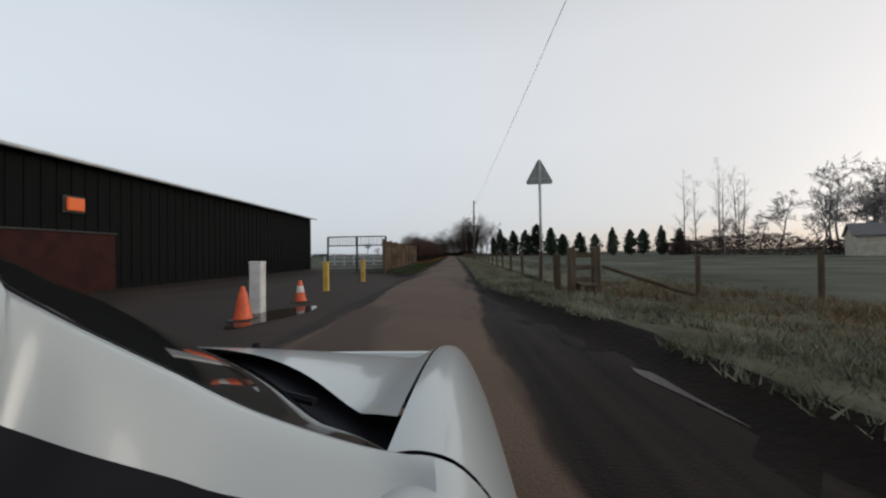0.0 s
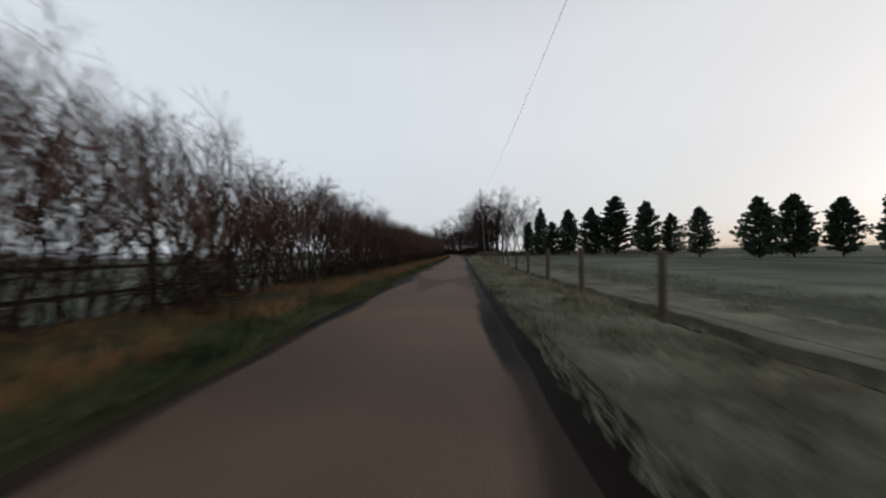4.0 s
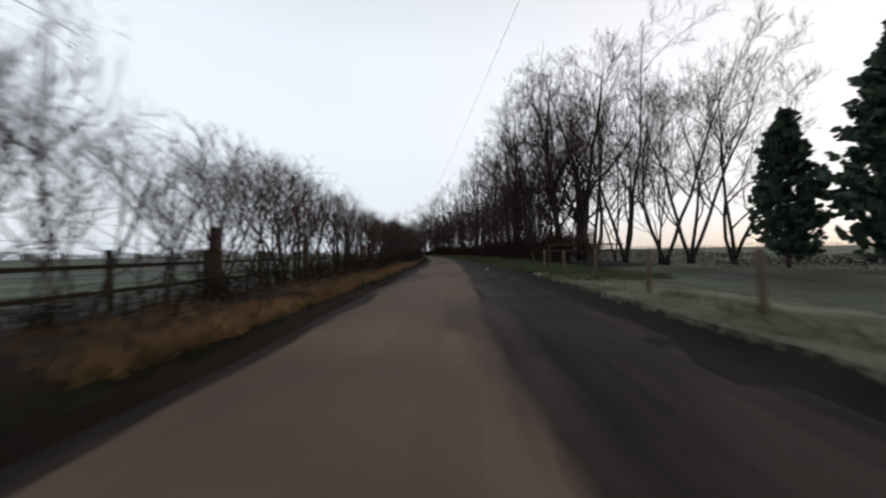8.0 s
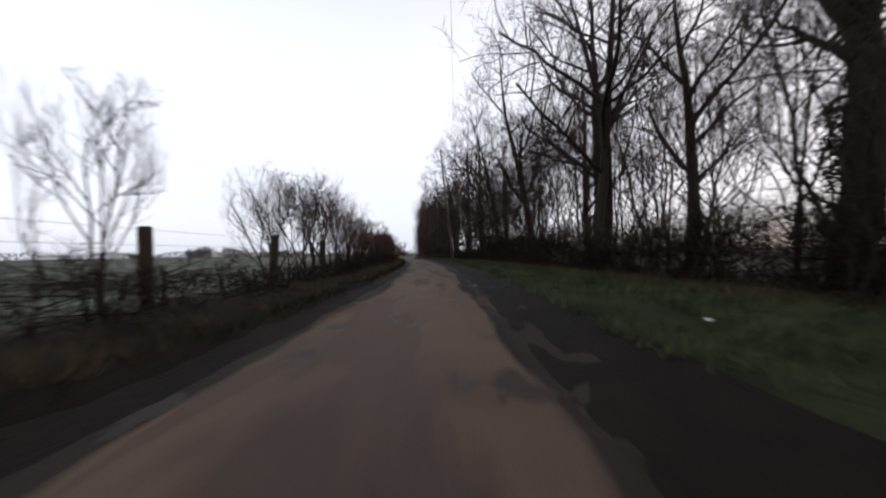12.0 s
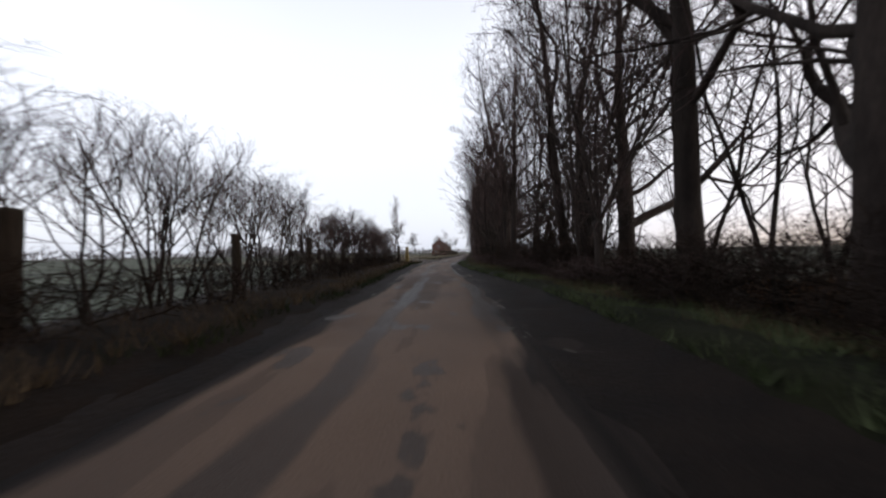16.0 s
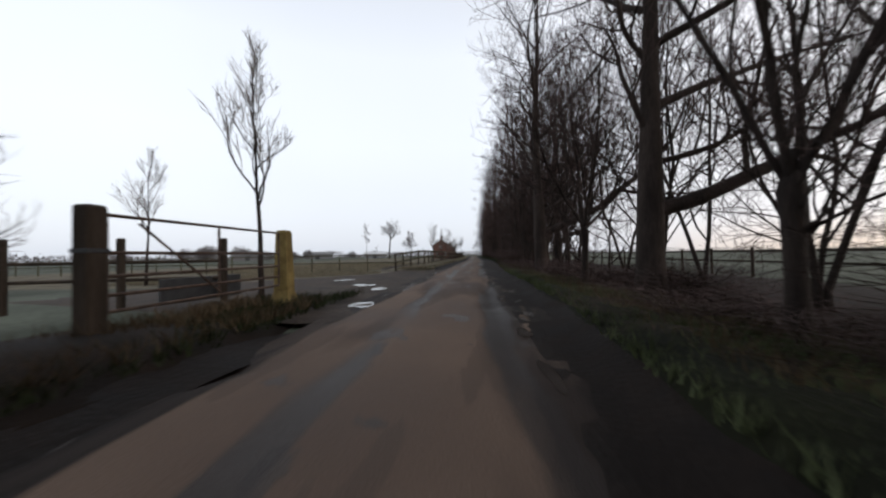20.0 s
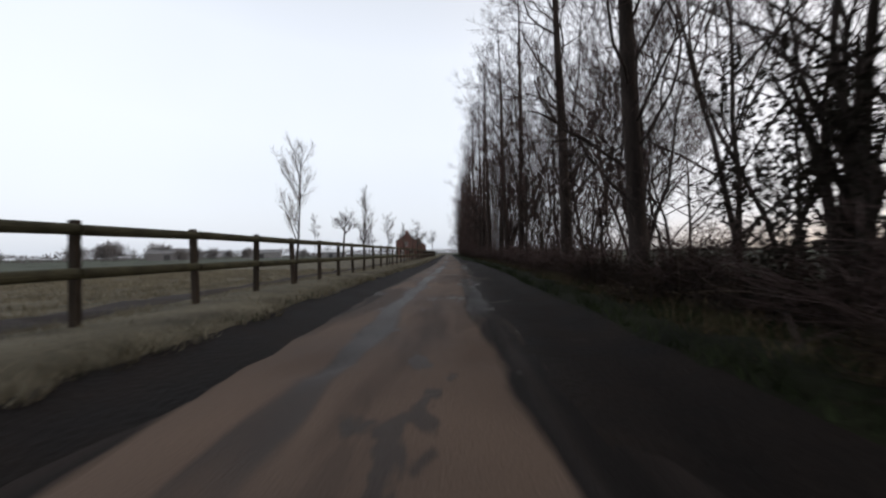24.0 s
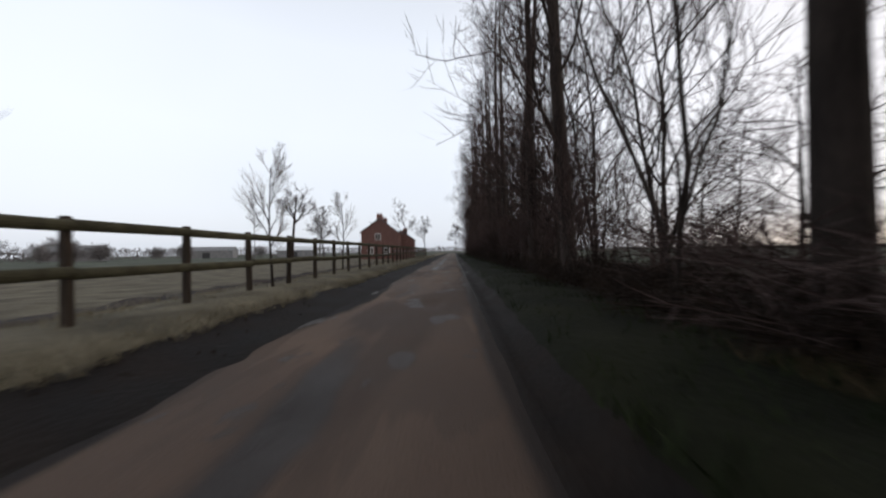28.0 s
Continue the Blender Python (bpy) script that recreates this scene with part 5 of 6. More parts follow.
def build_yard_gate():
    e = thing("yard_gate", "dark steel yard gate with a lattice head", "gate", on(0, 0))
    s, a, b = 22.6, -8.7, -4.75
    fr = Geo()
    for u in (a, (a + b) / 2, b):
        fr.box((u - 0.05, s - 0.05, -0.2), (u + 0.05, s + 0.05, 2.38), 0.008)
    part("frame", fr, M_STEEL_DARK, e)
    for z in (2.4, 1.8):
        g = Geo()
        g.box((a, s - 0.04, z - 0.035), (b, s + 0.04, z + 0.035), 0.006)
        part("rail", g, M_STEEL_DARK, e)
    for z in (0.3, 0.5, 0.7, 0.9, 1.15):
        g = Geo()
        g.tube([(a + 0.05, s - 0.02, z), (b - 0.05, s - 0.02, z)], [0.024, 0.024], 8)
        part("gate_bar", g, M_GALV, e)
    bar = Geo()
    bar.tube([(0, 0, 1.8), (0, 0, 2.38)], [0.018, 0.018], 6)
    bm_ = bar.mesh("bar", M_STEEL_DARK)
    n = 22
    for k in range(n):
        q = part("bar", bm_, None, e)
        q.matrix_basis = pose(a + 0.12 + (b - a - 0.24) * k / (n - 1), s, 0)
    # pale rail fence of the paddock behind
    f = thing("paddock_fence", "pale rail fence behind the yard gate", "fence", on(0, 0))
    for k in range(9):
        g = Geo()
        g.box((-17.4 + 1.3 * k - 0.05, 43.9, -0.25), (-17.4 + 1.3 * k + 0.05, 44.0, 1.17), 0.01)
        part("post", g, M_FASCIA, f)
    for z in (0.45, 0.95):
        g = Geo()
        g.box((-17.6, 43.85, z - 0.05), (-6.8, 43.9, z + 0.05), 0.01)
        part("rail", g, M_FASCIA, f)


build_yard_gate()


def lathe(g, prof, n=20):
    k = len(g.v)
    for r, z in prof:
        for j in range(n):
            a = 2 * math.pi * j / n
            g.v.append((r * math.cos(a), r * math.sin(a), z))
    for i in range(len(prof) - 1):
        for j in range(n):
            g.f.append((k + i * n + j, k + i * n + (j + 1) % n, k + (i + 1) * n + (j + 1) % n, k + (i + 1) * n + j))


def traffic_cone(m, h, label, band):
    e = thing("traffic_cone", label, "traffic cone", m, "cones by the yard")
    g = Geo()
    lathe(g, [(0.0, 0.03), (0.16 * h / 0.6, 0.03), (0.15 * h / 0.6, 0.06), (0.11 * h / 0.6, h * 0.45)])
    part("body", g, M_ORANGE, e, smooth=True)
    g = Geo()
    lathe(g, [(0.11 * h / 0.6, h * 0.45), (0.075 * h / 0.6, h * 0.75)])
    part("sleeve", g, band, e, smooth=True)
    g = Geo()
    lathe(g, [(0.075 * h / 0.6, h * 0.75), (0.035, h * 0.98), (0.03, h), (0, h)])
    part("tip", g, M_ORANGE, e, smooth=True)
    g = Geo()
    g.box((-0.2 * h / 0.6, -0.2 * h / 0.6, 0), (0.2 * h / 0.6, 0.2 * h / 0.6, 0.03), 0.01)
    part("base", g, M_RUBBER, e)


traffic_cone(on(6.1, -3.95, -0.045, 12), 0.62, "dull orange traffic cone standing beside the white post", M_ORANGE)
traffic_cone(on(8.5, -4.0, -0.045, 50), 0.55, "small orange and white traffic cone on the verge", M_WHITE)


def square_post(name, s, u, w, h, material, cap, label, group):
    e = thing(name, label, "bollard", on(s, u, -0.05, 6), group)
    g = Geo()
    g.box((-w / 2, -w / 2, -0.1), (w / 2, w / 2, h), 0.02)
    part("shaft", g, material, e)
    g = Geo()
    g.box((-w / 2 - 0.008, -w / 2 - 0.008, h - 0.03), (w / 2 + 0.008, w / 2 + 0.008, h + 0.025), 0.015)
    part("cap", g, cap, e)


square_post("white_bollard", 6.9, -4.15, 0.24, 1.05, M_WHITE, M_WHITE, "square white plastic bollard at the yard's edge", "yard posts")
square_post("yellow_bollard", 11.1, -4.35, 0.17, 0.95, M_YELLOW, M_YELLOW, "yellow painted bollard on the verge", "yard posts")
square_post("yellow_bollard", 15.0, -4.2, 0.17, 0.95, M_YELLOW, M_YELLOW, "yellow painted bollard on the verge", "yard posts")


# ---- right side: sign, stile, fences, poles ----
def build_sign():
    e = thing("road_sign", "triangular road sign on a grey pole, seen from behind", "road sign", on(11.6, 2.85, 0.0, -4))
    g = Geo()
    g.tube([(0, 0, -0.3), (0, 0, 4.25)], [0.045, 0.045], 12)
    part("pole", g, M_GALV, e, smooth=True)
    g = Geo()
    pts = []
    for cx, cz in ((-0.37, 3.5), (0.37, 3.5), (0, 4.2)):
        a0 = math.atan2(cz - 3.73, cx)
        for k in (-2, -1, 0, 1, 2):
            a = a0 + k * 0.5
            pts.append((cx + 0.07 * math.cos(a), cz + 0.07 * math.sin(a)))
    n = len(pts)
    g.add([(x, 0.05, z) for x, z in pts] + [(x, 0.056, z) for x, z in pts], [tuple(range(n)), tuple(reversed(range(n, 2 * n)))] + [(i, (i + 1) % n, n + (i + 1) % n, n + i) for i in range(n)])
    part("plate", g, M_SIGN_BACK, e)
    for z in (3.62, 3.95):
        g = Geo()
        g.box((-0.25 + (z - 3.62) * 0.4, 0.03, z - 0.02), (0.25 - (z - 3.62) * 0.4, 0.049, z + 0.02), 0.004)
        part("channel", g, M_GALV, e)
        g = Geo()
        g.tube([(0, 0, z - 0.025), (0, 0, z + 0.025)], [0.055, 0.055], 12)
        part("clip", g, M_GALV, e)


build_sign()


def fence_post(geo_mesh, e, m):
    q = part("post", geo_mesh, None, e)
    q.matrix_basis = m
    return q


def round_post(r, h, material, chamfer=0.02, below=0.3):
    g = Geo()
    g.tube([(0, 0, -below), (0, 0, h - chamfer), (0, 0, h)], [r, r * 0.97, r * 0.8], 10)
    return g.mesh("post", material)


def right_fence_u(s):
    return 2.75 + 0.75 * sm(80, 117, s) + 1.05 * sm(120, 145, s)


def wires(e, us, s0, s1, zs, ds=3.0, r=0.0035):
    for z in zs:
        g = Geo()
        pts = [at(s, us(s), z) for s in np.arange(s0, s1 + 0.1, ds)]
        g.tube(pts, [r] * len(pts), 4)
        part("wire", g, M_WIRE, e)


def build_right_fence():
    e = thing("wire_fence", "stock fence of weathered posts and wires along the frosty field", "fence")
    r = random.Random(11)
    pm = [round_post(0.055, 1.12, M_WOOD), round_post(0.06, 1.2, M_WOOD)]
    s = 11.35
    while s < 157:
        q = fence_post(pm[r.randint(0, 1)], e, on(s, right_fence_u(s), -0.05, r.uniform(0, 90), (r.gauss(0, 1.5), r.gauss(0, 1.5))))
        s += 3.05
    wires(e, right_fence_u, 8.6, 156.5, (0.35, 0.65, 0.98))
    # the side fence, square to the lane, from the stile across the field
    e = thing("side_fence", "wire fence running from the stile across the field", "fence")
    for k in range(14):
        fence_post(pm[k % 2], e, on(8.3, 5.7 + 2.8 * k, -0.15, 20 * k, (r.gauss(0, 1.5), r.gauss(0, 1.5))))
    for z in (0.35, 0.62, 0.88):
        g = Geo()
        g.tube([at(8.35, 3.4, z), at(8.3, 22, z), at(8.3, 42, z)], [0.0035] * 3, 4)
        part("wire", g, M_WIRE, e)
    g = Geo()
    g.tube([at(8.35, 3.5, 0.75), at(8.25, 5.6, 0.02)], [0.045, 0.045], 8)
    part("brace", g, M_WOOD, e)


build_right_fence()


def build_stile():
    e = thing("stile", "weathered timber stile with three bars between stout posts", "stile", on(8.6, 0))
    for u in (2.85, 3.45):
        g = Geo()
        g.box((u - 0.085, -0.085, -0.35), (u + 0.085, 0.085, 1.22), 0.015)
        part("post", g, M_WOOD, e)
    for z in (0.42, 0.72, 1.02):
        g = Geo()
        g.box((2.936, -0.05, z - 0.06), (3.364, 0.0, z + 0.06), 0.01)
        part("bar", g, M_WOOD, e)
    g = Geo()
    g.box((2.95, -0.5, 0.28), (3.3, 0.5, 0.34), 0.012)
    part("step", g, M_WOOD, e)
    for y in (-0.4, 0.4):
        g = Geo()
        g.box((3.06, y - 0.05, -0.3), (3.19, y + 0.05, 0.28), 0.01)
        part("step_leg", g, M_WOOD, e)
    g = Geo()
    g.box((2.52, 0.3, -0.3), (2.68, 0.46, 1.05), 0.015)
    part("waymark_post", g, M_WOOD, e)


build_stile()


def utility_pole(s, u, h, lean):
    e = thing("utility_pole", "tall weathered wooden utility pole", "utility pole", on(s, u, -0.1, 0, lean), "utility poles")
    g = Geo()
    g.tube([(0, 0, -0.5), (0, 0, h * 0.5), (0, 0, h)], [0.15, 0.13, 0.10], 14)
    part("shaft", g, M_POLE, e, smooth=True)
    g = Geo()
    g.box((-0.12, -0.17, h - 0.42), (0.52, -0.1, h - 0.34), 0.01)
    part("arm", g, M_POLE, e)
    g = Geo()
    g.tube([(0.45, -0.135, h - 0.34), (0.45, -0.135, h - 0.22)], [0.035, 0.025], 8)
    part("insulator", g, M_WHITE, e)
    g = Geo()
    lathe(g, [(0.0, h - 0.02), (0.105, h - 0.02), (0.11, h + 0.02), (0.0, h + 0.06)], 14)
    part("cap", g, M_GALV, e)


POLES = [(-34.0, 3.4, 9.9), (55.5, 3.05, 9.9), (139.6, 5.5, 15.2), (247.6, 3.5, 14.5)]
for k, (s, u, h) in enumerate(POLES):
    utility_pole(s, u, h, (0.0, (0.0, 0.6, -3.4, -5.5)[k]))
g = Geo()
pts = []
for (s0, u0, h0), (s1, u1, h1) in zip(POLES, POLES[1:]):
    for k in range(16):
        t = k / 16
        p = at(s0, u0 + 0.45, h0 - 0.22).lerp(at(s1, u1 + 0.45, h1 - 0.22), t)
        p.z -= 4 * 0.7 * t * (1 - t)
        pts.append(p)
pts.append(at(POLES[-1][0], POLES[-1][1] + 0.45, POLES[-1][2] - 0.22))
g.tube(pts, [0.010] * len(pts), 5)
solo("overhead_wire", g, M_WIRE, "thin dark overhead wire slung between the poles", "cable")


# ---- left side: rails and posts in the hedge, gate, rail fence ----
def build_hedge_fence():
    e = thing("hedge_rail_fence", "dark wet rail fence behind the bare hedge", "fence")
    pm = round_post(0.06, 1.25, M_WOOD_DARK)
    rl = Geo()
    rl.box((-0.02, 0, -0.038), (0.02, 2.42, 0.038), 0.008)
    rm = rl.mesh("rail", M_WOOD_DARK)
    s = 40.0
    while s < 158:
        fence_post(pm, e, on(s, -6.3, 0.0))
        for z in (0.5, 0.95):
            q = part("rail", rm, None, e)
            q.matrix_basis = on(s, -6.22, z)
        s += 2.4
    e = thing("hedge_post_fence", "stout dark posts strung with barbed wire in the hedge", "fence")
    pm = [round_post(0.115, 1.62, M_WOOD_DARK, 0.03), round_post(0.10, 1.55, M_WOOD_DARK, 0.03)]
    r = random.Random(21)
    s = 127.4
    while s < 277:
        fence_post(pm[r.randint(0, 1)], e, on(s, -4.75 - 0.25 * sm(200, 215, s), 0.05, r.uniform(0, 360), (r.gauss(0, 1.5), r.gauss(0, 1.5))))
        s += 4.1
    wires(e, lambda q: -4.75 - 0.25 * sm(200, 215, q), 127.4, 278.9, (0.5, 0.9, 1.3, 1.55), 4.1)


build_hedge_fence()


def build_gate():
    e = thing("field_gate", "closed rusty tubular field gate beside the lane", "gate", on(280.55, -4.5, 0.0))
    for z in (0.45, 0.66, 0.9, 1.2, 1.68):
        g = Geo()
        g.tube([(0, -1.9, z), (0, 1.88, z)], [0.024, 0.024], 8)
        part("bar", g, M_RUST, e)
    for y in (-1.9, 1.88, 0.0):
        g = Geo()
        g.tube([(0, y, 0.43), (0, y, 1.7)], [0.022, 0.022], 8)
        part("upright", g, M_RUST, e)
    g = Geo()
    g.tube([(0.03, -1.5, 1.6), (0.03, 0.0, 0.5)], [0.018, 0.018], 8)
    part("brace", g, M_RUST, e)
    for s, w, mt, lb in ((278.5, 0.24, M_WOOD_DARK, "stout dark timber hanging post"), (282.65, 0.27, M_LICHEN, "squat timber gatepost yellow with lichen")):
        p = thing("gate_post", lb, "gatepost", on(s, -4.5, 0.0), "gateposts")
        g = Geo()
        if mt is M_LICHEN:
            g.tube([(0, 0, -0.4), (0, 0, 0.0), (0, 0, 0.3), (0, 0, 1.7), (0, 0, 1.76)], [0.36, 0.33, 0.24, 0.185, 0.15], 4)
        else:
            g.box((-w / 2, -w / 2, -0.4), (w / 2, w / 2, 1.78), 0.03)
        part("shaft", g, mt, p)
        if mt is not M_LICHEN:
            g = Geo()
            g.box((-w / 2 - 0.006, -w / 2 - 0.006, 1.2), (w / 2 + 0.006, w / 2 + 0.006, 1.25), 0.004)
            part("strap", g, M_STEEL_DARK, p)
    # a length of old fence behind the gate
    f = thing("old_fence", "old timber fence behind the field gate", "fence")
    pm = round_post(0.09, 1.75, M_WOOD_DARK, 0.03)
    for s, u in ((283.3, -6.6), (282.4, -8.6), (281.8, -11.0), (281.2, -13.4)):
        fence_post(pm, f, on(s, u, -0.1))
    for z in (0.6, 1.05):
        g = Geo()
        g.tube([at(283.3, -6.6, z), at(281.2, -13.4, z)], [0.045, 0.045], 8)
        part("rail", g, M_WOOD_DARK, f)
    g = Geo()
    g.box((-1.1, -0.03, 0.15), (1.1, 0.03, 0.75), 0.01)
    solo("sheet_panel", g, M_STEEL_DARK, "rusty dark sheet leaning behind the gate", "panel", on(283.0, -6.9, -0.1, 80))


build_gate()


def rail_u(s):
    return -4.62 - 1.2 * (1 - sm(299, 309, s))


def build_rail_fence():
    e = thing("rail_fence", "long post-and-rail fence of lichened timber along the lane", "fence")
    r = random.Random(31)
    g = Geo()
    g.box((-0.055, -0.045, -0.4), (0.055, 0.045, 1.41), 0.015)
    pm = g.mesh("post", M_WOOD_DARK)
    rl = Geo()
    n = 7
    ring = [(0.065 * math.sin(math.pi * j / (n - 1)), 0.072 * math.cos(math.pi * j / (n - 1))) for j in range(n)]
    L = 1.8
    vs = [(x, y, z) for y in (0, L) for x, z in ring]
    fs = [(j, j + 1, n + j + 1, n + j) for j in range(n - 1)] + [(n - 1, 0, n, 2 * n - 1), tuple(reversed(range(n))), tuple(range(n, 2 * n))]
    rl.add(vs, fs)
    rm = rl.mesh("rail", M_RAIL)
    s = 299.4
    while s < 400:
        lift = 0.19 - 0.31 * (1 - sm(299, 306, s))
        fence_post(pm, e, on(s, rail_u(s), lift, r.gauss(0, 3), (r.gauss(0, 1), r.gauss(0, 1))))
        turn = -math.degrees(math.atan2(rail_u(s + 1.8) - rail_u(s), 1.8))
        for z in (0.82, 1.4):
            q = part("rail", rm, None, e)
            q.matrix_basis = on(s + 0.004, rail_u(s) + 0.065, z + lift - 0.1 + r.gauss(0, 0.008), turn, (r.gauss(0, 0.25) + math.degrees(0.31 / 1.8 * (sm(299, 306, s + 1.8) - sm(299, 306, s))), 0))
        s += 1.8
    e = thing("cross_fence", "post-and-rail fence crossing the field from the gateway", "fence")
    g = Geo()
    g.box((-0.04, -0.035, -0.4), (0.04, 0.035, 1.36), 0.012)
    pm = g.mesh("post", M_RAIL)
    for k in range(1, 17):
        fence_post(pm, e, on(299.6, -5.82 - 2.2 * k, -0.15, 90 + r.gauss(0, 3)))
    for z in (0.6, 1.16):
        g = Geo()
        g.tube([at(299.6, -5.7, z), at(299.6, -22, z), at(299.6, -40, z)], [0.036] * 3, 8)
        part("rail", g, M_RAIL, e)


build_rail_fence()
for k, (s, u, h) in enumerate([(283.4, -5.6, 6.6), (312.5, -4.8, 4.1), (319.7, -4.8, 4.1), (326.4, -4.8, 3.6), (333.1, -4.8, 3.5), (339.1, -4.8, 3.4), (344.8, -4.8, 3.4), (351.1, -4.8, 3.6), (290.0, -16.0, 6.0), (361, -6.2, 4.0)]):
    bare_tree(YOUNG[k % 2], on(s, u, -0.1, 83 * k), "young bare tree standing behind the fence", group="young trees", name="young_tree", scale=h / 4.6)


# ---- the brick house at the end of the lane ----
def build_house():
    e = thing("house", "red brick farmhouse with a slate roof and chimneys", "house", pose(-77.0, 388.0, -0.16, 0, 0, 22))
    def shell(x0, x1, y0, y1, eave, ridge, name):
        t = 0.3
        xm = (x0 + x1) / 2
        w = Geo()
        w.box((x0, y0, -0.2), (x0 + t, y1, eave))
        w.box((x1 - t, y0, -0.2), (x1, y1, eave))
        for ya in (y0, y1 - t):
            w.box((x0 + t, ya, -0.2), (x1 - t, ya + t, eave))
            w.add([(x0, ya, eave), (x1, ya, eave), (xm, ya, ridge), (x0, ya + t, eave), (x1, ya + t, eave), (xm, ya + t, ridge)], [(0, 1, 2), (5, 4, 3), (1, 4, 5, 2), (0, 2, 5, 3)])
        part(name, w, M_BRICK, e)
        r = Geo()
        for xa in (x0 - 0.25, x1 + 0.25):
            zb = eave - 0.12
            r.add([(xa, y0 - 0.2, zb), (xa, y1 + 0.2, zb), (xm, y1 + 0.2, ridge + 0.05), (xm, y0 - 0.2, ridge + 0.05), (xa, y0 - 0.2, zb + 0.12), (xa, y1 + 0.2, zb + 0.12), (xm, y1 + 0.2, ridge + 0.17), (xm, y0 - 0.2, ridge + 0.17)],
                  [(0, 1, 2, 3), (7, 6, 5, 4), (0, 4, 5, 1), (1, 5, 6, 2), (3, 2, 6, 7), (0, 3, 7, 4)])
        part("roof", r, M_SLATE, e)
        return xm
    xm = shell(-3.2, 3.2, 0, 8.5, 4.7, 7.0, "main_wall")
    shell(0.6, 5.6, 8.6, 18, 3.6, 5.4, "rear_wall")
    for x, y in ((xm - 0.4, 0.5), (xm - 0.4, 7.6), (3.0, 17.2)):
        z = 6.3 if y < 8 else 4.8
        g = Geo()
        g.box((x - 0.1, y - 0.35, z), (x + 0.9, y + 0.35, z + 1.5), 0.03)
        ch = part("chimney", g, M_BRICK, e)
        for k in (0.15, 0.6):
            g = Geo()
            g.tube([(x + k, y, z + 1.5), (x + k, y, z + 1.85)], [0.13, 0.1], 10)
            part("chimney_pot", g, M_BRICK, ch)
    for x, z in ((-1.6, 0.9), (1.2, 0.9), (-0.3, 3.3)):
        fr = Geo()
        for lo, hi in (((x - 0.5, -0.04, z), (x - 0.42, 0.02, z + 1.2)), ((x + 0.42, -0.04, z), (x + 0.5, 0.02, z + 1.2)), ((x - 0.42, -0.04, z), (x + 0.42, 0.02, z + 0.08)), ((x - 0.42, -0.04, z + 1.12), (x + 0.42, 0.02, z + 1.2)), ((x - 0.03, -0.04, z + 0.08), (x + 0.03, 0.02, z + 1.12))):
            fr.box(lo, hi)
        w = part("window", fr, M_WHITE, e)
        g = Geo()
        g.box((x - 0.42, -0.012, z + 0.08), (x + 0.42, -0.004, z + 1.12))
        part("pane", g, M_WATER, w, "dark glass pane")
    w = thing("garden_wall", "low dark garden wall before the farmhouse", "wall", pose(-70.0, 384.0, -0.16, 0, 0, 20))
    g = Geo()
    g.box((-0.15, -16, 0), (0.15, 18, 1.3), 0.03)
    part("wall", g, M_BRICK, w)
    g = Geo()
    g.box((-0.2, -16, 1.302), (0.2, 18, 1.4), 0.03)
    part("coping", g, M_SLATE, w)


build_house()


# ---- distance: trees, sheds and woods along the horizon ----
FAR = [tree_meshes("far_tree", 900 + k, 10 + 2 * k, 0.35, 1, 3, 0.55, 0.4, (4, 6), 0.35, 0.05, bark=M_FARTREE_HAZED, twig=M_FARTREE_HAZED, limbs=12, thin=0.03) for k in range(3)]
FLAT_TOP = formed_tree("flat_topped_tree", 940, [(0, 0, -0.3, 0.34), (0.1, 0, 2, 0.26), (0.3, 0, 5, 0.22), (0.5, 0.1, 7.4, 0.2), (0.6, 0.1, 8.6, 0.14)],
                       [(6.4 + 0.3 * k, 51 * k, 44 - 2 * (k % 3), 3.6 + 0.5 * (k % 2), 0.11) for k in range(8)], 4, (4, 5), M_FARTREE_HAZED, 0.02)
OVAL = tree_meshes("oval_tree", 944, 15, 0.24, 1, 3, 0.42, 0.5, (4, 6), 0.4, 0.02, bark=M_FARTREE_HAZED, twig=M_FARTREE_HAZED, limbs=22, crook=0.03, thin=0.022, reach=(0.14, 0.22))
FAR_BUSH = [shrub_meshes("far_bush", 950 + k, 5.0, 3.4, 12, M_FARTREE_HAZED, 2, (10, 12), 0.15, 0.75, thin=0.03) for k in range(2)]
bare_tree(OVAL, pose(-118.5, 399.5, -0.2), "slim oval bare tree with pale mist put into its colour", group="far trees", name="far_tree")
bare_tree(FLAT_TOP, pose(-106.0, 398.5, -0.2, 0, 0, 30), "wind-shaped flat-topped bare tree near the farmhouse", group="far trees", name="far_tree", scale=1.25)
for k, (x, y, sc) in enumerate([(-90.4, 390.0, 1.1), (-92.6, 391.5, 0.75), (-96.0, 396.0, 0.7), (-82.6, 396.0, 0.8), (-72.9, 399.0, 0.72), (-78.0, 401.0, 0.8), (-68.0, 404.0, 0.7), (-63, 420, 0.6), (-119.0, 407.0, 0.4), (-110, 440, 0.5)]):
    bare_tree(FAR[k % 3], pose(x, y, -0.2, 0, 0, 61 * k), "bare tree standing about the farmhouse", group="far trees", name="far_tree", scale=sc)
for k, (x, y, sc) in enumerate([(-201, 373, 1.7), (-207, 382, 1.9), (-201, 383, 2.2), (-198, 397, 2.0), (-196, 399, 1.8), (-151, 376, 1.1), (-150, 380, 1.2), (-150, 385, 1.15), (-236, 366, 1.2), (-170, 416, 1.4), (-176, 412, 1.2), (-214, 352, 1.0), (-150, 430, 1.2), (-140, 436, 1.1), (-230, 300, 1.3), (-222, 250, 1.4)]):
    shrub(FAR_BUSH[k % 2], pose(x, y, -0.3, 0, 0, 47 * k) @ Matrix.Scale(0.62 * sc, 4), "rounded bare far tree with mist put into its colour", "tree", "far trees", "far_tree")
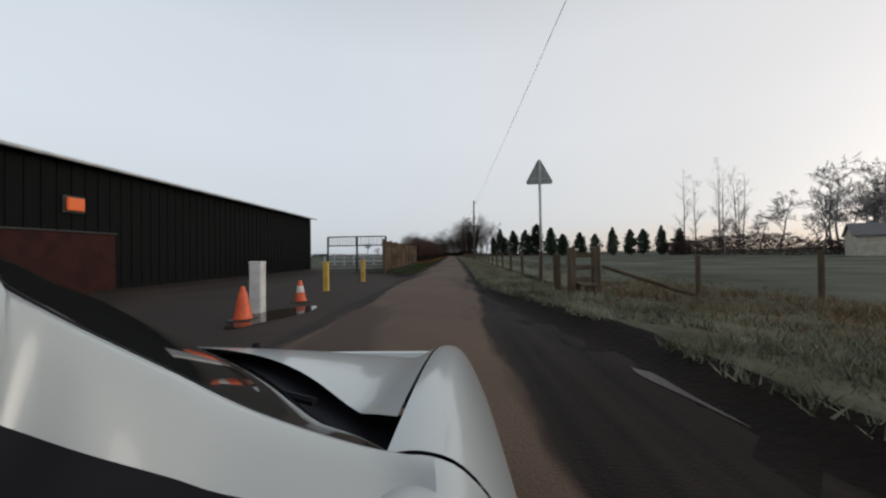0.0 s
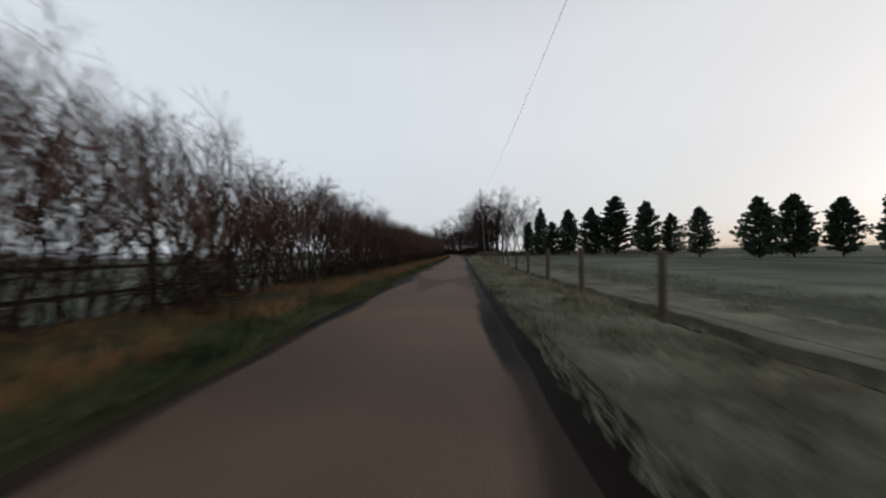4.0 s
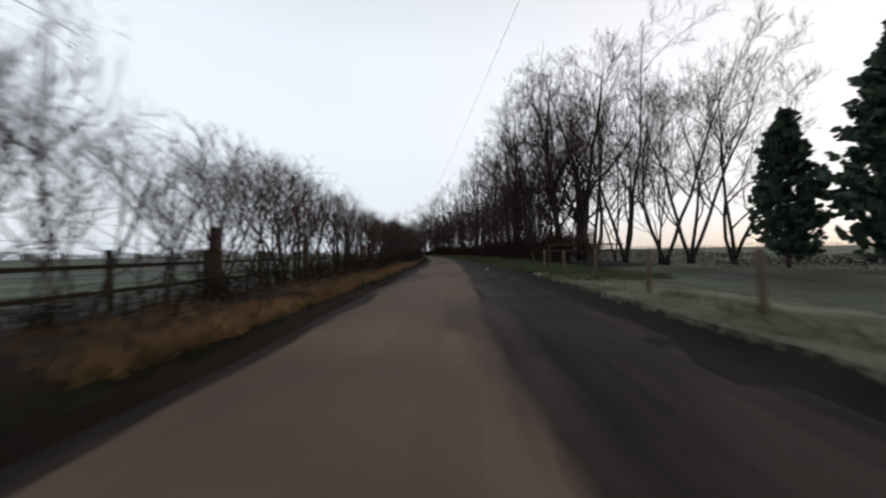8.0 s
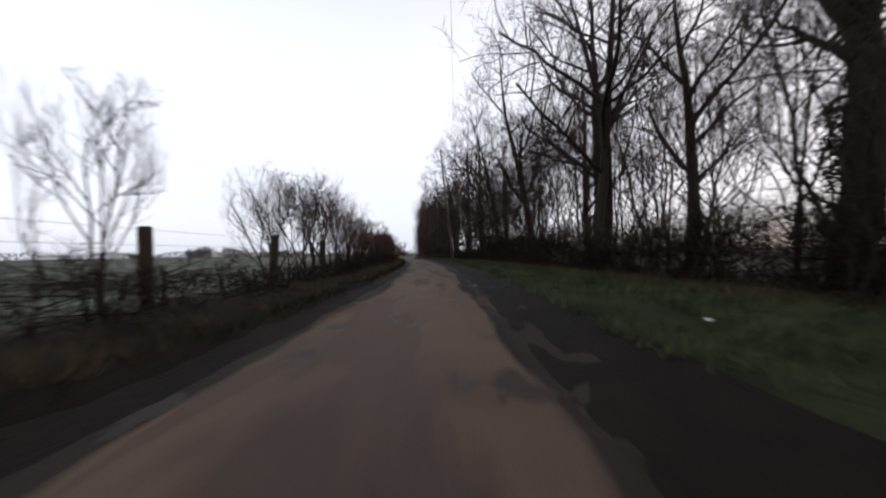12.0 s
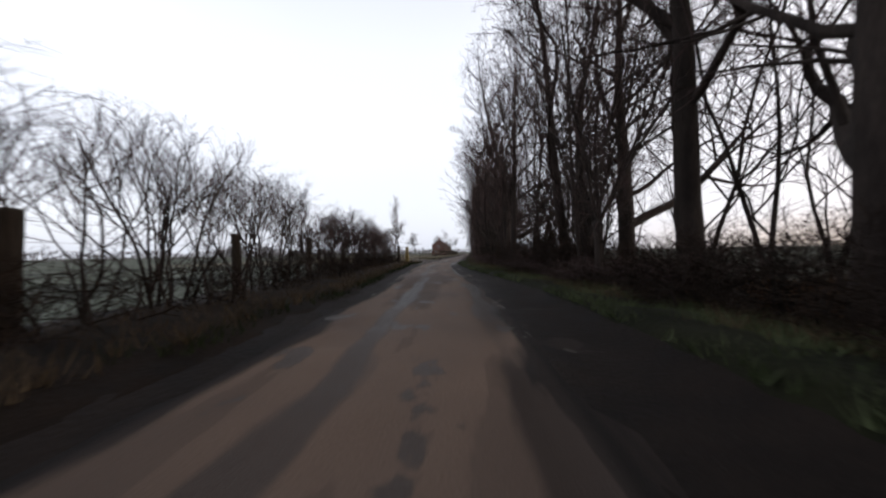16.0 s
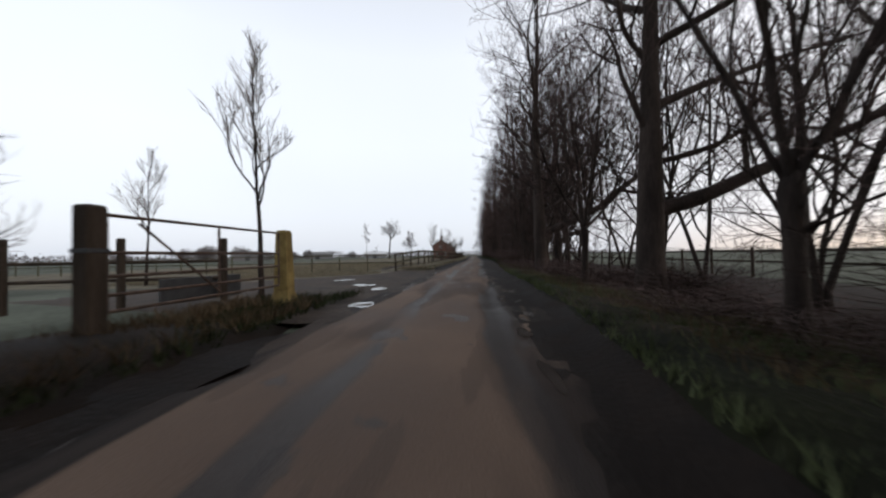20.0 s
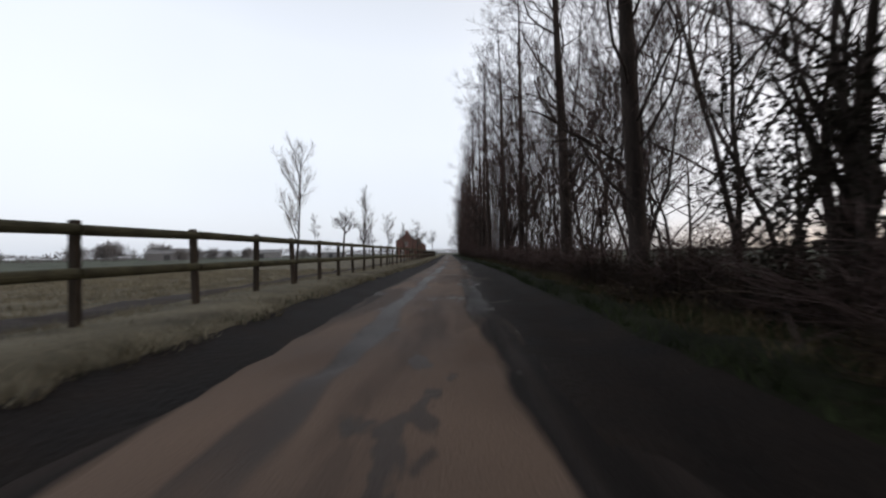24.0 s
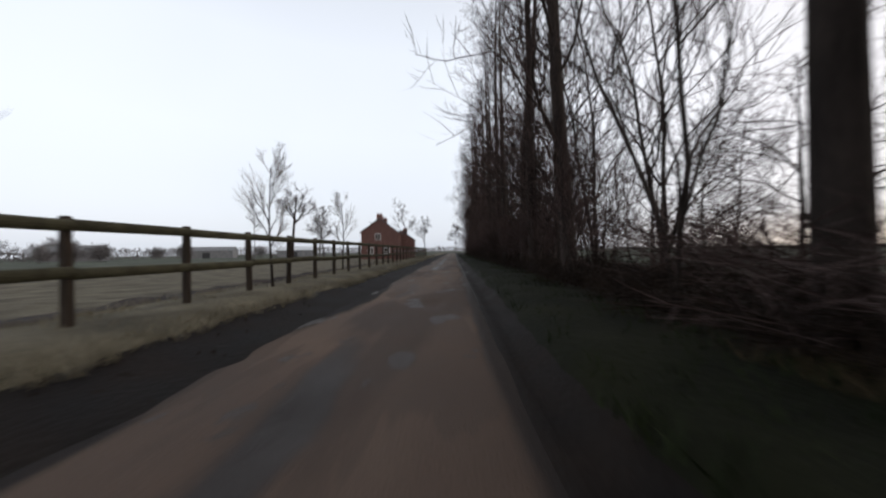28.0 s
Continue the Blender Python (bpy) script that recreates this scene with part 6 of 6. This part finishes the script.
for k, (x, y, sc) in enumerate([(58, 76, 0.85), (66, 72, 1.0), (71, 66, 1.0), (76, 62, 0.95), (82, 58, 1.0), (70, 58, 0.8), (88, 66, 1.0), (62, 84, 0.6), (92, 74, 1.0), (84, 82, 0.8), (78, 74, 0.9), (96, 60, 1.0), (64, 62, 0.8), (68, 79, 0.9), (74, 70, 1.0), (80, 52, 1.0), (86, 48, 1.0), (77, 56, 1.1), (90, 54, 1.1), (83, 70, 1.0), (88, 74, 1.1), (94, 80, 1.1), (90, 70, 1.1), (97, 83, 1.1), (102, 86, 1.2), (86, 78, 0.9), (99, 76, 1.1), (80, 68, 0.9)]):
    bare_tree(FAR[k % 3], pose(x, y, -0.2, 0, 0, 61 * k), "bare tree of the wood beyond the frosty field", group="trees of the far wood", scale=sc * (1.2 if x > y else 1.1 if x > 0.9 * y else 0.95))


def shed(m, lx, ly, eave, ridge, wall, roof, label):
    e = thing("shed", label, "shed", m, "farm sheds")
    g = Geo()
    t = 0.15
    g.box((0, 0, -0.2), (t, ly, eave))
    g.box((lx - t, 0, -0.2), (lx, ly, eave))
    for y in (0, ly - t):
        g.box((t, y, -0.2), (lx - t, y + t, eave))
    for x in (0, lx - t):
        g.add([(x, 0, eave), (x, ly, eave), (x, ly / 2, ridge), (x + t, 0, eave), (x + t, ly, eave), (x + t, ly / 2, ridge)], [(2, 1, 0), (3, 4, 5), (1, 2, 5, 4), (0, 3, 5, 2)])
    part("wall", g, wall, e)
    r = Geo()
    for ya in (-0.3, ly + 0.3):
        r.add([(-0.3, ya, eave - 0.1), (lx + 0.3, ya, eave - 0.1), (lx + 0.3, ly / 2, ridge + 0.05), (-0.3, ly / 2, ridge + 0.05), (-0.3, ya, eave), (lx + 0.3, ya, eave), (lx + 0.3, ly / 2, ridge + 0.15), (-0.3, ly / 2, ridge + 0.15)],
              [(0, 1, 2, 3), (7, 6, 5, 4), (0, 4, 5, 1), (1, 5, 6, 2), (3, 2, 6, 7), (0, 3, 7, 4)])
    part("roof", r, roof, e)
    g = Geo()
    g.box((lx * 0.4, -0.05, -0.1), (lx * 0.55, 0.0 - 0.003, eave * 0.75), 0.01)
    part("door", g, M_STEEL_DARK, e)


shed(pose(56.0, 50.0, -0.16, 0, 0, -38), 9, 6, 2.9, 4.6, M_TIMBER_PALE, M_SLATE, "pale shed with a grey roof by the wood")
# the horizon sheds carry the mist in their wall and roof colours
shed(pose(-176, 420, -0.16, 0, 0, 40), 16, 9, 2.8, 4.2, M_MISTED, M_MISTED, "long farm shed on the horizon with mist put into its colour")
shed(pose(-196, 392, -0.16, 0, 0, 50), 14, 9, 3.0, 5.0, M_SLATE, M_MISTED, "farm shed on the horizon, greyed in colour for mist")
shed(pose(-140, 428, -0.16, 0, 0, 30), 12, 7, 2.4, 3.6, M_MISTED, M_FASCIA, "low shed on the horizon, paled in colour for mist")


def far_hedge(name, pts, h, depth, n, seed, material, label):
    r = random.Random(seed)
    size = h / 4 if h > 3 else h / 7
    g = Geo()
    pts = [Vector(p) for p in pts]
    lens = [(b - a).length for a, b in zip(pts, pts[1:])]
    tot = sum(lens)
    for _ in range(n):
        d = r.uniform(0, tot)
        k = 0
        while d > lens[k]:
            d -= lens[k]
            k += 1
        p = pts[k].lerp(pts[k + 1], d / lens[k])
        top = h * (0.65 + 0.5 * noise.noise((p.x * 0.06, p.y * 0.06, seed)) + 0.15 * noise.noise((p.x * 0.5, p.y * 0.5, seed)))
        z = -0.2 + top * r.random() ** 0.8
        c = p + Vector((r.gauss(0, depth), r.gauss(0, depth), z))
        a = Vector((r.gauss(0, 0.5), r.gauss(0, 0.5), r.gauss(0.6, 0.5))).normalized() * r.uniform(0.25, 0.6) * size
        b = a.orthogonal().normalized() * 0.1 * size
        g.add([c - a, c + b, c + a, c - b], [(0, 1, 2, 3)])
    solo(name, g, material, label, "hedgerow", kind="stuff")


far_hedge("far_woods", [(330, -60, 0), (300, 160, 0), (230, 330, 0), (120, 560, 0), (-60, 700, 0)], 5.5, 2.5, 15000, 1, M_FARTREE_HAZED, "line of woods on the horizon with haze put into its colour")
far_hedge("far_woods", [(-300, -80, 0), (-290, 150, 0), (-250, 320, 0), (-210, 470, 0), (-120, 620, 0), (0, 720, 0)], 6.5, 2.5, 20000, 2, M_FARTREE_HAZED, "line of woods on the horizon with haze put into its colour")
far_hedge("far_hedge", [(18, 121, 0), (28, 108, 0), (70, 99, 0), (110, 92, 0)], 1.3, 0.5, 14000, 3, M_TWIG, "dark low hedge below the conifers")
far_hedge("far_hedge", [(14, 160, 0), (30, 144, 0), (60, 130, 0)], 1.6, 0.5, 12000, 4, M_TWIG, "dark low hedge below the conifers")
far_hedge("far_hedge", [(-46, 322, 0), (-58, 352, 0), (-66, 372, 0)], 0.7, 0.8, 3000, 5, M_BRAMBLE, "low dark weeds behind the rail fence")
far_hedge("far_hedge", [(60, 100, 0), (62, 70, 0), (75, 50, 0), (110, 45, 0)], 4.6, 1.5, 16000, 7, M_TWIG, "brown scrub along the wood's edge")
far_hedge("field_hedge", [tuple(at(181, 8)), tuple(at(160, 23)), tuple(at(143, 48))], 1.7, 0.5, 22000, 8, M_BRAMBLE, "brown hedge along the corner of the field")


# ---- the field corner by the trees, fallen wood ----
def build_corner():
    e = thing("corner_fence", "stout dark corner post with brace and rails by the trees", "fence")
    fence_post(round_post(0.1, 1.62, M_WOOD_DARK, 0.03), e, on(160.6, 6.5, -0.1))
    fence_post(round_post(0.08, 1.55, M_WOOD_DARK, 0.03), e, on(161.0, 9.2, -0.1))
    for z in (1.05, 1.46):
        g = Geo()
        g.tube([at(160.62, 6.45, z), at(161.0, 9.2, z - 0.03), at(161.6, 12.0, z)], [0.05, 0.048, 0.045], 8)
        part("rail", g, M_WOOD_DARK, e)
    g = Geo()
    g.tube([at(160.9, 5.75, -0.05), at(161.5, 5.5, 0.95)], [0.035, 0.03], 8)
    part("brace", g, M_WOOD, e)


build_corner()


def build_back_fence():
    e = thing("back_fence", "dark post-and-rail fence behind the poplar row", "fence")
    pm = round_post(0.065, 1.35, M_WOOD_DARK)
    rl = Geo()
    rl.box((-0.02, 0, -0.045), (0.02, 2.72, 0.045), 0.008)
    rm = rl.mesh("rail", M_WOOD_DARK)
    s = 286.0
    while s < 366:
        fence_post(pm, e, on(s, 12.6, -0.16))
        for z in (0.55, 1.02):
            q = part("rail", rm, None, e)
            q.matrix_basis = on(s, 12.68, z)
        s += 2.7


build_back_fence()


def fallen(pts, r, seed, label):
    q = random.Random(seed)
    g = Geo()
    pts = [at(*p) for p in pts]
    mid = []
    for a, b in zip(pts, pts[1:]):
        for k in range(4):
            mid.append(a.lerp(b, k / 4) + Vector((q.gauss(0, 0.03), q.gauss(0, 0.03), q.gauss(0, 0.02))))
    mid.append(pts[-1])
    g.tube(mid, [r * (1 - 0.7 * k / len(mid)) for k in range(len(mid))], 7)
    for k in range(2, len(mid) - 1, 2):
        d = Vector((q.gauss(0, 1), q.gauss(0, 1), q.uniform(0.1, 0.7))).normalized() * q.uniform(0.3, 0.9)
        g.tube([mid[k], mid[k] + d * 0.5, mid[k] + d + Vector((0, 0, 0.08))], [r * 0.4, r * 0.28, 0.004], 5)
    solo("fallen_branch", g, M_WOOD, label, "branch", group="fallen branches", smooth=True)


fallen([(332.5, 4.6, 0.42), (329.0, 4.0, 0.36), (325.8, 3.6, 0.28)], 0.045, 3, "long pale fallen branch lying across the brambles")
fallen([(330.6, 5.0, 0.6), (328.6, 4.3, 0.5), (327.4, 3.6, 0.28)], 0.035, 4, "pale broken branch lying in the brambles")
fallen([(310.4, 3.4, 0.26), (308.2, 3.8, 0.36), (306.6, 4.2, 0.56)], 0.04, 5, "pale fallen branch at the foot of the trees")


def litter(s, u, z, seed):
    q = random.Random(seed)
    g = Geo()
    n = 5
    for i in range(n):
        for j in range(n):
            g.v.append((0.05 * (i - 2) + q.gauss(0, 0.012), 0.04 * (j - 2) + q.gauss(0, 0.012), abs(q.gauss(0, 0.03)) + 0.015))
    k = len(g.v)
    g.v += [(x * 0.96, y * 0.96, zz - 0.006) for x, y, zz in g.v[:k]]
    g.f = [(i * n + j, i * n + j + 1, (i + 1) * n + j + 1, (i + 1) * n + j) for i in range(n - 1) for j in range(n - 1)]
    g.f += [tuple(reversed([k + a for a in f])) for f in g.f]
    solo("litter", g, M_WHITE, "crumpled scrap of white litter on the verge", "litter", on(s, u, z, 40 * seed) @ Matrix.Scale(0.6, 4), "litter")


litter(208.5, 3.2, 0.16, 1)
litter(158.3, 2.0, -0.02, 2)


# ---- the car that carries the camera, standing where the drive begins ----
def build_car():
    xc, hw = -0.78, 0.85
    paint = plain("pale_silver_paint", (0.41, 0.45, 0.46), 0.3, 0.0, 0.6)
    trim = plain("car_black_trim", (0.008, 0.008, 0.012), 0.7)
    trim.node_tree.nodes["Principled BSDF"].inputs["Specular IOR Level"].default_value = 0.15
    glass = plain("car_glass", (0.012, 0.014, 0.013), 0.03)
    lamp = plain("car_lamp_glass", (0.6, 0.62, 0.65), 0.05, 0.0, 1.0)
    e = thing("car", "pale silver hatchback standing in the lane", "car", pose(0, 0, -0.01))

    def deck(x, y):
        a = abs(x - xc) / hw
        z = 0.94 - 0.02 * y - 0.10 * y * y - 0.25 * max(0, y - 1.45) ** 2
        crown = max(0, 1 - (a / 0.75) ** 2) * (1 - 0.6 * min(1, max(0, (y - 0.8) / 0.6)))
        z += -0.038 + 0.008 * a * a + 0.075 * crown + 0.05 * math.exp(-((a - 0.87) / 0.1) ** 2)
        if a > 0.9:
            z -= 1.0 * ((a - 0.9) / 0.1) ** 2.2 * 0.09
        return z

    def base_y(x):
        return 0.27 + 0.53 * (1 - min(1, abs(x - xc) / 0.76) ** 2.4)

    def sheet(name, x0, x1, ya, yb, nx, ny, label=""):
        g = Geo()
        for j in range(ny + 1):
            for i in range(nx + 1):
                x = x0 + (x1 - x0) * i / nx
                y0 = ya(x)
                y = y0 + (yb - y0) * j / ny
                g.v.append((x, y, deck(x, y)))
        w = nx + 1
        g.f = [(j * w + i, j * w + i + 1, (j + 1) * w + i + 1, (j + 1) * w + i) for j in range(ny) for i in range(nx)]
        return part(name, g, paint, e, label, True)

    seam = 0.71
    sheet("bonnet", xc - seam, xc + seam, lambda x: base_y(x) + 0.03, 1.92, 40, 26)
    for sx, nm in ((1, "wing"), (-1, "wing")):
        a, b = sorted((xc + sx * (seam + 0.006), xc + sx * hw))
        sheet(nm, a, b, lambda x: 0.29, 1.92, 14, 26)
        sheet("door_pillar_base", a, b, lambda x: 0.06, 0.283, 14, 8)
    # shut lines and cowl under the sheets
    g = Geo()
    pts = []
    for j in range(14):
        x0, x1 = xc - 0.78, xc + 0.78
        x = x0 + (x1 - x0) * j / 13
        pts.append((x, base_y(x)))
    for x, y in pts:
        g.v += [(x, y - 0.13, deck(x, y - 0.1) - 0.004), (x, y - 0.03, deck(x, y) - 0.022), (x, y + 0.16, deck(x, y) - 0.06)]
    g.f = [(3 * k + j, 3 * k + j + 1, 3 * k + j + 4, 3 * k + j + 3) for k in range(13) for j in range(2)]
    part("cowl", g, trim, e, "black plastic scuttle below the windscreen", True)
    # pillars: the glass edge and the door edge of each, from the scuttle to the roof
    inner = [(-0.0217, 0.26, 0.9505), (-0.0787, 0.255, 0.9646), (-0.1446, 0.235, 0.9993), (-0.1826, 0.2, 1.0429), (-0.2042, 0.17, 1.0753), (-0.2133, 0.15, 1.0967), (-0.2161, 0.12, 1.1246), (-0.225, -0.1, 1.27), (-0.23, -0.37, 1.395)]
    outer = [(-0.0165, 0.232, 0.9392), (-0.0437, 0.225, 0.9357), (-0.1239, 0.19, 0.9736), (-0.1539, 0.175, 0.9949), (-0.1778, 0.155, 1.0188), (-0.1989, 0.14, 1.0395), (-0.19, 0.105, 1.0687), (-0.19, -0.11, 1.23), (-0.2, -0.38, 1.37)]

    def glide(pts, v):
        n = len(pts) - 1
        k = min(n - 1, int(v * n))
        w = v * n - k
        q = [Vector(pts[max(0, min(n, k + j))]) for j in (-1, 0, 1, 2)]
        return 0.5 * (2 * q[1] + (q[2] - q[0]) * w + (2 * q[0] - 5 * q[1] + 4 * q[2] - q[3]) * w * w + (3 * q[1] - q[0] - 3 * q[2] + q[3]) * w ** 3)

    def side(p, sx):
        return (p[0], p[1], p[2]) if sx > 0 else (2 * xc - p[0], p[1], p[2])

    def screen(tt, v):
        r = glide(inner, v)
        x = xc + tt * (r.x - xc)
        e0 = 1 - abs(tt) ** 2.4
        yb = base_y(x) - 0.09
        zb = min(deck(x, yb) + 0.012, r.z) if v < 0.001 else deck(x, yb) + 0.012
        k = max(0.0, e0) ** 0.35 * max(0.0, 1 - v / 0.45) ** 1.3
        return (x, (r.y + 0.30 * e0 * (1 - 0.5 * v)) * (1 - k) + yb * k, (r.z + 0.035 * e0) * (1 - k) + zb * k)

    g = Geo()
    nx, ny = 56, 32
    for j in range(ny + 1):
        for i in range(nx + 1):
            tt = -1 + 2 * i / nx
            g.v.append(screen(math.copysign(abs(tt) ** 0.7, tt), j / ny))
    w = nx + 1
    g.f = [(j * w + i, j * w + i + 1, (j + 1) * w + i + 1, (j + 1) * w + i) for j in range(ny) for i in range(nx)]
    part("windscreen", g, glass, e, "raked windscreen glass", True)
    n = 40
    for sx in (1, -1):
        g, ch, sl = Geo(), Geo(), []
        for k in range(n + 1):
            p, q = glide(inner, k / n), glide(outer, k / n)
            bow = Vector((0.0, 0.006, 0.010))
            g.v += [side(p + bow * 0.1, sx), side(p.lerp(q, 0.08) + bow * 0.5, sx), side(p.lerp(q, 0.3) + bow, sx), side(p.lerp(q, 0.65) + bow * 0.8, sx), side(q, sx)]
            ch.v += [side(q, sx), side(q + Vector((0.002, -0.012, -0.012)), sx), side(q + Vector((0.01, -0.07, -0.055)), sx)]
            sl.append(side(p + Vector((0, 0.002, 0.001)), sx))
        g.f = [(5 * k + j, 5 * k + j + 1, 5 * k + j + 6, 5 * k + j + 5) if sx < 0 else (5 * k + j + 5, 5 * k + j + 6, 5 * k + j + 1, 5 * k + j) for k in range(n) for j in range(4)]
        ch.f = [(3 * k + j, 3 * k + j + 1, 3 * k + j + 4, 3 * k + j + 3) if sx < 0 else (3 * k + j + 3, 3 * k + j + 4, 3 * k + j + 1, 3 * k + j) for k in range(n) for j in range(2)]
        pl = part("pillar", g, paint, e, smooth=True)
        part("window_channel", ch, trim, pl, "black window channel", True)
        g = Geo()
        g.tube(sl, [0.0016] * len(sl), 6)
        part("seal", g, trim, e)
        g = Geo()
        g.tube([side((-0.016, 0.262, 0.93), sx), side((-0.008, 0.25, 0.93), sx), side((-0.004, 0.22, 0.915), sx)], [0.004, 0.005, 0.005], 8)
        part("corner_seal", g, trim, e, "black rubber seal between pillar and wing")
    # flanks, nose, tail
    for sx in (1, -1):
        g = Geo()
        ys = [1.92, 1.7, 1.3, 0.9, 0.5, 0.29, 0.0, -0.6, -1.2, -1.8, -2.15]
        for y in ys:
            x = xc + sx * (hw - (0.10 * max(0, (y - 1.4) / 0.5) ** 2 if y > 1.4 else 0.0) - (0.06 if y < -2 else 0))
            zt = deck(xc + sx * hw, y) if y >= 0.29 else 0.84 + 0.03 * min(1, (0.29 - y) / 1.5)
            g.v += [(x, y, zt), (x + sx * 0.012, y, zt - 0.14), (x + sx * 0.01, y, 0.5), (x - sx * 0.02, y, 0.22)]
        n = len(ys)
        g.f = [(4 * k + j, 4 * k + j + 1, 4 * k + j + 5, 4 * k + j + 4) if sx > 0 else (4 * k + j + 4, 4 * k + j + 5, 4 * k + j + 1, 4 * k + j) for k in range(n - 1) for j in range(3)]
        part("flank", g, paint, e, smooth=True)
        g = Geo()
        for k in range(9):
            y = 0.2 - 2.2 * k / 8
            lean = 0.19 * min(1, max(0.0, (0.2 - y) / 0.6))
            top = 0.93 + 0.44 * min(1, max(0.0, (0.2 - y) / 0.62)) * (1 if y > -1.6 else 0.55)
            g.v += [(xc + sx * (hw - 0.03), y, 0.85), (xc + sx * (0.80 - lean), y - 0.02, top)]
        g.f = [(2 * k, 2 * k + 1, 2 * k + 3, 2 * k + 2) for k in range(8)]
        part("side_glass", g, glass, e)
    g = Geo()
    for j in range(7):
        y = -0.36 - 1.5 * j / 6
        for i in range(13):
            t = -1 + i / 6
            g.v.append((xc + t * 0.60, y + 0.16 * (1 - t * t) * (1 if j == 0 else 0), 1.385 + 0.05 * (1 - t * t) + 0.04 * math.sin(math.pi * j / 6)))
    g.f = [(j * 13 + i, j * 13 + i + 1, j * 13 + 14 + i, j * 13 + 13 + i) for j in range(6) for i in range(12)]
    part("roof", g, paint, e, smooth=True)
    g = Geo()
    g.box((xc - 0.78, 1.86, 0.25), (xc + 0.78, 1.99, 0.56), 0.05)
    part("bumper", g, paint, e)
    g = Geo()
    g.box((xc - 0.78, -2.25, 0.25), (xc + 0.78, -2.1, 0.9), 0.05)
    part("tailgate", g, paint, e)
    g = Geo()
    g.add([(xc - 0.6, -1.87, 1.39), (xc + 0.6, -1.87, 1.39), (xc + 0.74, -2.13, 0.9), (xc - 0.74, -2.13, 0.9)], [(0, 1, 2, 3)])
    part("rear_glass", g, glass, e)
    g = Geo()
    g.box((xc - 0.76, -2.1, 0.2), (xc + 0.76, 1.85, 0.24))
    part("floor_pan", g, trim, e)
    for sx in (1, -1):
        g = Geo()
        lathe(g, [(0.0, -0.02), (0.11, -0.02), (0.12, 0.03), (0.08, 0.06), (0, 0.07)], 16)
        h = part("headlight", g, lamp, e, smooth=True)
        h.matrix_basis = pose(xc + sx * 0.6, 1.93, 0.42, -85, 0, 0)
    # wipers at rest on the glass
    for x0, x1 in ((-0.20, -0.95), (-0.98, -1.45)):
        g = Geo()
        a = Vector((x0, base_y(x0) - 0.06, 0.91))
        b = Vector((x1, base_y(x1) - 0.16, 0.96))
        mid = a.lerp(b, 0.5) + Vector((0, 0.02, 0.012))
        g.tube([a, mid, b], [0.006, 0.005, 0.003], 6)
        wp = part("wiper_arm", g, trim, e)
        g = Geo()
        g.tube([mid + Vector((0.2, -0.03, -0.015)), b + Vector((-0.05, 0.0, -0.012))], [0.003, 0.003], 6)
        part("wiper_blade", g, trim, wp)
    g = Geo()
    g.tube([(-0.62, 1.02, deck(-0.62, 1.02) - 0.005), (-0.62, 1.02, deck(-0.62, 1.02) + 0.018)], [0.014, 0.009], 8)
    part("washer_jet", g, trim, e)
    # wheels
    for sx in (1, -1):
        for y in (1.25, -1.3):
            g = Geo()
            lathe(g, [(0.2, -0.09), (0.29, -0.095), (0.31, -0.06), (0.31, 0.06), (0.29, 0.095), (0.2, 0.09)], 28)
            wh = part("wheel", g, M_RUBBER, e, smooth=True)
            wh.matrix_basis = pose(xc + sx * 0.74, y, 0.31, 0, 90, 0)
            g = Geo()
            lathe(g, [(0.0, 0.05), (0.06, 0.06), (0.19, 0.04), (0.205, 0.085), (0.2, -0.08), (0, -0.08)], 24)
            part("rim", g, M_GALV, wh, "plain steel rim", True)


build_car()
